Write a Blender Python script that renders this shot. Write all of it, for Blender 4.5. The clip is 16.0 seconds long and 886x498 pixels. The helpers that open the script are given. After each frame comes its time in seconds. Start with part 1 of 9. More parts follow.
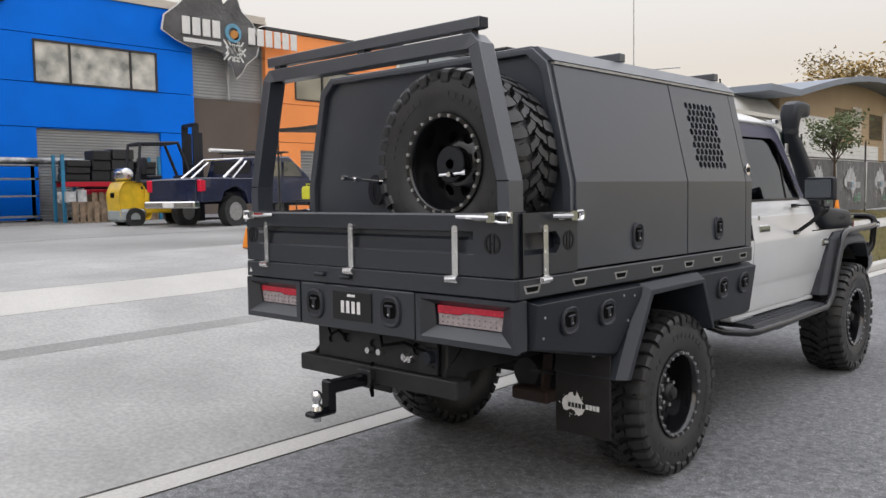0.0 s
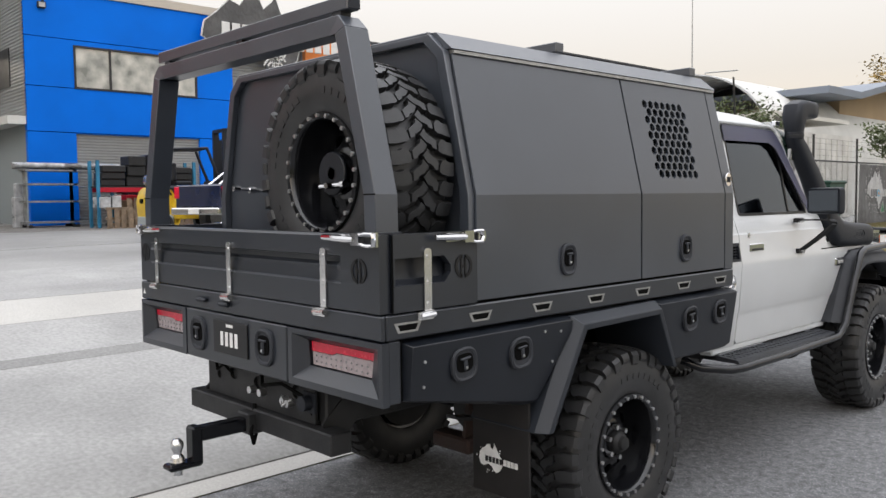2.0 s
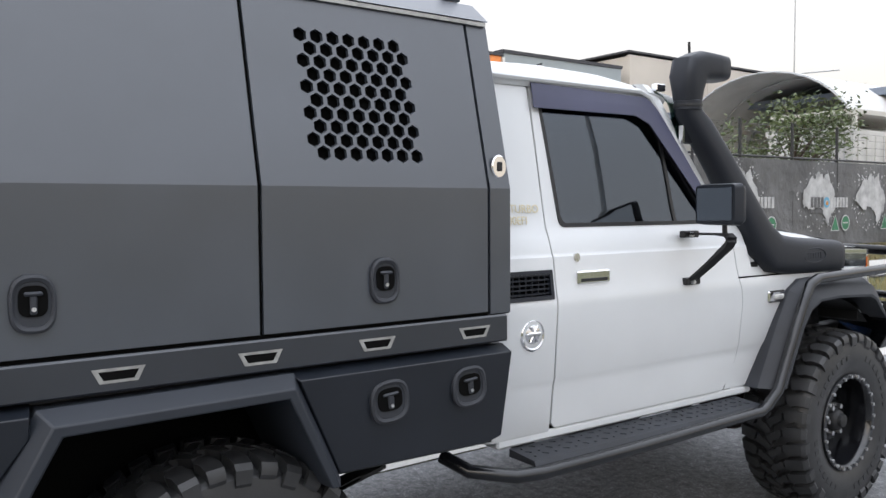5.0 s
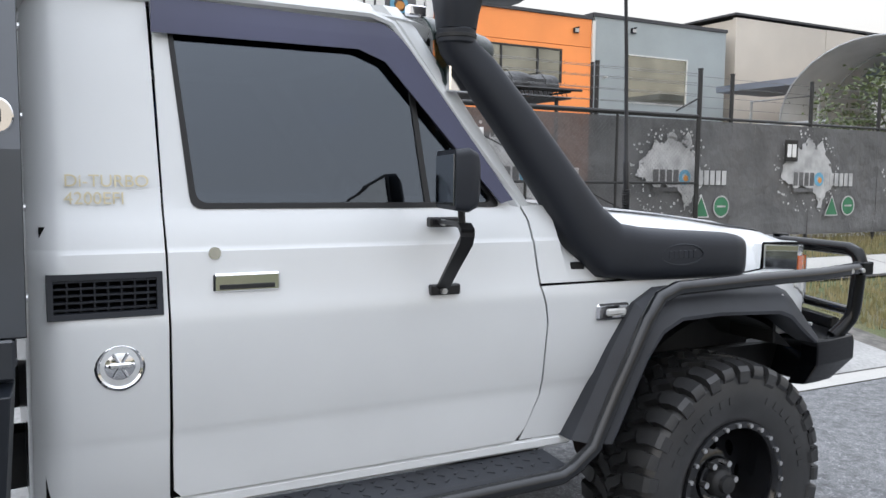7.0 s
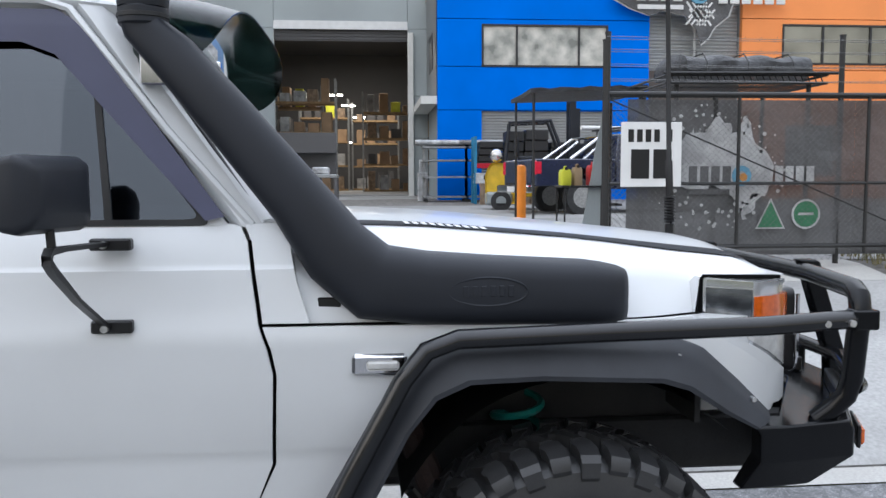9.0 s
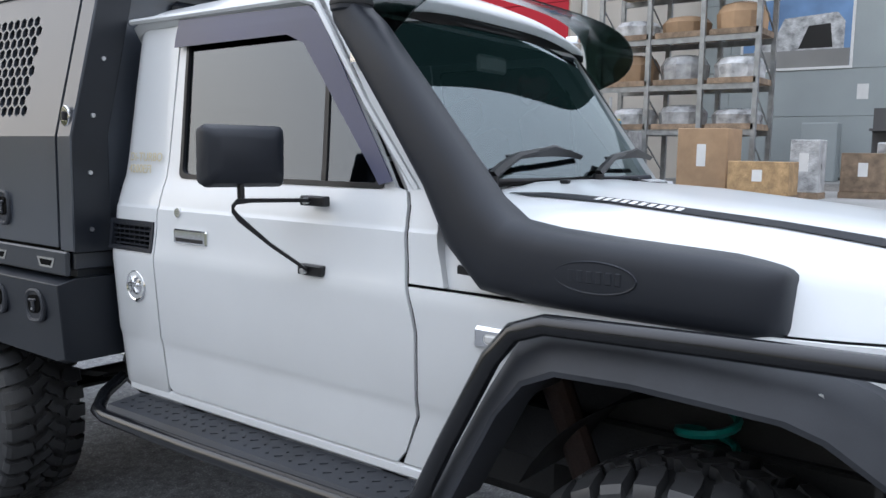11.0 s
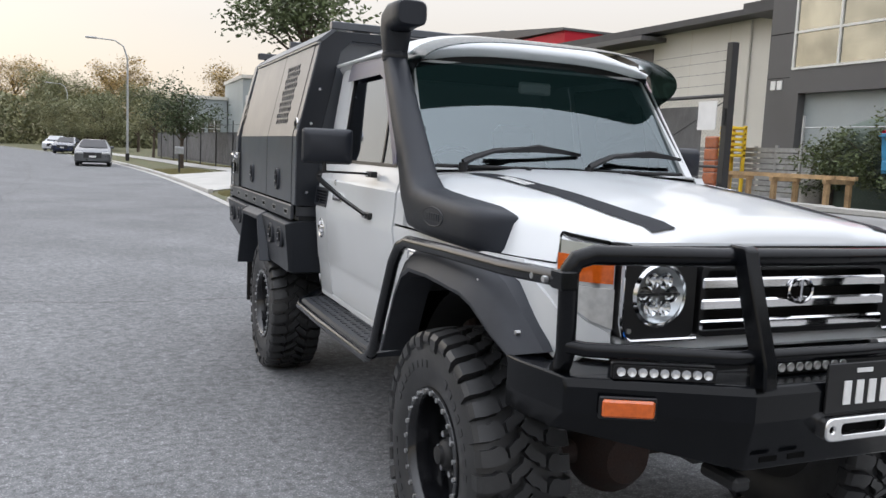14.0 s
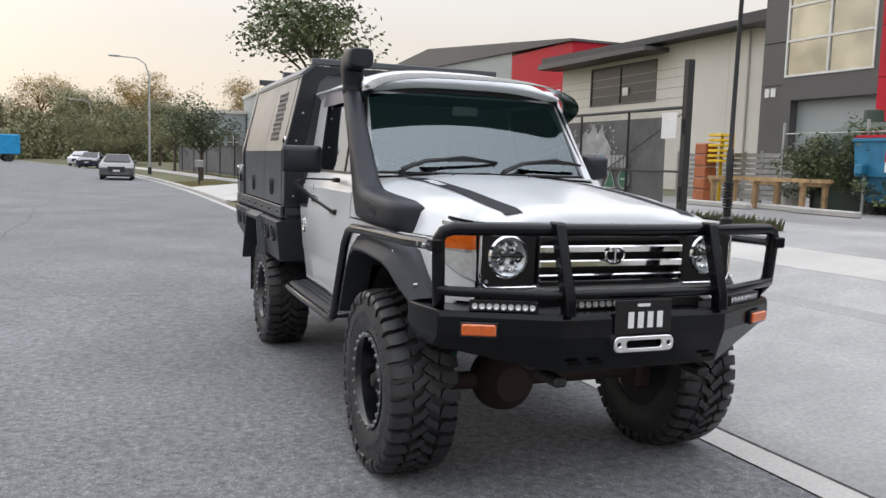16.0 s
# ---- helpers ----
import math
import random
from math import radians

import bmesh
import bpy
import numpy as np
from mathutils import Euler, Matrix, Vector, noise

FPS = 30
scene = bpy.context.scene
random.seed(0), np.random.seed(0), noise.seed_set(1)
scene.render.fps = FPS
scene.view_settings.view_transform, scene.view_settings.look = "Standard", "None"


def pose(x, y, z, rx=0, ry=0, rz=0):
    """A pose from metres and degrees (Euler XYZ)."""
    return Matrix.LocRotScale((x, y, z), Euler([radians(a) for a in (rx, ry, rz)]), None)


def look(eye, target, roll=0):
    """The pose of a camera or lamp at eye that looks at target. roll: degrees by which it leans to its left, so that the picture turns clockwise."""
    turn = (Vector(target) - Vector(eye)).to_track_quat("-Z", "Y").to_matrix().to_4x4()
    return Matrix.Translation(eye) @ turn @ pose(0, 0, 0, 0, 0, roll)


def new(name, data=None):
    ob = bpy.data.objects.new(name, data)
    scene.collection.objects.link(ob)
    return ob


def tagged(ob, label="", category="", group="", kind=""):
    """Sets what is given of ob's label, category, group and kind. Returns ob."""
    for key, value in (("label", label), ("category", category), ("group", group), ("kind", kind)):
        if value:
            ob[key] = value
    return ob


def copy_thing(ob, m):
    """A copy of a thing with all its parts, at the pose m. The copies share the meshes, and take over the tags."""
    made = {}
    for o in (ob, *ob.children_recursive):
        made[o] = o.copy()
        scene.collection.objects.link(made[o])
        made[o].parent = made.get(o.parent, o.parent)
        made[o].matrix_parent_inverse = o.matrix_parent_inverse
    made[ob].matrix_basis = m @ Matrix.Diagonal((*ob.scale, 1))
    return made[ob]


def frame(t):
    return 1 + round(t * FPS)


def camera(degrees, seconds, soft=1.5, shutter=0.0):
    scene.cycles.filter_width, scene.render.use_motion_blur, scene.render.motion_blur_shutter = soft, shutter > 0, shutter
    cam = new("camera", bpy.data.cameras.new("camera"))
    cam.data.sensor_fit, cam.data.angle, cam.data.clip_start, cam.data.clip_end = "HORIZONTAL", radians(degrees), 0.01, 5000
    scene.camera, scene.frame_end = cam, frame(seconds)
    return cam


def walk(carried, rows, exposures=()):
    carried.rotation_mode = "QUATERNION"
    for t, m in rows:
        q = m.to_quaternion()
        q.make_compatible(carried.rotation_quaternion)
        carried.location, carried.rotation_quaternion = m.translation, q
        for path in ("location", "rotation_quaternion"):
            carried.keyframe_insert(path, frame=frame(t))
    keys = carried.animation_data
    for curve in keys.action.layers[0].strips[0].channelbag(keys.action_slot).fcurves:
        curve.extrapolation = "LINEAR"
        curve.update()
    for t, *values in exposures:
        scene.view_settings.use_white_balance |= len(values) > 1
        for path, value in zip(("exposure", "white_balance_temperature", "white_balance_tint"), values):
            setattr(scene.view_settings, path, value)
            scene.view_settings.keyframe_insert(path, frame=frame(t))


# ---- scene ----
cam = camera(56.5, 16.0)
PATH = [
    (0, (3.012, -4.125, 1.536), (1.657, -2.66, 1.399), -0.9),
    (0.5, (3.03, -4.028, 1.546), (1.653, -2.584, 1.409), -0.9),
    (1, (3.093, -3.795, 1.547), (1.689, -2.377, 1.413), -0.9),
    (1.5, (3.101, -3.514, 1.541), (1.671, -2.122, 1.411), -0.8),
    (2, (3.081, -3.18, 1.563), (1.625, -1.814, 1.441), -0.7),
    (2.5, (3.102, -2.811, 1.551), (1.618, -1.476, 1.438), -0.6),
    (3, (3.083, -2.417, 1.531), (1.571, -1.112, 1.426), -0.6),
    (3.5, (3.044, -2.002, 1.544), (1.503, -0.732, 1.438), -0.5),
    (4, (3.05, -1.578, 1.529), (1.477, -0.347, 1.427), -0.6),
    (4.2, (3.035, -1.42, 1.514), (1.456, -0.197, 1.418), -0.7),
    (6.3, (2.913, 0.258, 1.513), (1.218, 1.31, 1.36), 0.8),
    (6.5, (2.915, 0.441, 1.504), (1.204, 1.465, 1.344), 0.8),
    (7, (2.901, 0.904, 1.525), (1.148, 1.85, 1.354), 0.7),
    (7.5, (2.859, 1.34, 1.541), (1.054, 2.183, 1.371), 0.2),
    (8, (2.88, 1.763, 1.543), (1.011, 2.452, 1.371), 0.0),
    (8.2, (2.888, 1.942, 1.556), (0.993, 2.56, 1.386), -0.1),
    (10.3, (2.597, 3.365, 1.537), (0.737, 2.66, 1.327), 0.7),
    (10.5, (2.574, 3.42, 1.547), (0.764, 2.599, 1.326), 0.9),
    (11, (2.434, 3.704, 1.535), (0.851, 2.502, 1.307), 1.0),
    (11.5, (2.386, 4.004, 1.518), (1.027, 2.553, 1.304), 1.4),
    (12, (2.331, 4.331, 1.521), (1.186, 2.703, 1.32), 1.8),
    (12.5, (2.202, 4.699, 1.527), (1.215, 2.97, 1.326), 2.0),
    (13, (2.151, 5.075, 1.53), (1.275, 3.29, 1.323), 2.0),
    (13.5, (2.103, 5.398, 1.528), (1.286, 3.585, 1.315), 2.6),
    (14, (1.999, 5.713, 1.512), (1.226, 3.883, 1.282), 2.6),
    (14.5, (2.004, 6.016, 1.511), (1.246, 4.179, 1.283), 2.5),
    (15, (2.052, 6.329, 1.536), (1.305, 4.488, 1.309), 2.4),
    (15.5, (2.037, 6.636, 1.528), (1.3, 4.789, 1.311), 2.0),
    (16, (2.039, 6.928, 1.527), (1.311, 5.077, 1.318), 1.8),
]
walk(cam, [(t, look(eye, target, roll)) for t, eye, target, roll in PATH], exposures=[(0, 1.55, 6200, 12), (2, 1.70, 6200, 11), (3.5, 1.90, 5950, 11), (4.2, 1.95, 5900, 11), (6.3, 1.98, 5820, 10), (8, 1.74, 5740, 9.5), (10.5, 1.76, 5520, 10), (12, 1.86, 5800, 9), (13, 1.79, 5920, 10), (14.5, 1.69, 5970, 11), (16, 1.64, 6030, 11)])

# ---- world, sun, exposure ----
world = bpy.data.worlds.new("world")
scene.world = world
world.use_nodes = True
wn = world.node_tree.nodes
sky = wn.new("ShaderNodeTexSky")
sky.sky_type = "NISHITA"
sky.sun_disc = False
sky.sun_elevation = radians(20)
sky.sun_rotation = radians(148)
sky.air_density, sky.dust_density, sky.ozone_density = 1.0, 5.0, 1.0
veil = wn.new("ShaderNodeMix")  # thin even cloud before the evening sky
veil.data_type = "RGBA"
veil.inputs[0].default_value = 0.955
for plug in veil.inputs:
    if plug.type == "RGBA" and plug.name == "A":
        world.node_tree.links.new(sky.outputs[0], plug)
    if plug.type == "RGBA" and plug.name == "B":
        dome = wn.new("ShaderNodeTexCoord")
        height = wn.new("ShaderNodeSeparateXYZ")
        cloud = wn.new("ShaderNodeValToRGB")  # overcast: three times brighter overhead than at the warm horizon
        world.node_tree.links.new(dome.outputs["Generated"], height.inputs[0])
        world.node_tree.links.new(height.outputs[2], cloud.inputs[0])
        world.node_tree.links.new(cloud.outputs[0], plug)
        e = cloud.color_ramp.elements
        e[0].position, e[0].color = 0.0, (2.5, 2.05, 1.50, 1)
        e[1].position, e[1].color = 1.0, (7.3, 7.2, 7.2, 1)
        e.new(0.14).color = (2.3, 2.06, 1.74, 1)
        e.new(0.36).color = (2.95, 2.85, 2.72, 1)
cover = [plug for plug in veil.outputs if plug.type == "RGBA"][0]
world.node_tree.links.new(cover, wn["Background"].inputs[0])
wn["Background"].inputs[1].default_value = 0.12
sun_data = bpy.data.lights.new("sun", "SUN")
sun_data.energy, sun_data.angle, sun_data.color = 0.14, radians(70), (1.0, 0.9, 0.78)
sun = new("sun", sun_data)
sun.matrix_world = look((20, -32, 13.7), (0, 0, 1))

# ---- materials ----
MATS = {}


def mat(name, color, rough=0.5, metal=0.0, vary=0.15, scale=6.0, grain=0.0, grain_scale=200.0, bump=0.0, bump_scale=80.0,
        coat=0.0, spec=0.5, alt=None, random_piece=0.0, rough_vary=0.1, speck=None):
    """A procedural surface: base colour with cloudy variation, fine grain, relief and uneven gloss, in metres of object space."""
    m = bpy.data.materials.new(name)
    m.use_nodes = True
    nt = m.node_tree
    n, l = nt.nodes, nt.links
    b = n["Principled BSDF"]
    b.inputs["Metallic"].default_value = metal
    b.inputs["Specular IOR Level"].default_value = spec
    b.inputs["Coat Weight"].default_value = coat
    b.inputs["Coat Roughness"].default_value = 0.04
    tc = n.new("ShaderNodeTexCoord")
    big = n.new("ShaderNodeTexNoise")
    big.inputs["Scale"].default_value = scale
    big.inputs["Detail"].default_value = 6
    l.new(tc.outputs["Object"], big.inputs["Vector"])
    other = alt or tuple(c * (1 - vary * 1.6) for c in color)
    ramp = n.new("ShaderNodeValToRGB")
    ramp.color_ramp.elements[0].position, ramp.color_ramp.elements[1].position = 0.35, 0.68
    ramp.color_ramp.elements[0].color = (*other, 1)
    ramp.color_ramp.elements[1].color = (*color, 1)
    l.new(big.outputs["Fac"], ramp.inputs[0])
    out = ramp.outputs[0]
    if grain:
        fine = n.new("ShaderNodeTexNoise")
        fine.inputs["Scale"].default_value = grain_scale
        fine.inputs["Detail"].default_value = 4
        l.new(tc.outputs["Object"], fine.inputs["Vector"])
        gr = n.new("ShaderNodeMapRange")
        gr.inputs["From Min"].default_value, gr.inputs["From Max"].default_value = 0.3, 0.7
        gr.inputs["To Min"].default_value, gr.inputs["To Max"].default_value = 1 - grain, 1 + grain
        l.new(fine.outputs["Fac"], gr.inputs[0])
        mul = n.new("ShaderNodeVectorMath")
        mul.operation = "SCALE"
        l.new(out, mul.inputs[0])
        l.new(gr.outputs[0], mul.inputs["Scale"])
        out = mul.outputs[0]
    if speck:
        cells = n.new("ShaderNodeTexVoronoi")
        cells.inputs["Scale"].default_value = speck[0]
        l.new(tc.outputs["Object"], cells.inputs["Vector"])
        sep = n.new("ShaderNodeSeparateColor")
        l.new(cells.outputs["Color"], sep.inputs[0])
        sr = n.new("ShaderNodeValToRGB")
        e = sr.color_ramp.elements
        e[0].position, e[1].position = 0.0, 1.0
        e[0].color, e[1].color = (speck[1],) * 3 + (1,), (speck[3],) * 3 + (1,)
        e_mid = e.new(0.82)
        e_mid.color = (speck[2],) * 3 + (1,)
        l.new(sep.outputs[0], sr.inputs[0])
        mul3 = n.new("ShaderNodeVectorMath")
        mul3.operation = "MULTIPLY"
        l.new(out, mul3.inputs[0])
        l.new(sr.outputs[0], mul3.inputs[1])
        out = mul3.outputs[0]
    if random_piece:
        oi = n.new("ShaderNodeObjectInfo")
        rr = n.new("ShaderNodeMapRange")
        rr.inputs["To Min"].default_value, rr.inputs["To Max"].default_value = 1 - random_piece, 1 + random_piece
        l.new(oi.outputs["Random"], rr.inputs[0])
        mul2 = n.new("ShaderNodeVectorMath")
        mul2.operation = "SCALE"
        l.new(out, mul2.inputs[0])
        l.new(rr.outputs[0], mul2.inputs["Scale"])
        out = mul2.outputs[0]
    l.new(out, b.inputs["Base Color"])
    rn = n.new("ShaderNodeMapRange")
    rn.inputs["To Min"].default_value = max(0.0, rough - rough_vary)
    rn.inputs["To Max"].default_value = min(1.0, rough + rough_vary)
    l.new(big.outputs["Fac"], rn.inputs[0])
    l.new(rn.outputs[0], b.inputs["Roughness"])
    if bump:
        bn = n.new("ShaderNodeTexNoise")
        bn.inputs["Scale"].default_value = bump_scale
        bn.inputs["Detail"].default_value = 5
        l.new(tc.outputs["Object"], bn.inputs["Vector"])
        bp = n.new("ShaderNodeBump")
        bp.inputs["Strength"].default_value = bump
        bp.inputs["Distance"].default_value = 0.6 / bump_scale
        l.new(bn.outputs["Fac"], bp.inputs["Height"])
        l.new(bp.outputs[0], b.inputs["Normal"])
    MATS[name] = m
    return m


def glass(name, tint, rough=0.01, blend=1.5, sheen=(0.8, 0.8, 0.8)):
    """Tinted see-through pane: clear transmission under a Fresnel gloss."""
    m = bpy.data.materials.new(name)
    m.use_nodes = True
    n, l = m.node_tree.nodes, m.node_tree.links
    n.remove(n["Principled BSDF"])
    tr, gl, mx, fr = (n.new(k) for k in ("ShaderNodeBsdfTransparent", "ShaderNodeBsdfGlossy", "ShaderNodeMixShader", "ShaderNodeLayerWeight"))
    tr.inputs[0].default_value = (*tint, 1)
    gl.inputs["Roughness"].default_value = rough
    gl.inputs[0].default_value = (*sheen, 1)
    fr.inputs[0].default_value = 0.5
    face_on = ((blend - 1) / (blend + 1)) ** 2
    power, gain = n.new("ShaderNodeMath"), n.new("ShaderNodeMath")
    power.operation, gain.operation = "POWER", "MULTIPLY_ADD"
    power.inputs[1].default_value = 5.0
    gain.inputs[1].default_value, gain.inputs[2].default_value = 1 - face_on, face_on
    l.new(fr.outputs["Facing"], power.inputs[0])
    l.new(power.outputs[0], gain.inputs[0])
    l.new(gain.outputs[0], mx.inputs[0])
    l.new(tr.outputs[0], mx.inputs[1])
    l.new(gl.outputs[0], mx.inputs[2])
    l.new(mx.outputs[0], n["Material Output"].inputs[0])
    return m


def glow(name, color, strength):
    m = bpy.data.materials.new(name)
    m.use_nodes = True
    b = m.node_tree.nodes["Principled BSDF"]
    b.inputs["Base Color"].default_value = (*color, 1)
    b.inputs["Emission Color"].default_value = (*color, 1)
    b.inputs["Emission Strength"].default_value = strength
    return m


M_POWDER = mat("charcoal_powder_coat", (0.042, 0.049, 0.063), 0.33, spec=1.0, vary=0.12, scale=3, grain=0.12, grain_scale=900, bump=0.12, bump_scale=1400)
M_POWDER_T = mat("satin_black_tray_coat", (0.016, 0.0195, 0.027), 0.34, spec=0.75, vary=0.14, scale=3, grain=0.12, grain_scale=900, bump=0.1, bump_scale=1400)
M_FLAP = mat("dull_black_rubber", (0.0175, 0.0158, 0.0155), 0.7, vary=0.3, scale=8, spec=0.3)
M_POWDER_D = mat("black_powder_coat", (0.009, 0.0115, 0.017), 0.38, spec=0.45, vary=0.15, scale=4, grain=0.12, grain_scale=900, bump=0.1, bump_scale=1400)
M_POWDER_M = mat("satin_charcoal_coat", (0.020, 0.024, 0.032), 0.48, vary=0.12, scale=3, spec=0.4, grain=0.12, grain_scale=900, bump=0.1, bump_scale=1400)
# near-black that paints the shade of gaps and recesses; cables and seals share it
M_GAP = mat("gap_shade_and_black_parts", (0.004, 0.004, 0.004), 0.8, spec=0.06)
M_WHITE = mat("white_car_paint", (0.595, 0.61, 0.622), 0.3, vary=0.03, scale=2.5, coat=0.5, rough_vary=0.04)
M_RUBBER = mat("tyre_rubber", (0.0155, 0.016, 0.0172), 0.44, spec=0.5, vary=0.35, scale=9, grain=0.2, grain_scale=300, bump=0.15, bump_scale=300, alt=(0.0265, 0.027, 0.0285))
M_RIM = mat("black_painted_steel", (0.009, 0.0095, 0.0115), 0.14, vary=0.3, scale=12, spec=0.6)
M_BOLT = mat("zinc_bolt", (0.75, 0.75, 0.76), 0.35, metal=1.0, vary=0.2, scale=40)
M_CHROME = mat("chrome", (0.75, 0.75, 0.76), 0.08, metal=1.0, vary=0.04, scale=10, rough_vary=0.04)
M_STEEL = mat("stainless_steel", (0.8, 0.8, 0.8), 0.24, metal=1.0, vary=0.05, scale=30, rough_vary=0.05)
M_ALU = mat("bare_aluminium_edge", (0.42, 0.42, 0.41), 0.45, metal=0.6, vary=0.2, scale=30)
M_PLASTIC = mat("black_textured_plastic", (0.012, 0.0145, 0.021), 0.5, spec=0.36, vary=0.15, scale=5, grain=0.1, grain_scale=800, bump=0.2, bump_scale=900)
M_FLARE = mat("flare_plastic", (0.032, 0.035, 0.0425), 0.55, spec=0.35, vary=0.2, scale=6, grain=0.1, grain_scale=600, bump=0.15, bump_scale=800)
M_BULL = mat("gloss_black_steel", (0.004, 0.0046, 0.006), 0.18, vary=0.2, scale=6, spec=0.25, coat=0.0, bump=0.05, bump_scale=200)
M_TUBE = mat("gloss_black_tube", (0.009, 0.010, 0.0125), 0.2, vary=0.2, scale=6, spec=0.55)
M_CHASSIS = mat("dirty_black_chassis", (0.006, 0.0066, 0.0078), 0.6, vary=0.5, scale=10, grain=0.25, grain_scale=150, bump=0.2, bump_scale=120, alt=(0.012, 0.012, 0.0125))
M_RUST = mat("surface_rust", (0.03, 0.015, 0.011), 0.8, vary=0.5, scale=14, grain=0.3, grain_scale=160, bump=0.3, bump_scale=150, alt=(0.025, 0.016, 0.014))
M_VISOR = mat("smoked_visor", (0.052, 0.055, 0.105), 0.33, vary=0.12, scale=4, spec=0.45)
M_SUNVISOR = glass("green_tinted_acrylic", (0.14, 0.195, 0.185), rough=0.1, blend=1.35)
M_REDLENS = mat("red_lens", (0.60, 0.006, 0.035), 0.25, vary=0.1, scale=60, coat=0.15)
M_TAILCLEAR = mat("smoky_tail_lens", (0.36, 0.30, 0.31), 0.28, vary=0.15, scale=40, coat=0.2)
M_CLEARLENS = mat("clear_lens", (0.52, 0.52, 0.51), 0.15, vary=0.12, scale=40, coat=0.8)
M_ORANGE = mat("orange_lens", (0.62, 0.115, 0.008), 0.15, vary=0.15, scale=60, coat=0.8)
M_HEADLIGHT = mat("headlight_lens", (0.5, 0.52, 0.54), 0.12, metal=0.6, vary=0.5, scale=45, coat=1.0)
M_REFLECT = mat("lamp_reflector", (0.72, 0.74, 0.76), 0.15, metal=0.65, vary=0.03, scale=12, coat=0.5, rough_vary=0.05)
M_TARP = mat("black_tarpaulin", (0.035, 0.036, 0.039), 0.5, vary=0.3, scale=7, bump=0.6, bump_scale=18, spec=0.4)
M_REDCAN = mat("red_plastic", (0.6, 0.02, 0.02), 0.45, vary=0.1, scale=8)
M_SIDELENS = mat("smoky_chrome_lens", (0.30, 0.32, 0.34), 0.14, metal=0.85, vary=0.45, scale=28, coat=0.6)
M_GLASS = glass("tinted_side_glass", (0.13, 0.14, 0.15), blend=2.05, sheen=(0.78, 0.86, 0.97))
M_WIND = glass("windscreen_glass", (0.3, 0.34, 0.35), blend=2.15, sheen=(0.84, 0.96, 1.0))
M_MIRROR = mat("mirror_glass", (0.34, 0.37, 0.41), 0.04, metal=1.0, vary=0.03)
M_INTERIOR = mat("dark_interior_trim", (0.03, 0.03, 0.032), 0.8, vary=0.3, scale=8)
M_DECAL_B = mat("black_decal", (0.008, 0.008, 0.009), 0.4, spec=0.4, vary=0.1)
M_STRIPE = mat("dull_black_vinyl", (0.012, 0.0135, 0.018), 0.6, spec=0.15, vary=0.1)
M_DECAL_W = mat("white_decal", (0.75, 0.75, 0.74), 0.45, vary=0.08, scale=30)
M_GOLD = mat("gold_decal", (0.62, 0.55, 0.36), 0.4, vary=0.1, scale=30)
M_TEAL = mat("teal_spring_paint", (0.02, 0.25, 0.21), 0.4, vary=0.2, scale=20)
M_ASPHALT = mat("worn_asphalt", (0.195, 0.198, 0.203), 0.94, vary=0.14, scale=0.5, grain=0.3, grain_scale=22, bump=0.4, bump_scale=150, spec=0.2, rough_vary=0.04, speck=(170, 0.68, 1.03, 1.75))
M_CONC = mat("driveway_concrete", (0.345, 0.343, 0.335), 0.85, spec=0.25, vary=0.16, scale=1.1, grain=0.14, grain_scale=35, bump=0.15, bump_scale=120)
M_CONC_L = mat("pale_footpath_concrete", (0.44, 0.43, 0.405), 0.85, spec=0.25, vary=0.1, scale=0.9, grain=0.12, grain_scale=70, bump=0.12, bump_scale=120)
M_CONC_D = mat("stained_yard_concrete", (0.30, 0.298, 0.29), 0.85, spec=0.25, vary=0.24, scale=0.3, grain=0.15, grain_scale=40, bump=0.1, bump_scale=80)
M_JOINT_L = mat("faint_slab_joint", (0.17, 0.16, 0.145), 0.9, vary=0.4, scale=8)
M_JOINT = mat("dark_joint", (0.06, 0.055, 0.05), 0.9, vary=0.4, scale=8)
M_SOIL = mat("dry_verge_soil", (0.12, 0.1, 0.055), 0.95, vary=0.3, scale=2, grain=0.4, grain_scale=60, bump=0.4, bump_scale=60, alt=(0.07, 0.085, 0.03))
M_GRASS = mat("grass_blades", (0.17, 0.165, 0.065), 0.7, vary=0.3, scale=3, alt=(0.28, 0.235, 0.12))
M_BLUE = mat("blue_wall_paint", (0.0015, 0.165, 0.80), 0.6, spec=0.15, vary=0.1, scale=0.5, grain=0.05, grain_scale=60, bump=0.05, bump_scale=60)
M_ORANGEW = mat("orange_wall_paint", (0.92, 0.31, 0.08), 0.55, vary=0.08, scale=0.5, grain=0.05, grain_scale=60)
M_GREYW = mat("grey_wall_paint", (0.33, 0.365, 0.37), 0.6, vary=0.1, scale=0.4, grain=0.06, grain_scale=50)
M_BEIGEW = mat("beige_tilt_panel", (0.56, 0.51, 0.44), 0.7, vary=0.1, scale=0.3, grain=0.06, grain_scale=40)
M_CREAMW = mat("cream_wall_paint", (0.62, 0.6, 0.55), 0.7, vary=0.08, scale=0.3, grain=0.06, grain_scale=40)
M_REDW = mat("red_cladding", (0.45, 0.014, 0.03), 0.6, spec=0.25, vary=0.08, scale=0.6)
M_DKGREYW = mat("dark_grey_cladding", (0.095, 0.093, 0.095), 0.6, vary=0.12, scale=0.5, grain=0.06, grain_scale=40)
M_BROWNW = mat("brown_panel", (0.115, 0.09, 0.075), 0.6, vary=0.12, scale=0.5)
M_CORR = mat("grey_corrugated_steel", (0.36, 0.37, 0.37), 0.45, metal=0.3, vary=0.1, scale=1.5)
M_ROOF = mat("dark_flashing", (0.05, 0.05, 0.055), 0.6, vary=0.2, scale=2)
M_FRAME = mat("black_window_frame", (0.02, 0.02, 0.022), 0.4, vary=0.1)
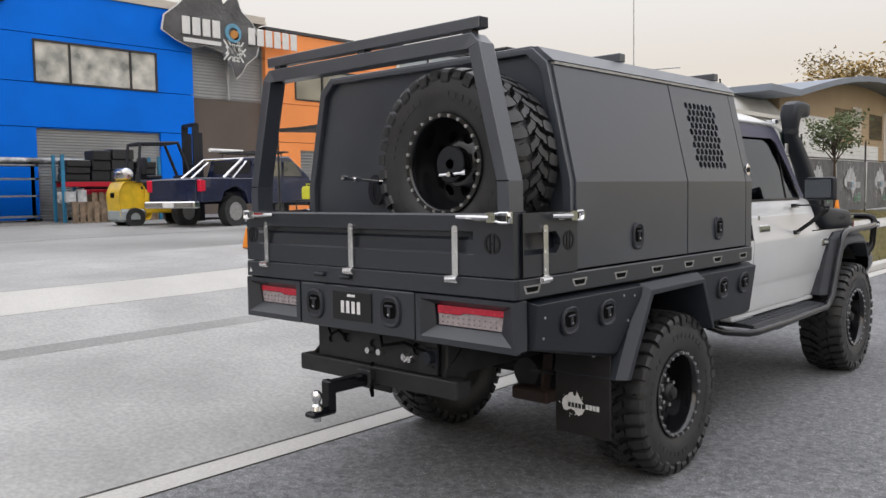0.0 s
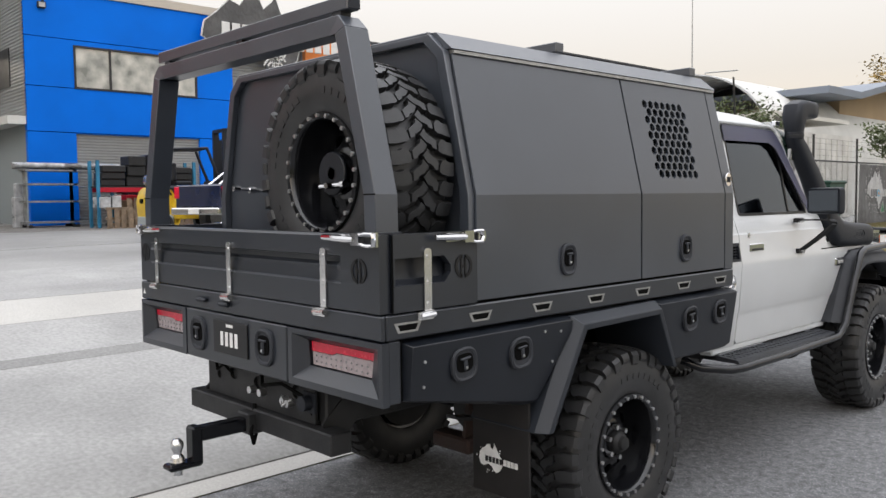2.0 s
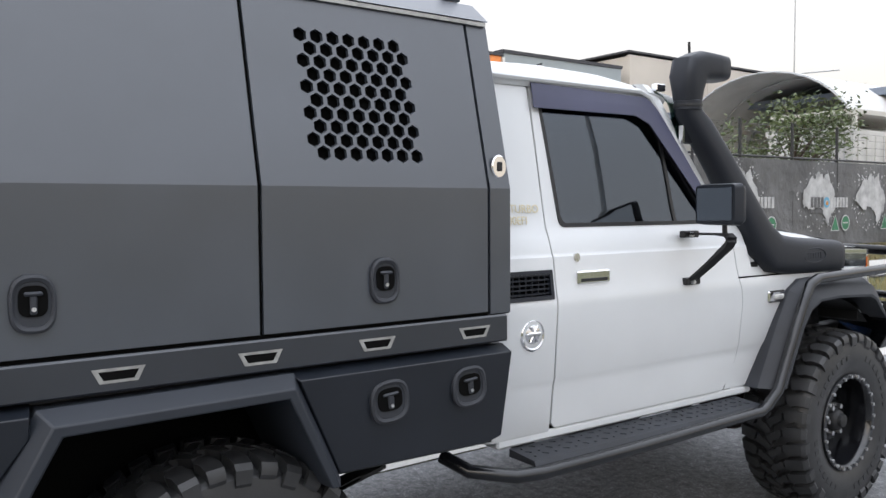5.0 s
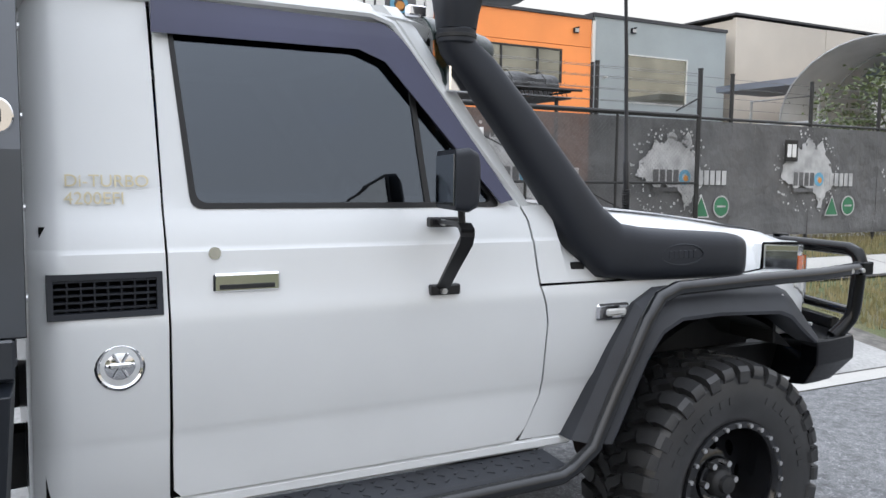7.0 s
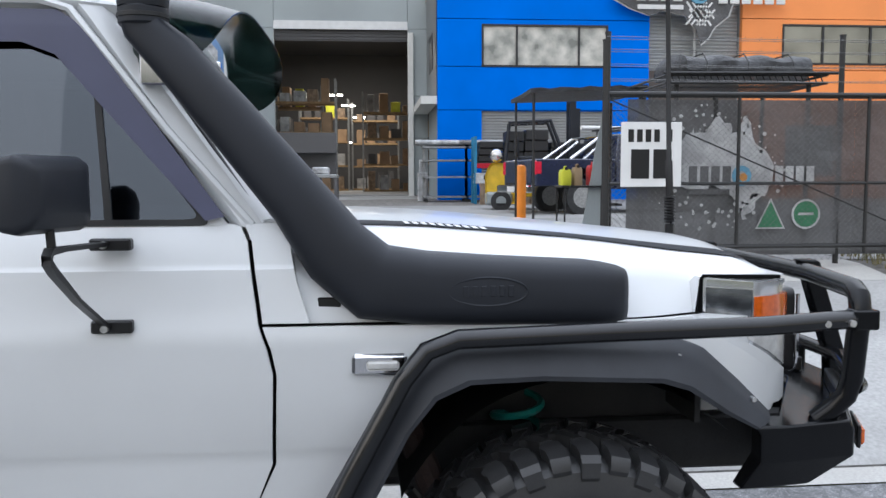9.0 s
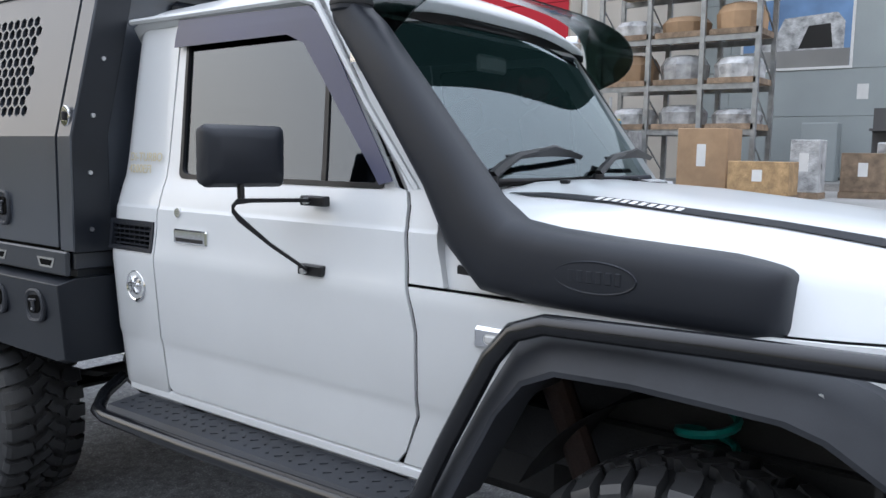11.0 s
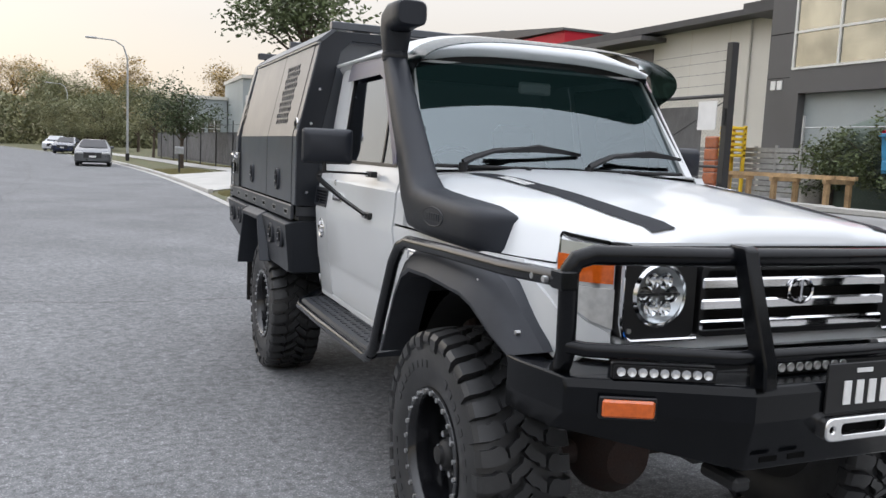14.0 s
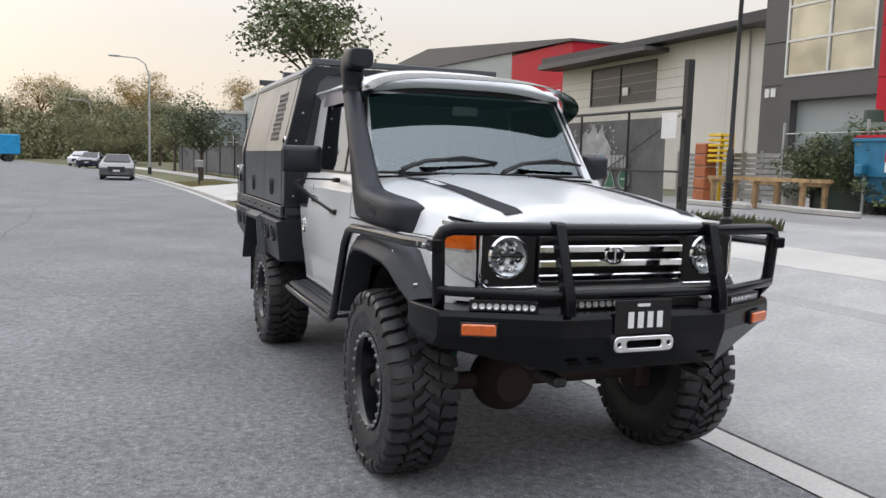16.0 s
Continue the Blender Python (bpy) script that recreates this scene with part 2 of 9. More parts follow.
M_FRAME_W = mat("pale_window_frame", (0.65, 0.65, 0.62), 0.45, vary=0.05)
M_WINDOW = mat("reflective_window", (0.36, 0.355, 0.30), 0.05, metal=0.75, vary=0.25, scale=0.8, rough_vary=0.03)
M_PRINT = mat("printed_film", (0.68, 0.66, 0.60), 0.3, vary=0.6, scale=1.6, alt=(0.22, 0.23, 0.21), coat=0.3)
M_PRINT_SKY = mat("printed_poster_sky", (0.16, 0.28, 0.5), 0.4, vary=0.2, scale=1)
M_FENCE = mat("black_fence_steel", (0.018, 0.018, 0.018), 0.5, vary=0.2, scale=12)
M_MESHWIRE = mat("galvanised_wire", (0.2, 0.2, 0.2), 0.5, metal=0.7, vary=0.2, scale=20)
M_BANNER = mat("charcoal_shade_cloth", (0.125, 0.124, 0.126), 0.85, vary=0.22, scale=1.6, grain=0.15, grain_scale=250, bump=0.5, bump_scale=3)
M_BANNER_W = mat("faded_white_print", (0.5, 0.5, 0.5), 0.85, vary=0.25, scale=5, grain=0.12, grain_scale=250)
M_BANNER_G = mat("green_print", (0.05, 0.18, 0.09), 0.8, vary=0.15, scale=8)
M_BANNER_O = mat("orange_print", (0.55, 0.25, 0.06), 0.8, vary=0.15, scale=8)
M_BANNER_B = mat("pale_blue_print", (0.15, 0.35, 0.5), 0.8, vary=0.15, scale=8)
M_NET = mat("open_weave_shade_cloth", (0.125, 0.124, 0.126), 0.85, vary=0.22, scale=1.6, grain=0.15, grain_scale=250, bump=0.5, bump_scale=3)
weave = M_NET.node_tree.nodes
through_net, net_mix = weave.new("ShaderNodeBsdfTransparent"), weave.new("ShaderNodeMixShader")
net_mix.inputs[0].default_value = 0.06  # share of open weave
M_NET.node_tree.links.new(weave["Principled BSDF"].outputs[0], net_mix.inputs[1])
M_NET.node_tree.links.new(through_net.outputs[0], net_mix.inputs[2])
M_NET.node_tree.links.new(net_mix.outputs[0], weave["Material Output"].inputs[0])
M_SIGN = mat("white_sign_sheet", (0.7, 0.7, 0.69), 0.45, vary=0.06, scale=5)
M_TIMBER = mat("raw_timber", (0.42, 0.28, 0.14), 0.75, vary=0.25, scale=6, grain=0.2, grain_scale=50, bump=0.2, bump_scale=60, random_piece=0.15)
M_PALLET = mat("weathered_pallet_timber", (0.3, 0.22, 0.15), 0.8, vary=0.3, scale=6, grain=0.2, grain_scale=50, random_piece=0.2)
M_CARTON = mat("brown_cardboard", (0.36, 0.24, 0.14), 0.8, vary=0.15, scale=3, random_piece=0.2)
M_WRAP = mat("plastic_wrapped_goods", (0.55, 0.56, 0.57), 0.3, vary=0.35, scale=4, bump=0.6, bump_scale=14, random_piece=0.2)
M_RACK = mat("galvanised_rack", (0.35, 0.36, 0.36), 0.45, metal=0.6, vary=0.2, scale=6)
M_YELLOW = mat("yellow_forklift_paint", (0.75, 0.5, 0.02), 0.4, vary=0.15, scale=5, coat=0.3)
M_NAVY = mat("navy_car_paint", (0.006, 0.012, 0.045), 0.25, vary=0.15, scale=3, coat=0.8)
M_SILVERCAR = mat("silver_car_paint", (0.11, 0.115, 0.125), 0.3, metal=0.5, vary=0.1, scale=3, coat=0.6)
M_WHITECAR = mat("pale_car_paint", (0.5, 0.51, 0.53), 0.3, vary=0.05, scale=3, coat=0.6)
M_BLUEBIN = mat("blue_bin_paint", (0.03, 0.2, 0.36), 0.5, vary=0.2, scale=4)
M_BLUETRUCK = mat("bright_blue_tarp", (0.02, 0.3, 0.62), 0.5, vary=0.15, scale=2)
M_SAFETY = mat("safety_orange", (0.8, 0.25, 0.01), 0.5, vary=0.15, scale=6)
M_RUSTY_ORANGE = mat("faded_orange_plastic", (0.42, 0.13, 0.05), 0.6, vary=0.2, scale=5)
M_TANK = mat("dark_green_tank", (0.05, 0.075, 0.055), 0.6, vary=0.15, scale=2)
M_CANVAS = mat("white_shelter_canvas", (0.62, 0.62, 0.6), 0.7, vary=0.1, scale=1.2)
M_CONTAINER = mat("white_container_paint", (0.62, 0.61, 0.58), 0.5, vary=0.15, scale=2)
M_BARK = mat("tree_bark", (0.1, 0.075, 0.055), 0.9, vary=0.3, scale=5, grain=0.3, grain_scale=40, bump=0.5, bump_scale=30)
M_LEAF = mat("green_leaves", (0.1, 0.13, 0.045), 0.6, vary=0.3, scale=1.2, grain=0.3, grain_scale=6)
M_LEAF_D = mat("dark_green_leaves", (0.065, 0.09, 0.034), 0.6, vary=0.3, scale=1.2, grain=0.3, grain_scale=6)
# distance haze is put into this paler leaf colour
M_LEAF_HAZE = mat("haze_paled_green_leaves", (0.21, 0.2, 0.1), 0.7, vary=0.35, scale=0.25, grain=0.3, grain_scale=2, alt=(0.14, 0.15, 0.075))
# gold of low sunlight on foliage, carried by the leaf colour itself
M_LEAF_SUNLIT = mat("leaves_painted_sunlit_gold", (0.42, 0.28, 0.09), 0.6, vary=0.3, scale=0.5, alt=(0.16, 0.12, 0.045), grain=0.3, grain_scale=4)
M_POLE = mat("galvanised_pole", (0.42, 0.43, 0.43), 0.5, metal=0.5, vary=0.1, scale=4)
M_BLIND = mat("pale_curved_roof", (0.2, 0.23, 0.28), 0.5, metal=0.3, vary=0.1, scale=1)
M_TAN = mat("tan_plaster", (0.4, 0.29, 0.17), 0.7, vary=0.1, scale=0.6)
M_GREEN_BIN = mat("dark_green_bin", (0.02, 0.07, 0.05), 0.5, vary=0.2, scale=4)
M_WHARM = glow("warehouse_lamp", (1.0, 0.85, 0.65), 6.0)
M_HIVIS = mat("hi_vis_yellow_goods", (0.7, 0.72, 0.04), 0.6, vary=0.1)


# ---- mesh tools ----
from mathutils.geometry import delaunay_2d_cdt


class MB:
    """Gathers vertices and faces of one mesh."""

    def __init__(self):
        self.v, self.f = [], []

    def put(self, verts, faces, m=None):
        o = len(self.v)
        self.v += [tuple(m @ Vector(p)) for p in verts] if m else [tuple(p) for p in verts]
        self.f += [tuple(i + o for i in q) for q in faces]
        return self

    def box(self, x0, x1, y0, y1, z0, z1, b=0.0, m=None):
        """A box, its edges cut by b."""
        if b <= 0:
            v = [(x, y, z) for x in (x0, x1) for y in (y0, y1) for z in (z0, z1)]
            f = [(0, 1, 3, 2), (4, 6, 7, 5), (0, 4, 5, 1), (2, 3, 7, 6), (0, 2, 6, 4), (1, 5, 7, 3)]
            return self.put(v, f, m)
        lo, hi = (x0, y0, z0), (x1, y1, z1)
        v, idx = [], {}
        for c in range(8):
            s = [(c >> k) & 1 for k in range(3)]
            for a in range(3):
                p = [(hi if s[k] else lo)[k] + (0 if k == a else (-b if s[k] else b)) for k in range(3)]
                idx[c, a] = len(v)
                v.append(p)
        f = []
        for a in range(3):
            u, w = [k for k in range(3) if k != a]
            for side in (0, 1):
                q = [side << a | i << u | j << w for i, j in ((0, 0), (1, 0), (1, 1), (0, 1))]
                f.append(tuple(idx[c, a] for c in q))
            for i in (0, 1):
                for j in (0, 1):
                    c0 = i << u | j << w
                    c1 = c0 | 1 << a
                    f.append((idx[c0, u], idx[c1, u], idx[c1, w], idx[c0, w]))
        for c in range(8):
            f.append(tuple(idx[c, a] for a in range(3)))
        return self.put(v, f, m)

    def prism(self, poly, axis, a, b, m=None):
        """A polygon drawn square to an axis, drawn out along it from a to b."""
        def at(p, h):
            return {"x": (h, p[0], p[1]), "y": (p[0], h, p[1]), "z": (p[0], p[1], h)}[axis]
        n = len(poly)
        v = [at(p, a) for p in poly] + [at(p, b) for p in poly]
        f = [tuple(range(n))[::-1], tuple(range(n, 2 * n))] + [(i, (i + 1) % n, n + (i + 1) % n, n + i) for i in range(n)]
        return self.put(v, f, m)

    def loft(self, rings, caps=True, closed=True, m=None):
        n = len(rings[0])
        v = [p for r in rings for p in r]
        f = []
        for k in range(len(rings) - 1):
            for i in range(n if closed else n - 1):
                j = (i + 1) % n
                f.append((k * n + i, k * n + j, (k + 1) * n + j, (k + 1) * n + i))
        if caps and closed:
            f += [tuple(range(n))[::-1], tuple(range((len(rings) - 1) * n, len(rings) * n))]
        return self.put(v, f, m)

    def tube(self, path, r, n=10, m=None):
        """A round tube along a bent path; r may be a list, one for each point."""
        pts = [Vector(p) for p in path]
        rings, up = [], None
        for i, p in enumerate(pts):
            d = (pts[min(i + 1, len(pts) - 1)] - pts[max(i - 1, 0)]).normalized()
            if up is None:
                up = Vector((0, 0, 1)) if abs(d.z) < 0.9 else Vector((1, 0, 0))
            side = d.cross(up).normalized()
            up = side.cross(d).normalized()
            rad = r[i] if isinstance(r, (list, tuple)) else r
            rings.append([p + (side * math.cos(2 * math.pi * k / n) + up * math.sin(2 * math.pi * k / n)) * rad for k in range(n)])
        return self.loft(rings, m=m)

    def lathe(self, prof, axis="x", n=32, c=(0, 0, 0), m=None, arc=None):
        """A profile of (radius, height) turned round an axis through c."""
        rings = []
        for k in range(n):
            a = 2 * math.pi * k / n
            ring = []
            for r, h in prof:
                u, w = r * math.cos(a), r * math.sin(a)
                q = {"x": (h, u, w), "y": (w, h, u), "z": (u, w, h)}[axis]
                ring.append((q[0] + c[0], q[1] + c[1], q[2] + c[2]))
            rings.append(ring)
        rings.append(rings[0])
        v = [p for r in rings[:-1] for p in r]
        p = len(prof)
        f = [(k * p + i, ((k + 1) % n) * p + i, ((k + 1) % n) * p + i + 1, k * p + i + 1) for k in range(n) for i in range(p - 1)]
        return self.put(v, f, m)

    def disc(self, r, h0, h1, axis="x", n=24, c=(0, 0, 0), m=None):
        return self.lathe([(0.0005, h0), (r, h0), (r, h1), (0.0005, h1)], axis, n, c, m)

    def add(self, other, m=None):
        return self.put(other.v, other.f, m)


def mesh_of(name, mb, material, smooth=32.0):
    me = bpy.data.meshes.new(name)
    me.from_pydata([tuple(p) for p in mb.v], [], mb.f)
    bm = bmesh.new()
    bm.from_mesh(me)
    bmesh.ops.recalc_face_normals(bm, faces=bm.faces)
    bm.to_mesh(me)
    bm.free()
    if smooth:
        me.shade_smooth()
        me.set_sharp_from_angle(angle=radians(smooth))
    if material:
        me.materials.append(material)
    return me


BODY_SET = [0.0]  # how far back the cab body sits on its chassis


def part(name, mb, material, parent=None, label="", smooth=32.0, bevel=0.0):
    """One mesh object, under a thing or a part of a thing, in its frame."""
    if BODY_SET[0]:
        mb.v = [(p[0], p[1] + BODY_SET[0], p[2]) for p in mb.v]
    ob = new(name, mesh_of(name, mb, material, smooth))
    if parent is not None:
        ob.parent = parent
    if label:
        tagged(ob, label=label)
    if bevel:
        bv = ob.modifiers.new("bevel", "BEVEL")
        bv.width, bv.segments, bv.limit_method, bv.angle_limit = bevel, 2, "ANGLE", radians(40)
    return ob


def thing(name, label, category, group="", at=None):
    """The empty root of a thing; its parts are built in its own frame."""
    ob = new(name)
    ob.empty_display_size = 0.3
    tagged(ob, label, category, group)
    if at is not None:
        ob.matrix_basis = at
    return ob


def single(name, mb, material, label="", category="", group="", kind="", smooth=32.0, bevel=0.0, at=None):
    ob = part(name, mb, material, None, "", smooth, bevel)
    tagged(ob, label, category, group, kind)
    if at is not None:
        ob.matrix_basis = at
    return ob


def round_poly(pts, r, n=4):
    """A polygon with its corners rounded."""
    out = []
    k = len(pts)
    for i in range(k):
        p, a, b = Vector(pts[i]), Vector(pts[i - 1]), Vector(pts[(i + 1) % k])
        da, db = (a - p), (b - p)
        ra = min(r, da.length * 0.45, db.length * 0.45)
        s, e = p + da.normalized() * ra, p + db.normalized() * ra
        for j in range(n + 1):
            t = j / n
            q = s * (1 - t) ** 2 + p * 2 * t * (1 - t) + e * t * t
            out.append((q.x, q.y))
    return out


def sheet(outer, holes=(), lines=(), thick=0.01, put=None):
    """A sheet cut to an outline with holes, creased along lines, laid into space by put(u, v, depth)."""
    vs, es, fs = [], [], []
    for loop in (outer, *holes):
        o = len(vs)
        vs += [Vector(p) for p in loop]
        fs.append([o + i for i in range(len(loop))])
    for a, b in lines:
        vs += [Vector(a), Vector(b)]
        es.append((len(vs) - 2, len(vs) - 1))
    es += [(loop[i - 1], loop[i]) for loop in fs for i in range(len(loop))]
    V, E, F, *_ = delaunay_2d_cdt(vs, es, [], 0, 1e-6)

    def inside(p, loop):
        c = False
        for i in range(len(loop)):
            (x1, y1), (x2, y2) = loop[i - 1], loop[i]
            if (y1 > p[1]) != (y2 > p[1]) and p[0] < (x2 - x1) * (p[1] - y1) / (y2 - y1) + x1:
                c = not c
        return c

    boxes = [(min(p[0] for p in h), max(p[0] for p in h), min(p[1] for p in h), max(p[1] for p in h), h) for h in holes]
    keep = []
    for f in F:
        c = (sum(V[i][0] for i in f) / len(f), sum(V[i][1] for i in f) / len(f))
        if inside(c, outer) and not any(x0 <= c[0] <= x1 and y0 <= c[1] <= y1 and inside(c, h) for x0, x1, y0, y1, h in boxes):
            keep.append(f)
    F = keep
    n = len(V)
    mb = MB()
    verts = [put(p[0], p[1], 0.0) for p in V] + [put(p[0], p[1], thick) for p in V]
    faces = [tuple(f) for f in F] + [tuple(i + n for i in reversed(f)) for f in F]
    count = {}
    for f in F:
        for i in range(len(f)):
            count[f[i], f[(i + 1) % len(f)]] = 1
    for a, b in list(count):
        if (b, a) not in count:
            faces.append((a, a + n, b + n, b))
    return mb.put(verts, faces)


def interp(table, z):
    """A value read off a table of (z, value), with straight lines between."""
    if z <= table[0][0]:
        return table[0][1]
    for (z0, a), (z1, b) in zip(table, table[1:]):
        if z <= z1:
            return a + (b - a) * (z - z0) / (z1 - z0)
    return table[-1][1]


def rect(u0, u1, v0, v1):
    return [(u0, v0), (u1, v0), (u1, v1), (u0, v1)]


def oval(cx, cy, rx, ry, n=20):
    return [(cx + rx * math.cos(2 * math.pi * k / n), cy + ry * math.sin(2 * math.pi * k / n)) for k in range(n)]


def superellipse(cx, cz, rx, rz, n=20, e=3.0):
    out = []
    for k in range(n):
        a = 2 * math.pi * k / n
        c, s = math.cos(a), math.sin(a)
        out.append((cx + rx * math.copysign(abs(c) ** (2 / e), c), cz + rz * math.copysign(abs(s) ** (2 / e), s)))
    return out


# ---- ground ----
def kerb_x(y):
    """The line of the western kerb: straight past the yard, bending east further south."""
    return -1.0 + (0.00150 * (y + 12) ** 2 if y < -12 else 0.0) if y > -90 else -1.0 + 0.00150 * 78 ** 2 + (-90 - y) * 0.234


RISE = [(-400, 1.2), (-30, 0.97), (-22, 0.84), (-12, 0.78), (-6, 0.74), (-4.1, 0.66), (-0.3, 0.035), (-0.24, 0.0), (0, 0.0), (400, 0.0)]


SWELL = [(-900, -0.028), (-2, -0.028), (0.5, -0.02), (2.5, 0.015), (5, 0.022), (900, 0.022)]  # the road climbs slightly past the truck


def level(x, y):
    """Height of the ground."""
    u = x - kerb_x(y)
    h = interp(RISE, u)
    fade = 1.0 if y > -16 else max(0.3, 1 + (y + 16) / 40)
    return h * fade + interp(SWELL, y)


def drape(us, ys, dz, skirt=0.0):
    """A sheet laid over the ground between lines beside the kerb."""
    mb = MB()
    v = [(kerb_x(y) + u, y, level(kerb_x(y) + u, y) + dz) for y in ys for u in us]
    n = len(us)
    f = [(j * n + i, j * n + i + 1, (j + 1) * n + i + 1, (j + 1) * n + i) for j in range(len(ys) - 1) for i in range(n - 1)]
    return mb.put(v, f)


def steps(a, b, n):
    return [a + (b - a) * i / n for i in range(n + 1)]


YS = [-900, -500, -300, -200, -150, -120] + steps(-100, 60, 80) + [80, 110, 160, 250, 500, 900]
single("ground", drape([-900, -400, -200, -90, -50, -30, -22, -16, -12, -9, -6, -4.1, -3, -2, -1, -0.3, -0.24, 0, 4, 9.6, 9.8, 14, 30, 80, 200, 900], YS, -0.03),
       M_SOIL, "dry grassy verge and open land beside the road", "ground", kind="structure")
single("road", drape([0, 2.2, 4.8, 7.2, 9.6], YS, 0.0), M_ASPHALT, "worn grey asphalt road with fine aggregate", "road", kind="structure")


def ribbon(path, w, h, mb=None):
    """A thin strip that follows a path over the ground."""
    mb = mb or MB()
    v, f = [], []
    for i, (x, y) in enumerate(path):
        a, b = path[max(i - 1, 0)], path[min(i + 1, len(path) - 1)]
        d = Vector((b[0] - a[0], b[1] - a[1])).normalized()
        for s in (-0.5, 0.5):
            px, py = x - d.y * w * s, y + d.x * w * s
            v.append((px, py, level(px, py) + h))
        if i:
            f.append((2 * i - 2, 2 * i - 1, 2 * i + 1, 2 * i))
    return mb.put(v, f)


# long cracks in the asphalt, filled with dark bitumen
cracks = MB()
rng = random.Random(5)
for x0, y0, y1, amp in ((3.9, -70, -3.2, 0.25),):
    pts, x = [], x0
    for k in range(int((y1 - y0) / 0.35)):
        y = y1 - k * 0.35
        x += rng.uniform(-0.05, 0.05) * amp * 4
        x = max(x0 - amp, min(x0 + amp, x))
        pts.append((x + (kerb_x(y) + 1.0), y))
    ribbon(pts, 0.016, 0.003, cracks)
for k in range(1):
    y = -2.6 + k * 5.3
    ribbon([(0.4 + j * 0.35, y + rng.uniform(-0.1, 0.1)) for j in range(16)], 0.012, 0.003, cracks)
single("road_crack", cracks, M_JOINT, "dark irregular cracks in the asphalt", "road crack", kind="stuff")

# gutter strip, dark joint and kerb
single("gutter", drape([-0.22, -0.005], [y for y in YS if -130 < y < 130], 0.006), M_CONC_L, "pale concrete gutter strip along the road", "gutter", kind="structure")
single("gutter_joint", drape([-0.246, -0.222], [y for y in YS if -130 < y < 130], 0.004), M_JOINT, "dark joint between gutter and driveway", "joint", kind="structure")


def kerb_run(y0, y1):
    mb = MB()
    ys = steps(y0, y1, max(2, int(abs(y1 - y0) / 2)))
    rings = []
    for y in ys:
        k = kerb_x(y)
        g = interp(SWELL, y)
        rings.append([(k - 0.24, y, g - 0.05), (k - 0.26, y, g + 0.10), (k - 0.29, y, g + 0.125), (k - 0.40, y, g + 0.13), (k - 0.40, y, g - 0.05)])
    return mb.loft(rings)


for a, b in ((7.6, 60.0), (-60.0, -20.5), (-17.0, -12.5)):
    single("kerb", kerb_run(a, b), M_CONC_L, "raised concrete kerb with a rounded edge", "kerb", kind="structure")

# driveway of cast slabs with open joints
drive = single("driveway_base", drape([-26, -16, -9, -6, -4.1, -2, -0.3], steps(-13, 8, 14), -0.010), M_JOINT_L, "dark joints of the driveway", "driveway", kind="structure")
ROWS_U = [(-0.302, -2.424, M_CONC), (-2.432, -2.62, M_CONC_D), (-2.628, -3.522, M_CONC), (-3.53, -4.424, M_CONC_L), (-4.432, -7.21, M_CONC), (-7.22, -11.4, M_CONC_D), (-11.43, -16.5, M_CONC_D), (-16.53, -23.0, M_CONC_D), (-23.03, -28.0, M_CONC_D)]
rng = random.Random(8)
for u0, u1, m_row in ROWS_U:
    for y0, y1 in ((-13.0, -8.6), (-8.6, 7.6)) + (((7.62, 13.0), (13.02, 22.0), (22.02, 30.0)) if u1 < -7 else ()):
        us = [u0 + (u1 - u0) * k / 3 for k in range(4)][::-1] + ([-0.246] if u0 > -0.4 else [])
        slab = part("slab", drape(us, steps(y0 + 0.003, y1 - 0.003, 9), rng.uniform(0.0, 0.004)), m_row, drive)

# footpath north and south of the yard
path_n = single("footpath_base", drape([-3.3, -2.4], steps(7.7, 60, 26), -0.004), M_JOINT, "joints of the concrete footpath", "footpath", kind="structure")
for k in range(30):
    y = 7.75 + k * 1.72
    part("slab", drape([-3.25, -2.45], [y, y + 1.7], 0.006), M_CONC_L, path_n)
single("concrete_crossing", drape([-5.4, -3.6, -2.0, -0.3], steps(-33, -21, 6), 0.004), M_CONC_L, "pale concrete driveway of the next property", "driveway", kind="structure")
single("concrete_footpath", drape([-4.6, -3.2], steps(-90, -13.05, 30), 0.004), M_CONC_L, "pale concrete footpath along the verge", "footpath", kind="structure")


def grass(us, y0, y1, count, seed, h=0.07):
    """Many upright blades between two lines beside the kerb."""
    r = random.Random(seed)
    mb = MB()
    for _ in range(count):
        y = r.uniform(y0, y1)
        x = kerb_x(y) + r.uniform(*us)
        z = level(x, y) - 0.03
        a, s, t = r.uniform(0, 6.28), r.uniform(0.5, 1.2) * h, r.uniform(-0.5, 0.5)
        dx, dy = math.cos(a) * 0.012, math.sin(a) * 0.012
        mb.put([(x - dx, y - dy, z), (x + dx, y + dy, z), (x + dy * 3 * t, y - dx * 3 * t, z + s + 0.03)], [(0, 1, 2)])
    return mb


for us, y0, y1, cnt in (((-2.3, -0.45), 8.2, 30, 16000), ((-5.0, -3.35), 7.7, 26, 14000), ((-2.6, -0.45), -20.2, -14.0, 7000), ((-2.6, -0.45), -39.0, -33.4, 4000), ((-7.5, -4.7), -22, -13.5, 5000), ((-5.4, -4.7), -60, -22, 3000)):
    single("grass", grass(us, y0, y1, cnt, int(y0 * 7 + 900)), M_GRASS, "short dry green grass on the verge", "grass", kind="stuff", smooth=0)


# ---- the ute ----
ute = thing("utility_truck", "white four-wheel-drive ute with a black canopy parked by the kerb", "truck")


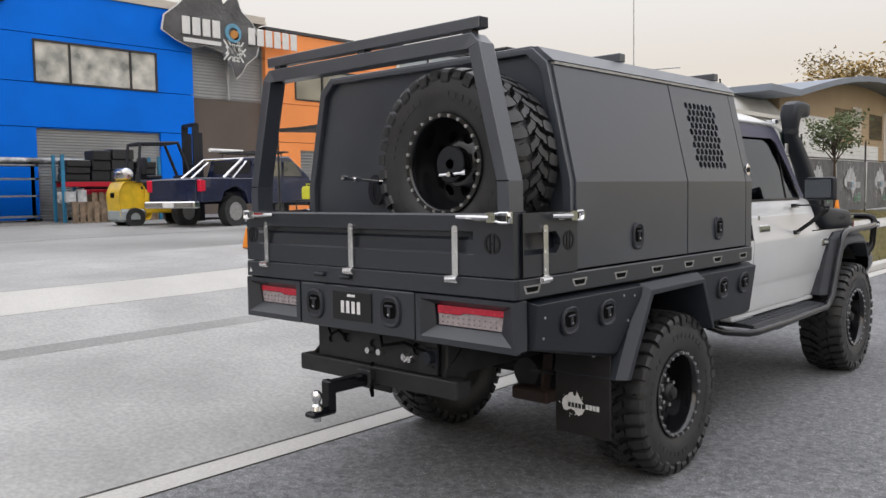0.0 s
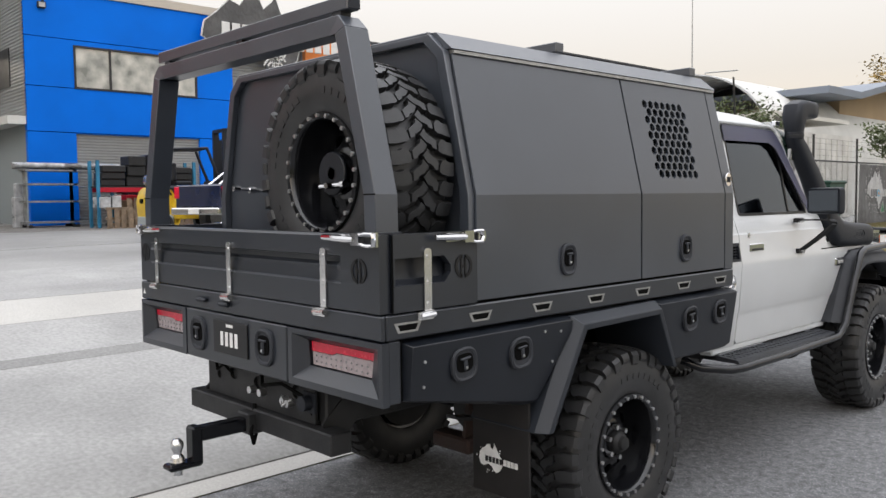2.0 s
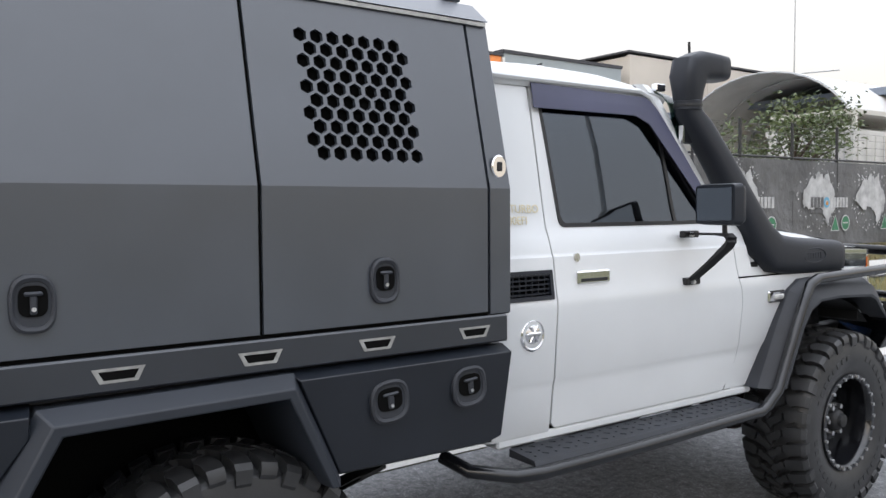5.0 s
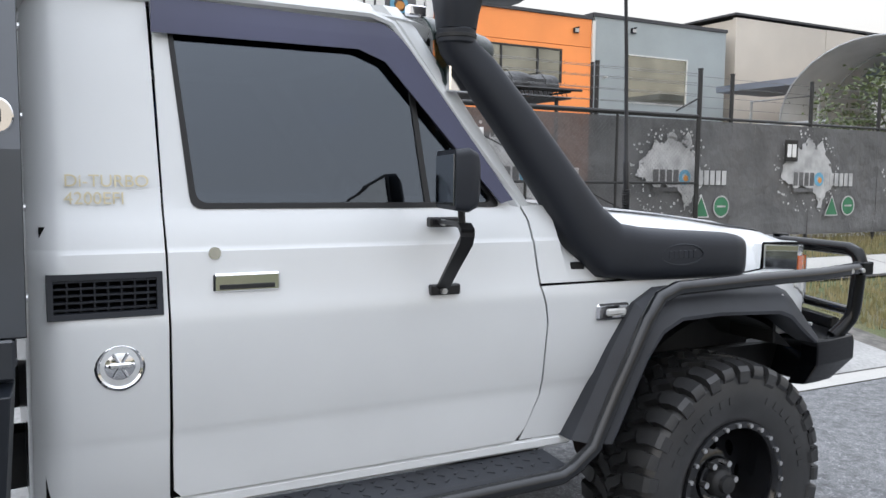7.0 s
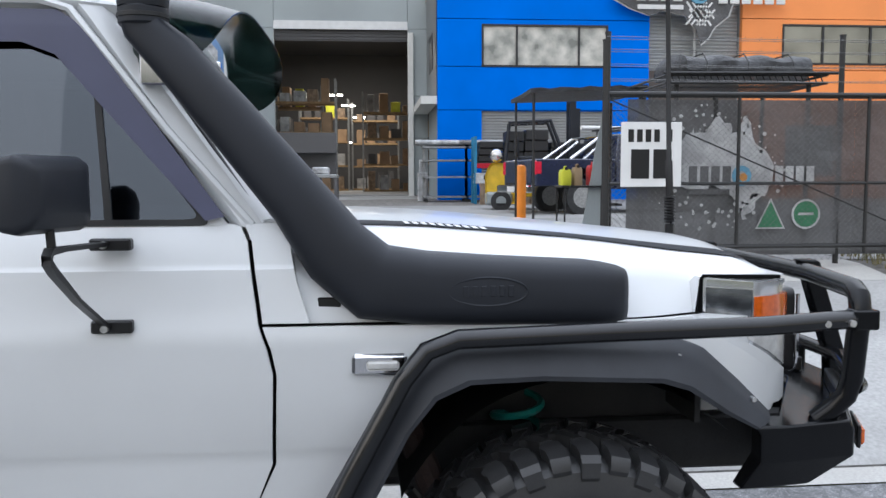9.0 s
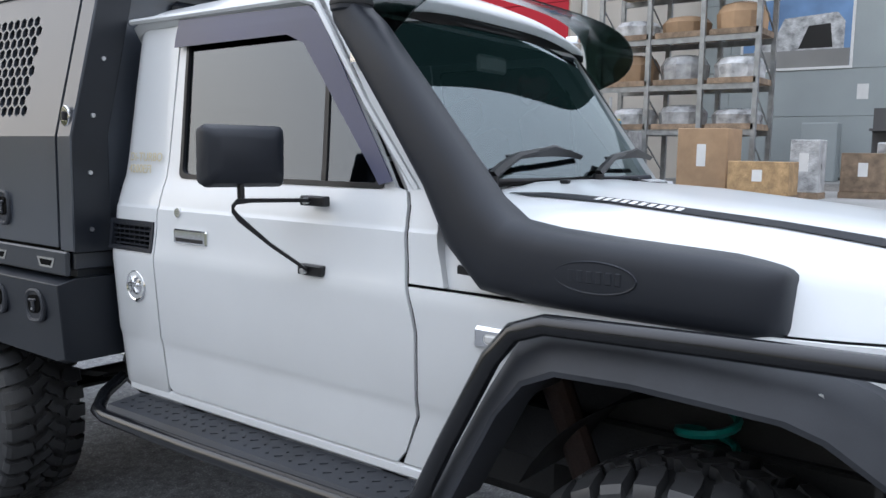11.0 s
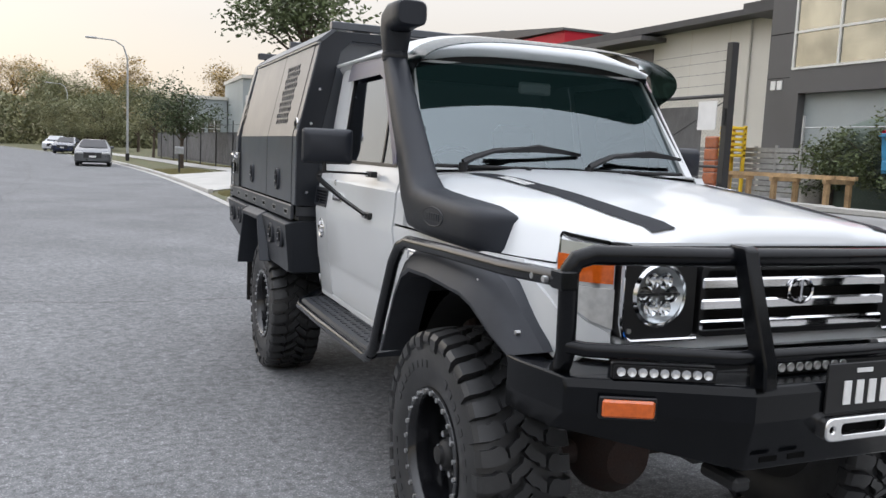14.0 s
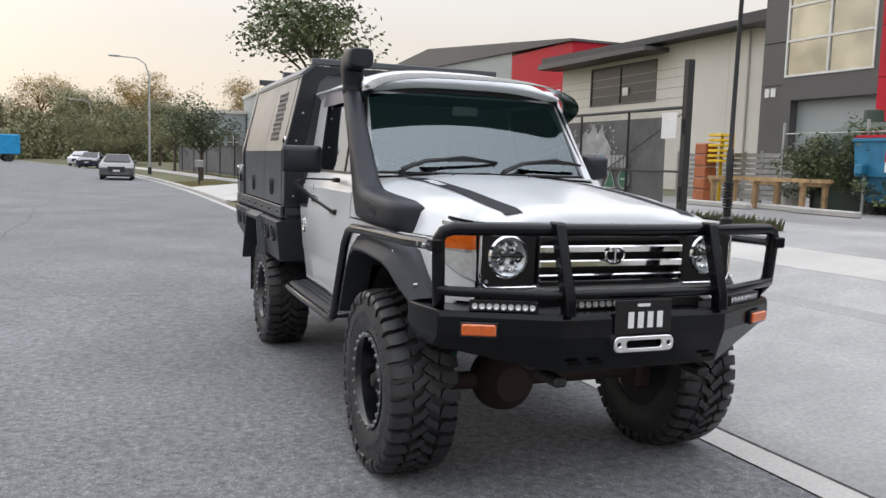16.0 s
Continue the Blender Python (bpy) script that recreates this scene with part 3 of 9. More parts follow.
def ring_wheel(name, parent, m, label, hubbed=True):
    """A mud-terrain tyre on a black beadlock rim; axis x, face to +x."""
    w = new(name)
    w.parent = parent
    w.matrix_basis = m
    tagged(w, label=label)
    R, W = 0.44, 0.155
    tyre = MB()
    tyre.lathe([(0.222, 0.095), (0.226, 0.135), (0.25, 0.148), (0.30, 0.158), (0.345, 0.16), (0.385, 0.151), (0.400, 0.138), (0.408, 0.12), (0.412, 0.05), (0.412, -0.05), (0.408, -0.12),
                (0.400, -0.138), (0.385, -0.151), (0.345, -0.16), (0.30, -0.158), (0.25, -0.148), (0.226, -0.135), (0.222, -0.095), (0.222, 0.095)], "x", 56)
    n = 36
    pitch = 2 * math.pi / n
    # claw-shaped shoulder lugs and hooked centre blocks
    def lug(rim_pts, side, a0, top, low):
        v = [(side * x, rr * math.cos(a0 + t * pitch), rr * math.sin(a0 + t * pitch)) for x, t, rr in rim_pts]
        v += [(side * (x - (0.004 if x > 0.14 else 0)), (rr - top) * math.cos(a0 + (t + e) * pitch), (rr - top) * math.sin(a0 + (t + e) * pitch)) for (x, t, rr), e in zip(rim_pts, low)]
        return v
    for k in range(n):
        for side in (-1, 1):
            a0 = pitch * (k + (0.5 if side > 0 else 0.0))
            long = k % 2 == 0
            crown_r = lambda x: R - 0.014 * (abs(x) / 0.15) ** 4
            # hooked centre block, slanted across the middle
            top = [(x, t, crown_r(x)) for x, t in ((-0.012, 0.98), (0.008, 0.66), (0.034, 0.52), (0.040, 0.36), (0.058, 0.30), (0.061, 0.70), (0.047, 0.85), (0.021, 1.06), (0.013, 1.30))]
            v = lug(top, side, a0, 0.027, [0.0] * 9)
            tyre.put(v, [tuple(range(9))] + [(i_, (i_ + 1) % 9, 9 + (i_ + 1) % 9, 9 + i_) for i_ in range(9)])
            ins = [(0.066, 0.24), (0.078, 0.12), (0.092, 0.10), (0.118, 0.03), (0.150, 0.03)]
            out = [(0.070, 0.56), (0.083, 0.78), (0.098, 0.80), (0.116, 0.69), (0.150, 0.68)]
            m_ = len(ins)
            top = [(x, t, crown_r(x)) for x, t in ins] + [(x, t, crown_r(x)) for x, t in out]
            v = lug(top, side, a0, 0.027, [-0.03] * m_ + [0.03] * m_)
            f = [(i_, i_ + 1, m_ + i_ + 1, m_ + i_) for i_ in range(m_ - 1)]
            q = 2 * m_
            f += [(i_, i_ + 1, q + i_ + 1, q + i_) for i_ in range(m_ - 1)] + [(m_ + i_, m_ + i_ + 1, q + m_ + i_ + 1, q + m_ + i_) for i_ in range(m_ - 1)]
            f += [(0, m_, q + m_, q), (m_ - 1, q - 1, 2 * q - 1, q + m_ - 1)]
            tyre.put(v, f)
            # the same lug carried down the sidewall
            w2 = 0.163 if long else 0.160
            low_r = 0.362 if long else 0.382
            v = []
            for rr, x in ((R - 0.014, 0.150), (R - 0.030, w2 - 0.001), (low_r + 0.012, w2), (low_r, 0.154)):
                for t in (0.03, 0.68):
                    v.append((side * x, rr * math.cos(a0 + t * pitch), rr * math.sin(a0 + t * pitch)))
            for rr, x in ((R - 0.032, 0.135), (R - 0.04, 0.146), (low_r + 0.012, 0.15), (low_r, 0.15)):
                for t in (0.03, 0.68):
                    v.append((side * x, rr * math.cos(a0 + t * pitch), rr * math.sin(a0 + t * pitch)))
            f = []
            for i_ in range(3):
                f += [(2 * i_, 2 * i_ + 1, 2 * i_ + 3, 2 * i_ + 2), (2 * i_, 2 * i_ + 2, 8 + 2 * i_ + 2, 8 + 2 * i_), (2 * i_ + 1, 8 + 2 * i_ + 1, 8 + 2 * i_ + 3, 2 * i_ + 3)]
            f += [(6, 7, 15, 14)]
            tyre.put(v, f)
    # raised blocks round the sidewall in place of lettering
    for k in range(44):
        if k % 11 in (0, 9, 10):
            continue
        a = 2 * math.pi * k / 44
        v = []
        for x in (0.155, 0.1615):
            for rr, ww in ((0.305, 0.011), (0.33, 0.011)):
                for s in (-1, 1):
                    aa = a + s * ww / rr
                    v.append((x, rr * math.cos(aa), rr * math.sin(aa)))
        tyre.put(v, [(4, 5, 7, 6), (0, 4, 6, 2), (1, 3, 7, 5), (0, 1, 5, 4), (2, 6, 7, 3)])
    part("tyre", tyre, M_RUBBER, w, "black mud-terrain tyre with deep chunky lugs", smooth=28)
    rim = MB()
    rim.lathe([(0.232, 0.125), (0.236, 0.142), (0.232, 0.152), (0.212, 0.152), (0.205, 0.146), (0.200, 0.12), (0.192, 0.05), (0.178, -0.02), (0.172, -0.05), (0.19, -0.12), (0.224, -0.13)], "x", 48)
    spokes = []
    for k in range(8):
        a = 2 * math.pi * k / 8
        spokes.append([(0.133 * math.cos(a) + 0.027 * math.cos(t) * math.cos(a) - 0.030 * math.sin(t) * math.sin(a),
                        0.133 * math.sin(a) + 0.027 * math.cos(t) * math.sin(a) + 0.030 * math.sin(t) * math.cos(a)) for t in [2 * math.pi * j / 10 for j in range(10)]])
    rim.add(sheet(oval(0, 0, 0.19, 0.19, 48), spokes + [oval(0, 0, 0.05, 0.05, 20)], lines=[((0.098 * math.cos(b), 0.098 * math.sin(b)), (0.098 * math.cos(b + 0.3), 0.098 * math.sin(b + 0.3))) for b in [0.3 * k for k in range(21)]], thick=0.008,
                  put=lambda u, v, d: (0.052 - d - 0.045 * max(0, (math.hypot(u, v) - 0.098) / 0.09), u, v)))
    rim.lathe([(0.085, 0.052), (0.08, 0.066), (0.06, 0.070), (0.05, 0.066), (0.05, 0.03)], "x", 28)
    part("rim", rim, M_RIM, w, "gloss black steel beadlock rim", smooth=40)
    bolt_mesh = mesh_of("rim_bolt", MB().disc(0.0085, 0.148, 0.160, "x", 6, (0, 0.2205, 0)), M_BOLT, 30)
    for k in range(24):
        b_ = new("rim_bolt", bolt_mesh)
        b_.parent = w
        b_.matrix_basis = pose(0, 0, 0, 15 * k)
    if not hubbed:
        return w
    hub = MB()
    hub.lathe([(0.055, -0.02), (0.052, 0.088), (0.046, 0.10), (0.034, 0.107), (0.03, 0.122), (0.014, 0.126), (0.0005, 0.126)], "x", 24)
    for k in range(6):
        a = 2 * math.pi * k / 6
        part("wheel_nut", MB().disc(0.012, 0.06, 0.09, "x", 6, (0, 0.07 * math.cos(a), 0.07 * math.sin(a))), M_BOLT, w)
    part("hub", hub, M_CHASSIS, w, "dark greasy free-wheeling hub", smooth=35)
    return w


wheel_fr = ring_wheel("wheel", ute, pose(0.775, 3.14, 0.458) @ Matrix.Scale(1.02, 4), "front wheel with black beadlock rim")
LEFT = Matrix.Rotation(math.pi, 4, "Z")
for m_, lab in ((pose(0.785, 0, 0.418, 38), "rear wheel behind a mudflap"), (pose(-0.775, 3.14, 0.458, 11) @ Matrix.Scale(1.02, 4) @ LEFT, "front wheel with black beadlock rim"), (pose(-0.785, 0, 0.418, 23) @ LEFT, "rear wheel in shade")):
    tagged(copy_thing(wheel_fr, m_), label=lab)

ring_wheel("spare_wheel", ute, pose(0.45, -1.20, 1.665) @ pose(0, 0, 0, 0, 0, -90) @ pose(0, 0, 0, 17), "spare wheel mounted upright on the canopy back", False)

# chassis and running gear
for s in (-1, 1):
    part("chassis_rail", MB().box(s * 0.43 - 0.04, s * 0.43 + 0.04, -1.36, 3.95, 0.68, 0.84, 0.008), M_CHASSIS, ute, "dirty black steel chassis rail")
for y in (-1.33, -0.6, 0.8, 2.0, 3.4):
    part("crossmember", MB().box(-0.388, 0.388, y - 0.04, y + 0.04, 0.70, 0.82, 0.008), M_CHASSIS, ute)
for y, off in ((0.0, 0.0), (3.18, 0.22)):
    ax = MB()
    ax.tube([(-0.66, y, 0.435), (0.66, y, 0.435)], 0.045, 14)
    ax.lathe([(0.0005, -0.15), (0.09, -0.14), (0.15, -0.07), (0.165, 0), (0.15, 0.07), (0.09, 0.14), (0.0005, 0.15)], "y", 20, (off, y, 0.435))
    for s in (-1, 1):
        ax.box(s * 0.6 - 0.05, s * 0.6 + 0.05, y - 0.09, y + 0.09, 0.34, 0.54, 0.02)
    part("axle", ax, M_RUST if y > 1 else M_CHASSIS, ute, "heavy cast axle with round differential, rusty" if y > 1 else "")
for s in (-1, 1):
    sp = MB()
    for k in range(4):
        L = 0.72 - 0.1 * k
        sp.loft([[(s * 0.5 + dx, t * L, 0.50 + 0.10 * t * t + 0.018 * k * -1 + dz) for dx, dz in ((-0.035, 0), (0.035, 0), (0.035, 0.014), (-0.035, 0.014))] for t in steps(-1, 1, 8)])
    part("leaf_spring", sp, M_CHASSIS, ute)
    co = MB()
    co.tube([(s * 0.5 + 0.07 * math.cos(t), 3.05 + 0.07 * math.sin(t), 0.52 + 0.40 * t / 34) for t in steps(0, 34, 100)], 0.011, 6)
    part("coil_spring", co, M_TEAL, ute, "teal painted coil spring")
    sh = MB()
    sh.tube([(s * 0.58, 2.92, 0.45), (s * 0.60, 2.80, 0.74)], 0.028, 10)
    sh.tube([(s * 0.60, 2.80, 0.70), (s * 0.62, 2.66, 1.05)], 0.04, 10)
    part("shock_absorber", sh, M_RUST if s > 0 else M_CHASSIS, ute, "rust-dusted shock absorber")
tank = MB().box(-0.36, 0.36, -1.1, -0.55, 0.63, 0.80, 0.04)
part("fuel_tank", tank, M_CHASSIS, ute)
ex = MB().box(0.26, 0.50, -0.62, -0.52, 0.41, 0.48, 0.01).prism([(-0.6, 0.47), (-0.54, 0.47), (-0.5, 0.70), (-0.56, 0.70)], "x", 0.44, 0.46)
part("bracket", ex, M_RUST, ute, "rusty red-brown bracket under the tray")
ga = MB().tube([(-0.1, 0.1, 0.5), (0.12, 1.5, 0.62), (0.15, 2.4, 0.66)], 0.04, 10).box(-0.1, 0.35, 1.7, 2.6, 0.48, 0.75, 0.05).box(-0.35, 0.4, 2.6, 3.4, 0.62, 0.95, 0.05)
part("gearbox", ga, M_CHASSIS, ute)
for s in (-1, 1):
    wl = MB().loft([[(s * x, 3.18 + 0.53 * math.cos(a), 0.52 + 0.53 * math.sin(a)) for x in (0.44, 0.80)] for a in steps(0.8, math.pi - 0.45, 16)], closed=False)
    part("wheel_well", wl, M_CHASSIS, ute, "dark inner wheel arch lining")
    part("engine_bay_side", MB().box(s * 0.435 - 0.005, s * 0.435 + 0.005, 2.62, 3.72, 0.7, 1.2), M_CHASSIS, ute)

# tray
tray = part("tray", MB().box(-0.925, 0.925, -1.45, 0.93, 1.105, 1.17, 0.006), M_POWDER_T, ute, "charcoal powder-coated steel tray deck")
part("tray_bearer", MB().box(-0.90, 0.90, -1.42, 0.9, 1.06, 1.104), M_POWDER_D, tray)
for s in (-1, 1):
    part("tray_rail", MB().box(s * 0.945 - 0.01, s * 0.945 + 0.01, -1.449, 0.925, 1.085, 1.172, 0.005), M_POWDER_T, tray)
part("tray_end_rail", MB().box(-0.955, 0.955, -1.468, -1.451, 1.085, 1.172, 0.005), M_POWDER_T, tray)
for s in (-1, 1):
    for k in range(7):
        y = -1.355 + 0.357 * k
        tz = [(y - 0.062, 1.143), (y + 0.062, 1.143), (y + 0.044, 1.108), (y - 0.044, 1.108)]
        inn = [(y - 0.047, 1.136), (y + 0.047, 1.136), (y + 0.035, 1.115), (y - 0.035, 1.115)]
        part("rope_slot", sheet(tz, [inn], thick=0.006, put=lambda u, v, d, s=s: (s * (0.9565 - d), u, v)), M_ALU, ute, "trapezoid tie-down slot with bare metal edge")
        part("slot_recess", MB().prism(inn, "x", s * 0.950, s * 0.9562), M_GAP, ute)

# drop sides and tailgate, pressed with a long groove
GROOVE = [(1.178, 0.0), (1.268, 0.0), (1.275, 0.014), (1.312, 0.02), (1.33, 0.02), (1.342, 0.034), (1.362, 0.034), (1.368, 0.0), (1.436, 0.0), (1.445, 0.006)]


def gate_sheet(u0, u1, g0, g1, put):
    """A gate with a pressed groove between g0 and g1 and flat ends."""
    mb = MB()
    us = [u0, g0, g0 + 0.05, g1 - 0.05, g1, u1]
    flat = [0, 0, 1, 1, 0, 0]
    rings = []
    for u, on in zip(us, flat):
        rings.append([put(u, z, d * on if on else (0.006 if z > 1.44 else 0.0)) for z, d in GROOVE] + [put(u, 1.445, 0.045), put(u, 1.178, 0.045)])
    return mb.loft(rings)


part("tailgate", gate_sheet(-0.945, 0.945, -0.83, 0.73, lambda u, z, d: (u, -1.468 + d, z)), M_POWDER_T, ute, "charcoal tailgate with a pressed groove", smooth=20)
for s in (-1, 1):
    slot = [(-1.408, 1.362), (-1.18, 1.362), (-1.148, 1.328), (-1.148, 1.302), (-1.18, 1.268), (-1.408, 1.268)]
    flap = sheet(rect(-1.415, -1.015, 1.178, 1.445), [slot], thick=0.03, put=lambda u, z, d: (s * (0.955 - d), u, z))
    # darker coat than the drop side: shade inside the groove is painted on
    part("groove_back", MB().loft([[(s * (0.955 - d), u, z) for d, z in ((0.044, 1.37), (0.042, 1.31), (0.036, 1.288), (0.010, 1.268), (0.028, 1.26), (0.05, 1.26), (0.05, 1.37))] for u in (-1.41, -1.14)]), M_POWDER_D, ute)
    part("drop_side", flap, M_POWDER_T, ute, "short drop side behind the canopy with an arrow-ended groove", smooth=20)
    part("corner_gap", MB().box(s * 0.9545 - 0.002, s * 0.9545 + 0.002, -1.422, -1.417, 1.178, 1.44), M_GAP, ute)


def strap(put, z0=1.165, z1=1.392):
    mb = MB()
    w = 0.017
    mb.put([put(u, z, d) for d in (0, 0.006) for u, z in round_poly([(-w, z0), (w, z0), (w, z1), (-w, z1)], 0.014)],
           [tuple(range(20)), tuple(range(20, 40))] + [(i, (i + 1) % 20, 20 + (i + 1) % 20, 20 + i) for i in range(20)])
    for z in (1.20, 1.275, 1.365):
        q = [put(0.006 * math.cos(t), z + 0.006 * math.sin(t), 0.009) for t in steps(0, 2 * math.pi, 8)[:-1]]
        q2 = [put(0.006 * math.cos(t), z + 0.006 * math.sin(t), 0.005) for t in steps(0, 2 * math.pi, 8)[:-1]]
        mb.loft([q2, q])
    foot = [(-0.055, 1.145), (0.018, 1.145), (0.018, 1.178), (-0.055, 1.172)]
    mb.loft([[put(u, z, -0.002) for u, z in foot], [put(u, z, 0.014) for u, z in foot]])
    mb.tube([put(-0.045, 1.158, 0.016), put(0.02, 1.162, 0.016)], 0.011, 8)
    return mb


for x in (-0.755, -0.055, 0.63):
    part("hinge", strap(lambda u, z, d, x=x: (x + u, -1.470 - d, z)), M_STEEL, ute, "stainless strap hinge")
for s in (-1, 1):
    part("hinge", strap(lambda u, z, d: (s * (0.957 + d), -1.265 + u, z)), M_STEEL, ute, "stainless strap hinge")


def over_centre(put, l=0.2):
    """A chrome over-centre catch: lever, block and loop."""
    mb = MB()

    def blk(u0, u1, z0, z1, d0, d1):
        q = [(u0, z0), (u1, z0), (u1, z1), (u0, z1)]
        mb.loft([[put(u, z, d0) for u, z in q], [put(u, z, d1) for u, z in q]])
    mb.tube([put(-l, 0.004, 0.022), put(-l * 0.5, 0.002, 0.026), put(-0.02, 0, 0.02)], [0.010, 0.013, 0.013], 8)
    blk(-0.11, -0.02, -0.014, 0.016, 0.0, 0.016)
    blk(-0.03, 0.015, -0.02, 0.022, 0.0, 0.03)
    for z in (-0.02, 0.02):
        mb.tube([put(0.0, z * 0.6, 0.018), put(0.035, z, 0.018), put(0.075, z, 0.016)], 0.006, 6)
    mb.tube([put(0.075, -0.02, 0.016), put(0.082, 0, 0.016), put(0.075, 0.02, 0.016)], 0.008, 6)
    blk(0.058, 0.085, -0.024, 0.026, 0.0, 0.010)
    return mb


for s in (-1, 1):
    part("catch", over_centre(lambda u, z, d: (s * (0.86 + u), -1.470 - d, 1.428 + z)), M_CHROME, ute, "polished chrome over-centre catch")
    part("catch", over_centre(lambda u, z, d: (s * (0.957 + d), -1.075 + u, 1.425 + z), 0.17), M_CHROME, ute, "polished chrome over-centre catch")


def badge(put):
    mb = MB()
    for a0, a1 in ((100, 260), (-80, 80)):
        ring = []
        for t in steps(radians(a0), radians(a1), 10):
            ring.append([put(r * math.cos(t), r * math.sin(t), d) for r, d in ((0.032, 0), (0.032, 0.002), (0.044, 0.002), (0.044, 0))])
        mb.loft(ring)
    for u0, u1, z0, z1 in ((-0.017, -0.008, -0.036, 0.036), (0.004, 0.013, -0.036, 0.036), (-0.008, 0.004, -0.006, 0.006)):
        q = rect(u0, u1, z0, z1)
        mb.loft([[put(u, z, 0) for u, z in q], [put(u, z, 0.002) for u, z in q]])
    return mb


for x in (-0.885, 0.835):
    part("badge", badge(lambda u, z, d, x=x: (x + u, -1.469 - d, 1.318 + z)), M_DECAL_B, ute, "round black cut-out emblem")
part("badge", badge(lambda u, z, d: (0.956 + d, -1.085 + u, 1.318 + z)), M_DECAL_B, ute, "round black cut-out emblem")

# rear lamp panel
CX = [-0.955, -0.47, 0.375, 0.955]
part("lamp_panel_gap", MB().box(-0.94, 0.94, -1.40, -1.37, 0.87, 1.082), M_GAP, ute)
part("number_plate_panel", MB().box(CX[1] + 0.005, CX[2] - 0.005, -1.47, -1.44, 0.862, 1.08, 0.004), M_POWDER_T, ute, "flat charcoal panel carrying the number plate")
for s in (-1, 1):
    xa, xb = (0.38, 0.955) if s > 0 else (0.475, 0.955)
    za, zb = 0.862, 1.08
    ia, ib = (0.475, 0.865) if s > 0 else (0.545, 0.885)
    iz0, iz1 = 0.938, 1.034
    out = [(xa, za), (xb, za), (xb, zb), (xa, zb)]
    lip = [(xa + 0.03, za + 0.028), (xb - 0.02, za + 0.028), (xb - 0.02, zb - 0.02), (xa + 0.03, zb - 0.02)]
    inn = [(ia, iz0), (ib - 0.015, iz0), (ib, iz1), (ia - 0.01, iz1)]
    sur = MB()
    sur.loft([[(s * x, -1.44, z) for x, z in out], [(s * x, -1.47, z) for x, z in out], [(s * x, -1.472, z) for x, z in lip], [(s * x, -1.432, z) for x, z in inn], [(s * x, -1.40, z) for x, z in inn]], caps=False)
    part("lamp_surround", sur, M_POWDER_T, ute, "bevelled charcoal lamp recess", smooth=15)
    lamp = MB().box(s * ia, s * ib, -1.414, -1.40, iz0 + 0.002, iz1 - 0.002)
    lamp_ob = part("tail_lamp", lamp, M_DECAL_B, ute, "rectangular tail lamp, red above clear")
    part("red_lens", MB().prism([(s * ia, 1.031), (s * ib, 1.031), (s * (ib - 0.004), 1.004), (s * (ia + 0.16), 1.004), (s * (ia + 0.13), 0.994), (s * ia, 0.994)], "y", -1.424, -1.412), M_REDLENS, lamp_ob)
    part("clear_lens", MB().prism([(s * (ia + 0.005), 0.991), (s * (ia + 0.132), 0.991), (s * (ia + 0.162), 1.001), (s * (ib - 0.006), 1.001), (s * (ib - 0.014), 0.942), (s * (ia + 0.005), 0.942)], "y", -1.422, -1.412), M_TAILCLEAR, lamp_ob)
    dots = MB()
    for i in range(11):
        for j in range(2):
            dots.disc(0.004, -1.4245, -1.42, "y", 8, (s * (ia + 0.03 + 0.031 * i), 0, 0.956 + 0.022 * j))
    tagged(part("led_array", dots, M_HEADLIGHT, lamp_ob), kind="stuff")
    # flush side end of the lamp panel
    part("end_plate", MB().box(s * 0.90, s * 0.952, -1.44, -1.385, 0.866, 1.082, 0.004), M_POWDER_T, ute)


for s in (-1, 1):
    for y in (0.0, 3.175):
        part("backing_plate", MB().disc(0.222, s * 0.632, s * 0.642, "x", 32, (0, y, 0.432)), M_CHASSIS, ute, "dark brake backing plate")
        part("brake_drum", MB().disc(0.165, s * 0.644, s * 0.735, "x", 28, (0, y, 0.432)), M_GAP, ute, "near-black brake drum")


def whale_latch(m, parent=None, w=0.067, h=0.077):
    """A black oval compression latch with a recessed lever; local x across, z up, face to -y."""
    ring = MB()
    n = 24
    prof = [(1.0, 0.0), (0.98, -0.010), (0.88, -0.014), (0.76, -0.010), (0.70, 0.004)]
    ring.loft([[m @ Vector((p[0] * k, d, p[1] * k)) for p in superellipse(0, 0, w, h, n, 2.8)] for k, d in prof], caps=False)
    bez = part("latch", ring, M_FLARE, parent or ute, "black recessed compression latch", smooth=45)
    face = MB().loft([[m @ Vector((p[0] * 0.78, d, p[1] * 0.78)) for p in superellipse(0, 0, w, h, n, 2.8)] for d in (-0.007, 0.0)])
    part("latch_face", face, M_FLARE, bez)
    # no hollow: a near-black plug paints the shade inside the cup
    cup = MB().loft([[m @ Vector((p[0], d, p[1])) for p in superellipse(0, 0.10 * h, 0.62 * w, 0.52 * h, n, 3.2)] for d in (-0.0105, -0.004)])
    part("latch_cup", cup, M_GAP, bez)
    lev = MB().box(-0.15 * w, 0.15 * w, -0.018, -0.009, -0.34 * h, 0.30 * h, 0.004, m).box(-0.40 * w, 0.40 * w, -0.020, -0.009, 0.28 * h, 0.42 * h, 0.004, m)
    part("lever", lev, M_FLARE, bez)
    part("lock_barrel", MB().disc(0.005, -0.020, -0.016, "y", 12, (0, 0, -0.16 * h), m), M_BOLT, bez)
    return bez


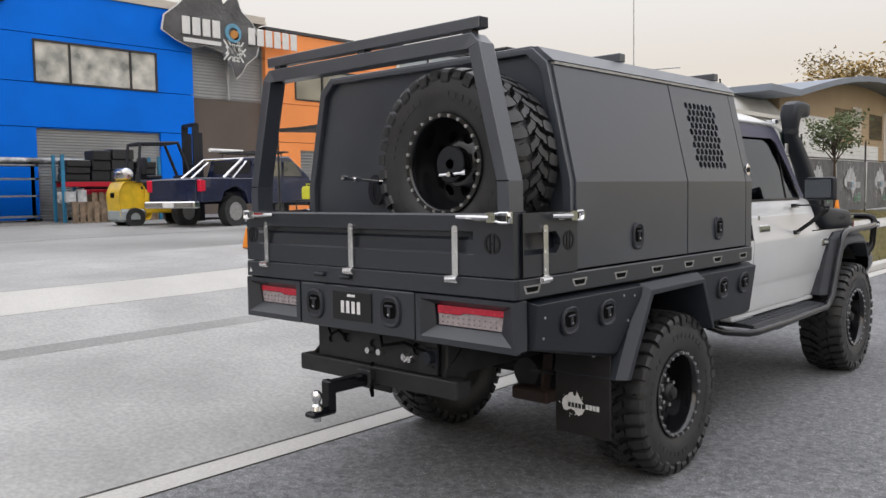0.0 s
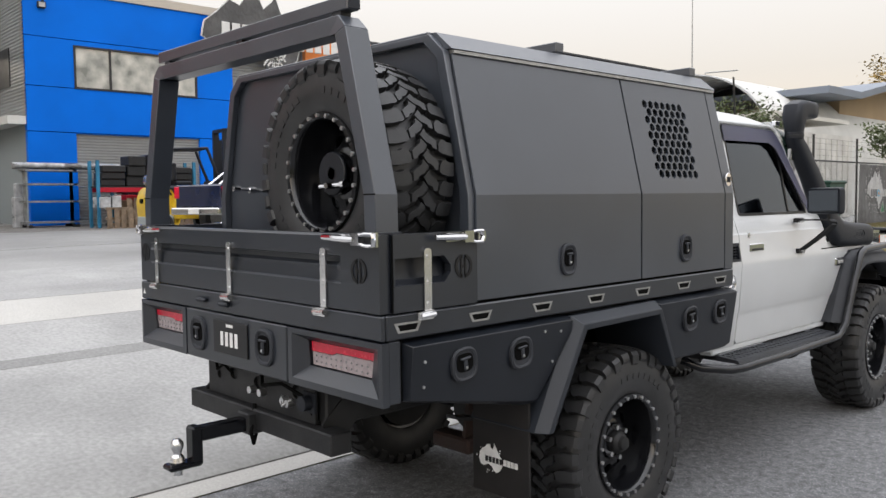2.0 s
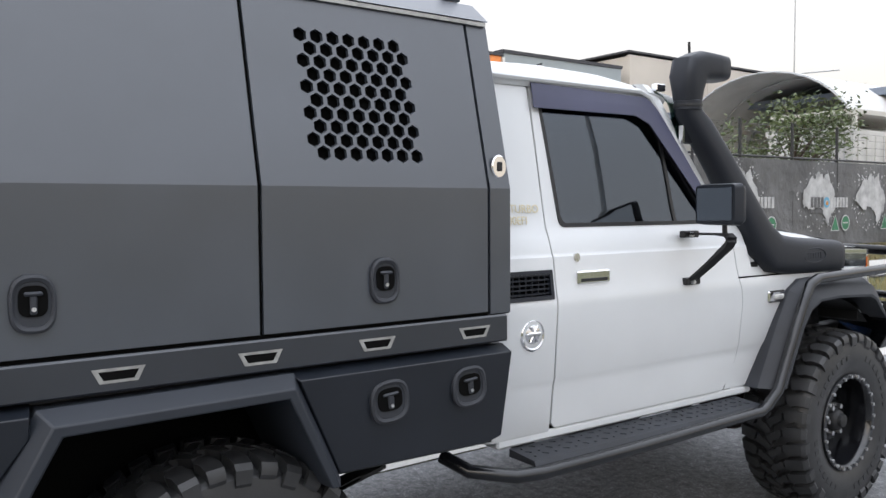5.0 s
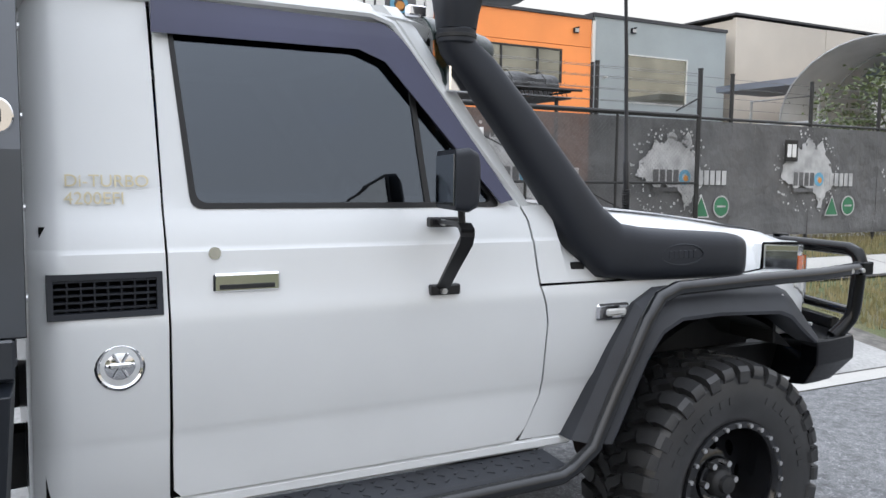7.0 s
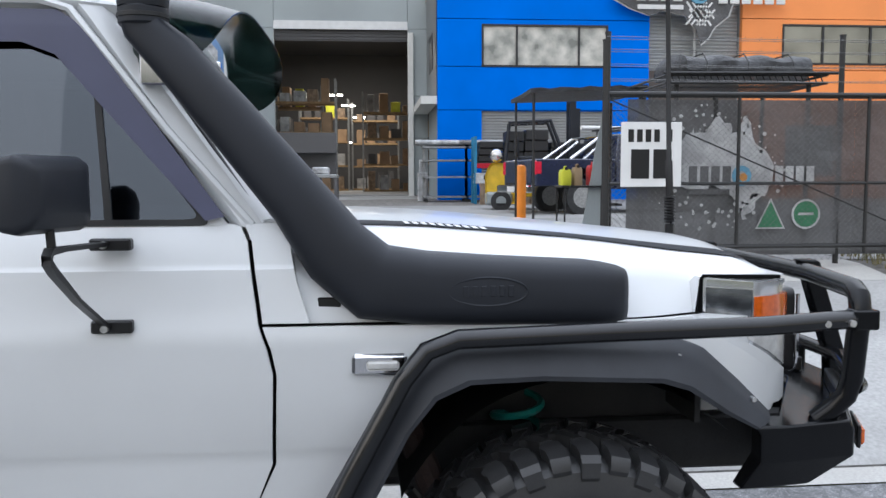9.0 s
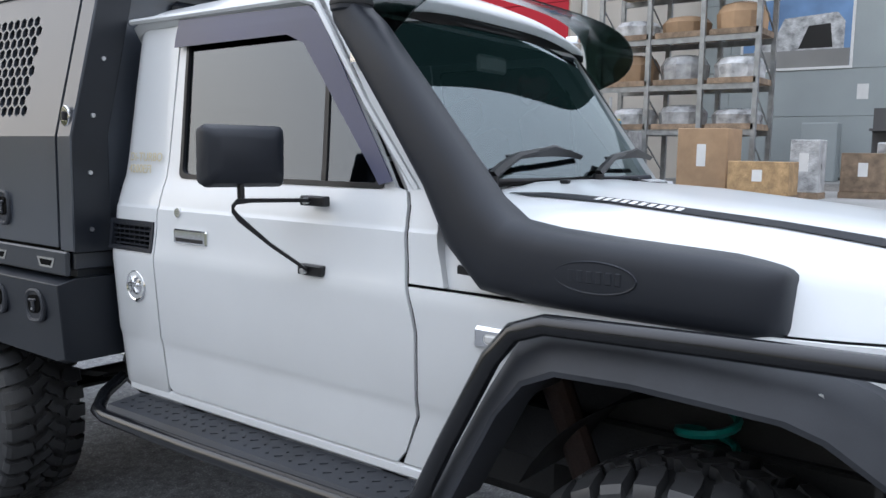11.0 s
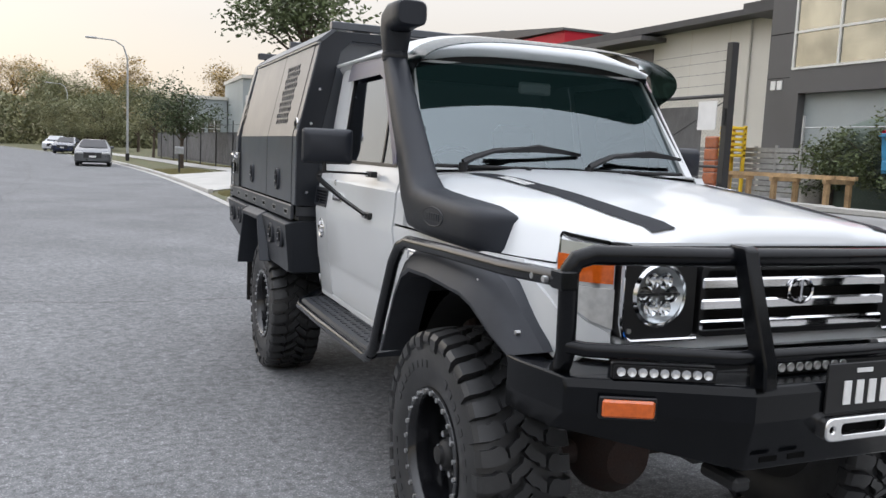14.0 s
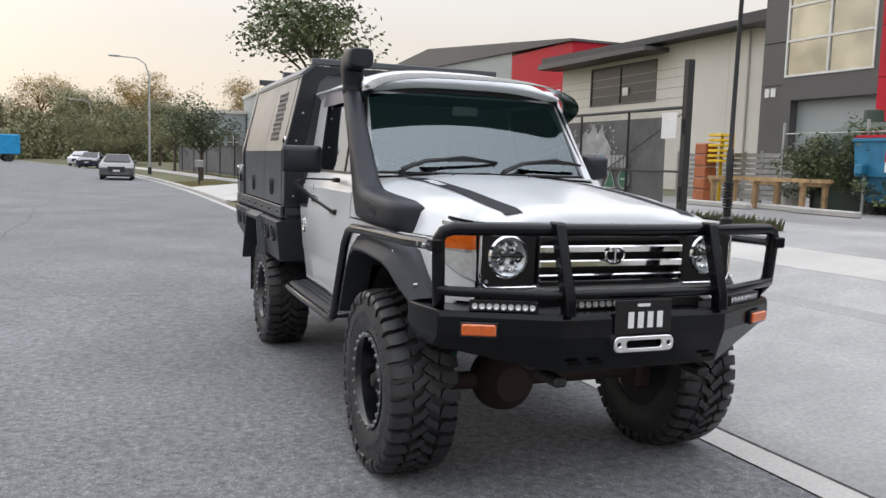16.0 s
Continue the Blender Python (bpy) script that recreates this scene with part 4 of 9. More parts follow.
SIDE_R = pose(0, 0, 0, 0, 0, 90)
whale_latch(pose(-0.345, -1.470, 0.975))
whale_latch(pose(0.215, -1.470, 0.98))
plate = part("number_plate", MB().box(-0.20, 0.085, -1.477, -1.471, 0.912, 1.055, 0.002), M_DECAL_B, ute, "black number plate with pale characters masked as bars")
bars = MB()
for k in range(4):
    bars.box(-0.135 + 0.04 * k, -0.112 + 0.04 * k, -1.479, -1.476, 0.948, 1.008)
bars.box(-0.085, -0.03, -1.479, -1.476, 1.03, 1.042)
tagged(part("plate_lettering", bars, M_DECAL_W, plate), kind="stuff")
for x, z in ((-0.30, 1.13), (-0.10, 1.125)):
    part("bump_stop", MB().box(x - 0.04, x + 0.04, -1.49, -1.465, z - 0.01, z + 0.01, 0.008), M_PLASTIC, ute, "small black tailgate pull")
part("warning_sticker", MB().prism([(-0.93, 1.11), (-0.905, 1.11), (-0.9175, 1.135)], "y", -1.471, -1.4685), M_DECAL_W, ute)

# tow bar
tb = MB().box(-0.55, 0.58, -1.42, -1.32, 0.60, 0.685, 0.006)
for s in (-1, 1):
    tb.prism([(-1.38, 0.61), (-1.30, 0.61), (-1.10, 0.80), (-1.22, 0.84), (-1.38, 0.70)], "x", s * 0.47 - 0.006, s * 0.47 + 0.006)
tb.box(-0.045, 0.045, -1.46, -1.30, 0.585, 0.675, 0.006)
tow = part("tow_bar", tb, M_CHASSIS, ute, "black square-section tow bar")
tg = MB()
tg.box(-0.028, 0.028, -1.665, -1.38, 0.598, 0.656, 0.006).box(-0.033, 0.033, -1.70, -1.655, 0.502, 0.662, 0.008).box(-0.036, 0.036, -1.80, -1.66, 0.502, 0.527, 0.008)
part("tow_tongue", tg, M_BULL, tow, "black drop-down tow tongue")
bl = MB()
bl.lathe([(0.0005, 0.475), (0.018, 0.475), (0.018, 0.505), (0.03, 0.53), (0.026, 0.55), (0.016, 0.56), (0.018, 0.572), (0.024, 0.582), (0.026, 0.595), (0.024, 0.608), (0.014, 0.62), (0.0005, 0.622)], "z", 20, (0, -1.752, 0.003))
part("tow_ball", bl, M_STEEL, tow, "worn steel tow ball")
xm = MB()
xm.add(sheet(rect(-0.43, 0.43, 0.69, 0.862), [oval(-0.33, 0.78, 0.02, 0.02, 12), oval(-0.2, 0.80, 0.035, 0.025, 12), oval(0.02, 0.79, 0.05, 0.03, 12), oval(0.30, 0.80, 0.03, 0.03, 12)], thick=0.012, put=lambda u, v, d: (u, -1.385 + d, v)))
xm.box(-0.43, 0.43, -1.374, -1.30, 0.845, 0.862).box(-0.43, 0.43, -1.374, -1.30, 0.69, 0.70)
part("rear_crossmember", xm, M_CHASSIS, ute, "punched black rear crossmember")
cp = MB().disc(0.03, -1.43, -1.385, "y", 14, (0.40, 0, 0.775)).box(0.36, 0.44, -1.395, -1.385, 0.735, 0.815)
part("trailer_socket", cp, M_PLASTIC, ute)
for x, z in ((0.235, 0.755), (0.27, 0.75), (0.06, 0.76), (-0.02, 0.76)):
    part("shackle_bolt", MB().disc(0.016, -1.415, -1.384, "y", 10, (x, 0, z)), M_BOLT, ute)
part("shackle", MB().tube([(0.22, -1.40, 0.77), (0.25, -1.42, 0.74), (0.29, -1.40, 0.77)], 0.007, 6), M_BOLT, ute)
part("cable", MB().tube([(0.05, -1.39, 0.86), (0.1, -1.42, 0.80), (0.25, -1.42, 0.83), (0.38, -1.41, 0.80), (0.42, -1.36, 0.68)], 0.008, 6), M_GAP, ute)
part("cable", MB().tube([(-0.35, -1.39, 0.86), (-0.3, -1.41, 0.81), (-0.24, -1.41, 0.84), (-0.2, -1.39, 0.80)], 0.007, 6), M_GAP, ute)
part("cable", MB().tube([(0.0, -1.40, 0.70), (0.05, -1.45, 0.60), (0.02, -1.42, 0.54), (-0.06, -1.36, 0.56)], 0.009, 6), M_GAP, ute)

# under-tray tool boxes and wheel arches
for s in (-1, 1):
    for tag_, poly, lat in (("rear", [(-1.375, 1.075), (-0.47, 1.075), (-0.47, 1.02), (-0.665, 0.735), (-0.72, 0.735), (-1.375, 0.865)], ((-1.11, 0.965), (-0.80, 0.965))),
                            ("front", [(0.155, 1.075), (0.925, 1.075), (0.905, 0.77), (0.85, 0.755), (0.295, 0.76)], ((0.455, 0.96), (0.745, 0.965)))):
        bx = MB()
        cx, cz = sum(p[0] for p in poly) / len(poly), sum(p[1] for p in poly) / len(poly)
        rings = [[(s * 0.55, y, z) for y, z in poly], [(s * 0.925, y, z) for y, z in poly],
                 [(s * (0.985 - 0.10 * (1.075 - z)), cx + (y - cx) * 0.965, cz + (z - cz) * 0.90) for y, z in poly]]
        bx.loft(rings)
        box = part("tool_box", bx, M_POWDER_D, ute, f"black angled under-tray tool box ahead of the {'tail' if tag_ == 'rear' else 'wheel'}" if s > 0 else "", smooth=15, bevel=0.003)
        if s > 0:
            for y, z in lat:
                whale_latch(pose(0.985 - 0.10 * (1.075 - z) + 0.001, y, z) @ pose(0, 0, 0, 5, 0, 0) @ SIDE_R, box, 0.066, 0.064)
            pts = ((-1.30, 1.0), (-1.30, 0.91), (-0.60, 0.90), (-0.56, 1.02), (-0.66, 1.03)) if tag_ == "rear" else ()
            for y, z in pts:
                part("rivet", MB().disc(0.006, 0, 0.012, "x", 8, (0.978 - 0.10 * (1.075 - z), y, z)), M_BOLT, box)
    outer = [(-0.705, 0.62), (-0.465, 1.068), (0.165, 1.075), (0.305, 0.755)]
    inner = [(-0.635, 0.62), (-0.415, 1.005), (0.125, 1.012), (0.245, 0.755)]
    fl = MB()
    fl.loft([[(s * 0.60, *o), (s * 0.96, *o), (s * 1.012, *[(a + b) / 2 for a, b in zip(o, i)]), (s * 1.012, *[b * 0.9 + a * 0.1 for a, b in zip(o, i)]), (s * 0.97, *i), (s * 0.60, *i)] for o, i in zip(outer, inner)])
    part("wheel_arch", fl, M_POWDER_M, ute, "angular charcoal steel wheel arch", smooth=12, bevel=0.004)
    # guard in the gap near-black, so under-tray shade is in its colour
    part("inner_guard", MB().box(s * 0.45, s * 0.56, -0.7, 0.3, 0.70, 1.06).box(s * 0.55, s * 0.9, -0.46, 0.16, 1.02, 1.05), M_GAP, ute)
    flap = part("mudflap", MB().box(s * 0.61, s * 0.93, -0.70, -0.688, 0.315, 0.745, 0.003), M_FLAP, ute, "black rubber mudflap with a white map-shaped print")
    if s > 0:
        logo = MB()
        lp = [(0.587, 0.50), (0.592, 0.525), (0.608, 0.545), (0.622, 0.55), (0.632, 0.563), (0.652, 0.568), (0.655, 0.553), (0.67, 0.548), (0.675, 0.575), (0.684, 0.56), (0.70, 0.535), (0.716, 0.515), (0.722, 0.49), (0.708, 0.465), (0.688, 0.452), (0.672, 0.458), (0.66, 0.476), (0.64, 0.482), (0.615, 0.47), (0.597, 0.474)]
        logo.add(sheet(lp, thick=0.002, put=lambda u, v, d: (u + 0.065, -0.702 - d, v - 0.04)))
        rl = random.Random(9)
        for _ in range(26):
            a_, d_ = rl.uniform(0, 6.28), rl.uniform(0.8, 1.25)
            logo.disc(rl.uniform(0.0015, 0.004), -0.7035, -0.7015, "y", 6, (0.72 + 0.068 * d_ * math.cos(a_), 0, 0.468 + 0.055 * d_ * math.sin(a_)))
        for k in range(5, 9):
            logo.box(0.690 + 0.0205 * k, 0.705 + 0.0205 * k, -0.7045, -0.7005, 0.452, 0.476)
        mark = part("print", logo, M_DECAL_W, flap)
        for k in range(5):
            part("print_bar", MB().box(0.690 + 0.0205 * k, 0.705 + 0.0205 * k, -0.706, -0.7043, 0.452, 0.476), M_DECAL_B, mark)
        for x in (0.62, 0.73, 0.84):
            part("flap_screw", MB().disc(0.006, -0.708, -0.70, "y", 8, (x, 0, 0.725)), M_BOLT, flap)

# canopy
CAN = [(1.17, 0.925), (1.575, 0.925), (2.115, 0.80), (2.19, 0.725)]
body = [(-0.925, 1.17), (-0.925, 1.575), (-0.80, 2.118), (-0.72, 2.19), (0.72, 2.19), (0.80, 2.118), (0.925, 1.575), (0.925, 1.17)]
can = MB().prism(body, "y", -1.0, 0.90)
part("canopy_shell", can, M_POWDER, ute, "charcoal folded-sheet canopy", smooth=15)
rim_f = MB().add(sheet([(x * 1.008, z) for x, z in body], [[(x * 0.86, 1.22 + (z - 1.17) * 0.9) for x, z in body]], thick=0.05, put=lambda u, v, d: (u, 0.95 - d, v)))
part("canopy_front_frame", rim_f, M_POWDER_D, ute, "black front frame of the canopy", smooth=15, bevel=0.003)
part("canopy_front_panel", MB().box(-0.5, 0.5, 0.90, 0.935, 1.5, 2.1, 0.02), M_POWDER_D, ute)
rear_f = MB().add(sheet([(x * 1.006, z) for x, z in body], [[(x * 0.955, 1.20 + (z - 1.17) * 0.945) for x, z in body]], thick=0.03, put=lambda u, v, d: (u, -1.031 + d, v)))
part("canopy_rear_frame", rear_f, M_POWDER, ute, smooth=15, bevel=0.003)
for z in (1.25, 1.45, 1.65, 1.85):
    part("frame_bolt", MB().disc(0.008, 0.95, 0.956, "y", 8, (0.87 - max(0, z - 1.575) * 0.23, 0, z)), M_BOLT, ute)


def can_x(z):
    return interp(CAN, z)


HEX_TOP = []
for r_ in range(10):
    z = 1.668 + 0.0372 * r_
    y0 = 0.286 - 0.0005 * r_ - (0.026 if r_ % 2 else 0.0) + 0.0
    for c_ in range(7):
        cy = y0 + 0.052 * c_
        HEX_TOP.append([(cy + 0.0225 * math.sin(math.pi / 3 * k), z + 0.0215 * math.cos(math.pi / 3 * k)) for k in range(6)])
for s in (-1, 1):
    for y0, y1, ly, holes in ((-1.0, 0.078, -0.462, []), (0.09, 0.852, 0.463, HEX_TOP)):
        outl = rect(y0, y1, 1.183, 2.108)
        panel = sheet(outl, holes, lines=[((y0 - 0.1, 1.575), (y1 + 0.1, 1.575))], thick=0.014, put=lambda u, v, d, s=s: (s * (can_x(v) + 0.016 - d), u, v))
        door = part("canopy_door", panel, M_POWDER, ute, "honeycomb-vented canopy door" if holes else "plain folded canopy door", smooth=8)
        whale_latch(pose(s * 0.9415, ly, 1.305) @ pose(0, 0, 0, 0, 0, 90 if s > 0 else -90), door, 0.05, 0.068)
        if holes:
            mesh_back = [(0.16, 1.63), (0.66, 1.63), (0.60, 2.04), (0.15, 2.04)]
            part("insect_mesh", sheet(mesh_back, thick=0.001, put=lambda u, v, d, s=s: (s * (can_x(v) + 0.001), u, v)), M_GAP, door)
    gap = MB()
    for u0, u1, v0, v1 in ((-1.012, 0.862, 1.168, 1.183), (0.0775, 0.0905, 1.18, 2.11), (0.852, 0.862, 1.18, 2.11), (-1.013, -1.0, 1.18, 2.11)):
        gap.add(sheet(rect(u0, u1, v0, v1), lines=[((u0 - 0.1, 1.575), (u1 + 0.1, 1.575))], thick=0.003, put=lambda u, v, d, s=s: (s * (can_x(v) + 0.004 - d), u, v)))
    part("door_gap", gap, M_GAP, ute)
    part("front_post", sheet(rect(0.865, 0.948, 1.175, 2.112), lines=[((0.8, 1.575), (1.0, 1.575))], thick=0.03, put=lambda u, v, d, s=s: (s * (can_x(v) + 0.014 - d), u, v)), M_POWDER, ute, smooth=8)
    part("drip_rail", MB().prism([(s * 0.800, 2.11), (s * 0.826, 2.11), (s * 0.826, 2.122), (s * 0.800, 2.13)], "y", -0.995, 0.94), M_ALU, ute, "thin bright drip rail")
    roof_e = MB().prism([(s * 0.795, 2.126), (s * 0.828, 2.126), (s * 0.742, 2.197), (s * 0.71, 2.197)], "y", -1.01, 0.95)
    part("roof_edge", roof_e, M_POWDER, ute, smooth=10)
    if s > 0:
        kn = MB().lathe([(0.0005, 0.0), (0.03, 0.0), (0.03, 0.005), (0.027, 0.008), (0.0005, 0.008)], "x", 22, (0.926, 0.908, 1.645), None)
        kn2 = MB().box(0.932, 0.944, 0.902, 0.914, 1.63, 1.66, 0.003)
        lk = part("twist_lock", MB().put([(p[0], 0.908 + (p[1] - 0.908) * 1.0, 1.645 + (p[2] - 1.645) * 1.25) for p in kn.v], kn.f), M_CHROME, ute, "oval chrome twist lock")
        part("lock_key", kn2, M_CHASSIS, lk)
for y in (-0.25, 0.88):
    bar = part("roof_bar", MB().box(-0.735, 0.735, y - 0.028, y + 0.028, 2.205, 2.25, 0.004), M_POWDER, ute, "charcoal square roof bar")
    for x in (-0.55, 0.55):
        part("bar_foot", MB().box(x - 0.05, x + 0.05, y - 0.02, y + 0.02, 2.188, 2.206), M_POWDER_D, bar)
part("roof_lip", MB().box(-0.72, 0.72, -1.03, -0.985, 2.175, 2.20, 0.004), M_POWDER, ute)

# rear ladder hoop
hp = MB()
for s in (-1, 1):
    legs = [(s * 0.915, 1.445), (s * 0.912, 1.58), (s * 0.765, 2.16)]
    hp.loft([[(x - s * 0.0, -1.455, z), (x - s * 0.0, -1.355, z), (x - s * 0.062, -1.355, z - (0.02 if z > 2 else 0)), (x - s * 0.062, -1.455, z - (0.02 if z > 2 else 0))] for x, z in legs])
    hp.loft([[(s * 0.765, -1.455, 2.16), (s * 0.765, -1.355, 2.16), (s * 0.703, -1.355, 2.14), (s * 0.703, -1.455, 2.14)], [(s * 0.72, -1.45, 2.205), (s * 0.72, -1.36, 2.205), (s * 0.66, -1.36, 2.14), (s * 0.66, -1.45, 2.14)]])
hp.box(-0.72, 0.72, -1.45, -1.36, 2.14, 2.205)
hoop = part("ladder_rack", hp, M_POWDER, ute, "charcoal folded-steel hoop behind the canopy", smooth=12, bevel=0.003)
part("rack_bar", MB().box(-0.76, 0.745, -1.43, -1.375, 2.225, 2.275, 0.003), M_POWDER, hoop)
part("rack_bar_end", MB().box(0.7455, 0.752, -1.427, -1.378, 2.228, 2.272), M_PLASTIC, hoop)
for x in (-0.675, -0.005, 0.675):
    part("rack_foot", MB().box(x - 0.025, x + 0.025, -1.425, -1.38, 2.2, 2.228), M_POWDER_D, hoop)
for s in (-1, 1):
    part("hoop_foot", MB().box(s * 0.8625 - 0.0625, s * 0.8625 + 0.0625, -1.455, -1.35, 1.442, 1.452, 0.002), M_POWDER_D, hoop)
for s in (-1, 1):
    part("hoop_seam", MB().box(s * 0.884 - 0.031, s * 0.884 + 0.031, -1.4565, -1.455, 1.578, 1.583), M_GAP, hoop)

# spare carrier and threaded tie rods
cr_ = MB().lathe([(0.0005, 0), (0.082, 0), (0.085, 0.004), (0.085, 0.012), (0.0005, 0.012)], "y", 20, (0.45, -1.30, 1.665))
cr_.tube([(0.45, -1.0, 1.665), (0.45, -1.30, 1.665)], 0.025, 10)
part("spare_carrier", cr_, M_POWDER_D, ute)
rd = MB().tube([(0.415, -1.33, 1.615), (0.575, -1.33, 1.622)], 0.008, 8).disc(0.016, 0.56, 0.58, "x", 10, (0, -1.33, 1.622)).tube([(0.495, -1.30, 1.617), (0.495, -1.36, 1.617)], 0.012, 8)
part("spare_handle", rd, M_CHROME, ute, "chrome turning handle of the spare wheel")
rd = MB().tube([(-0.31, -1.015, 1.60), (-0.31, -1.30, 1.62)], 0.008, 8).disc(0.022, -1.03, -1.012, "y", 12, (-0.31, 0, 1.60)).disc(0.016, -1.22, -1.19, "y", 10, (-0.31, 0, 1.613)).disc(0.014, -1.30, -1.27, "y", 10, (-0.31, 0, 1.62))
part("tie_rod", rd, M_CHROME, ute, "chrome threaded rod on the canopy back")
hk = MB().add(sheet(oval(-0.35, 1.555, 0.06, 0.085, 20), [oval(-0.35, 1.55, 0.02, 0.05, 14)], thick=0.006, put=lambda u, v, d: (u, -1.03 + d, v)))
part("hook_plate", hk, M_POWDER_D, ute)


# ---- cab and front ----
BODY_SET[0] = -0.016
SIDE = [(0.66, 0.765), (0.70, 0.785), (0.86, 0.803), (0.884, 0.808), (0.896, 0.8125), (1.10, 0.829), (1.155, 0.833), (1.178, 0.832), (1.20, 0.827), (1.25, 0.819), (1.30, 0.8145), (1.335, 0.8105), (1.343, 0.8055), (1.349, 0.8035), (1.358, 0.802), (1.41, 0.785), (1.44, 0.772), (1.50, 0.760), (1.75, 0.722), (1.92, 0.695), (2.0, 0.675)]


def side_x(z):
    return interp(SIDE, z)


CREASES = (0.70, 0.86, 0.884, 0.896, 1.10, 1.155, 1.178, 1.20, 1.25, 1.30, 1.335, 1.343, 1.349, 1.358, 1.41, 1.44, 1.5, 1.75, 1.92)


def flank(outline, holes=(), s=1, lift=0.0, thick=0.012, bow=None, cuts=()):
    ya, yb = min(p[0] for p in outline) - 0.1, max(p[0] for p in outline) + 0.1
    lines = [((ya, z), (yb, z)) for z in CREASES if min(p[1] for p in outline) < z < max(p[1] for p in outline)]
    lines += [((u, min(p[1] for p in outline) - 0.1), (u, max(p[1] for p in outline) + 0.1)) for u in cuts]
    return sheet(outline, holes, lines, thick, lambda u, v, d: (s * (side_x(v) + lift - d - (bow(u, v) if bow else 0.0)), u, v))


NOSE = [(3.20, 0.0), (3.30, 0.010), (3.40, 0.030), (3.47, 0.052), (3.52, 0.062), (3.58, 0.070), (3.65, 0.085), (3.70, 0.105), (3.75, 0.14)]
NOSE_LOW = [(3.40, 0.0), (3.52, 0.012), (3.58, 0.024), (3.65, 0.045), (3.70, 0.075), (3.75, 0.12)]


def nose_in(u, v):
    """How far the wing draws in towards the nose, more at its top than at its foot."""
    k = max(0.0, min(1.0, (v - 0.97) / 0.2))
    return interp(NOSE, u) * k + interp(NOSE_LOW, u) * (1 - k)

DOOR = [(1.292, 0.725), (1.31, 0.705), (2.325, 0.705), (2.36, 0.745), (2.402, 0.85), (2.41, 1.08), (2.398, 1.14), (2.378, 1.20), (2.352, 1.40), (2.335, 1.438), (2.30, 1.445), (1.95, 1.945), (1.90, 1.972), (1.268, 1.972), (1.280, 1.50), (1.284, 1.2)]
WIN = round_poly([(1.355, 1.448), (2.255, 1.448), (1.905, 1.895), (1.865, 1.915), (1.312, 1.915)], 0.03)
for s in (-1, 1):
    rear_bow = lambda u, v: 0.06 * max(0.0, (1.06 - u) / 0.10) ** 2
    quarter = [(0.975, 0.69), (1.282, 0.69), (1.278, 1.2), (1.274, 1.5), (1.258, 1.972), (0.975, 1.972)]
    part("cab_corner", flank(quarter, [rect(1.015, 1.262, 1.192, 1.285)], s, bow=rear_bow, cuts=(0.99, 1.005, 1.02, 1.04, 1.06)), M_WHITE, ute, "white rear corner of the cab", smooth=25)
    vent = part("air_vent", MB().add(sheet(rect(1.01, 1.267, 1.186, 1.291), [rect(1.024, 1.253, 1.20, 1.277)], thick=0.02, put=lambda u, v, d: (s * (side_x(v) + 0.004 - d), u, v))), M_PLASTIC, ute, "black louvred air vent")
    part("vent_back", MB().box(s * 0.775, s * 0.785, 1.015, 1.262, 1.19, 1.287), M_GAP, vent)
    for k in range(5):
        part("louvre", MB().box(s * 0.79, s * 0.818, 1.024, 1.253, 1.205 + 0.0165 * k, 1.210 + 0.0165 * k), M_PLASTIC, vent)
    for k in range(7):
        part("louvre", MB().box(s * 0.79, s * 0.814, 1.052 + 0.03 * k, 1.056 + 0.03 * k, 1.20, 1.277), M_PLASTIC, vent)
    door = part("door", flank(DOOR, [WIN], s), M_WHITE, ute, "white cab door with creased lower panel", smooth=25)
    part("window_glass", flank([(u, v) for u, v in WIN], (), s, -0.008, 0.003), M_GLASS, door, "dark tinted door glass")
    wr = round_poly([(1.347, 1.44), (2.268, 1.44), (1.91, 1.902), (1.87, 1.923), (1.304, 1.923)], 0.03)
    part("window_seal", flank(wr, [round_poly([(1.362, 1.455), (2.24, 1.455), (1.90, 1.888), (1.86, 1.908), (1.318, 1.908)], 0.03)], s, 0.003, 0.014), M_DECAL_B, door)
    div = [(2.012, 1.448), (2.03, 1.448), (1.995, 1.80), (1.977, 1.82)]
    part("quarter_bar", flank(div, (), s, -0.003, 0.01), M_DECAL_B, door)
    vis = [(1.265, 1.878), (1.82, 1.882), (1.90, 1.852), (2.255, 1.452), (2.30, 1.462), (1.955, 1.928), (1.90, 1.962), (1.268, 1.972)]
    part("weather_shield", flank(vis, (), s, 0.022, 0.004), M_VISOR, door, "smoked violet-grey weather shield over the window")
    hd = part("door_handle", MB().box(s * 0.81, s * 0.829, 1.388, 1.560, 1.231, 1.279, 0.005), M_CHROME, door, "chrome pull handle")
    part("handle_recess", MB().box(s * 0.82, s * 0.8303, 1.402, 1.546, 1.238, 1.252, 0.002), M_CHASSIS, hd)
    part("door_lock", MB().disc(0.016, s * 0.806, s * 0.816, "x", 14, (0, 1.395, 1.33)).box(s * 0.812, s * 0.819, 1.393, 1.397, 1.322, 1.338), M_STEEL, door)
    # front wing with the wheel opening
    wing = [(2.345, 0.705), (2.56, 0.705), (2.68, 0.98), (2.78, 1.08), (2.88, 1.10), (3.42, 1.09), (3.60, 1.0), (3.66, 0.93), (3.72, 0.93), (3.74, 0.96), (3.74, 1.02), (3.68, 1.06), (3.62, 1.10), (3.50, 1.165), (3.474, 1.196), (2.388, 1.196), (2.408, 1.14), (2.419, 1.08), (2.411, 0.85)]
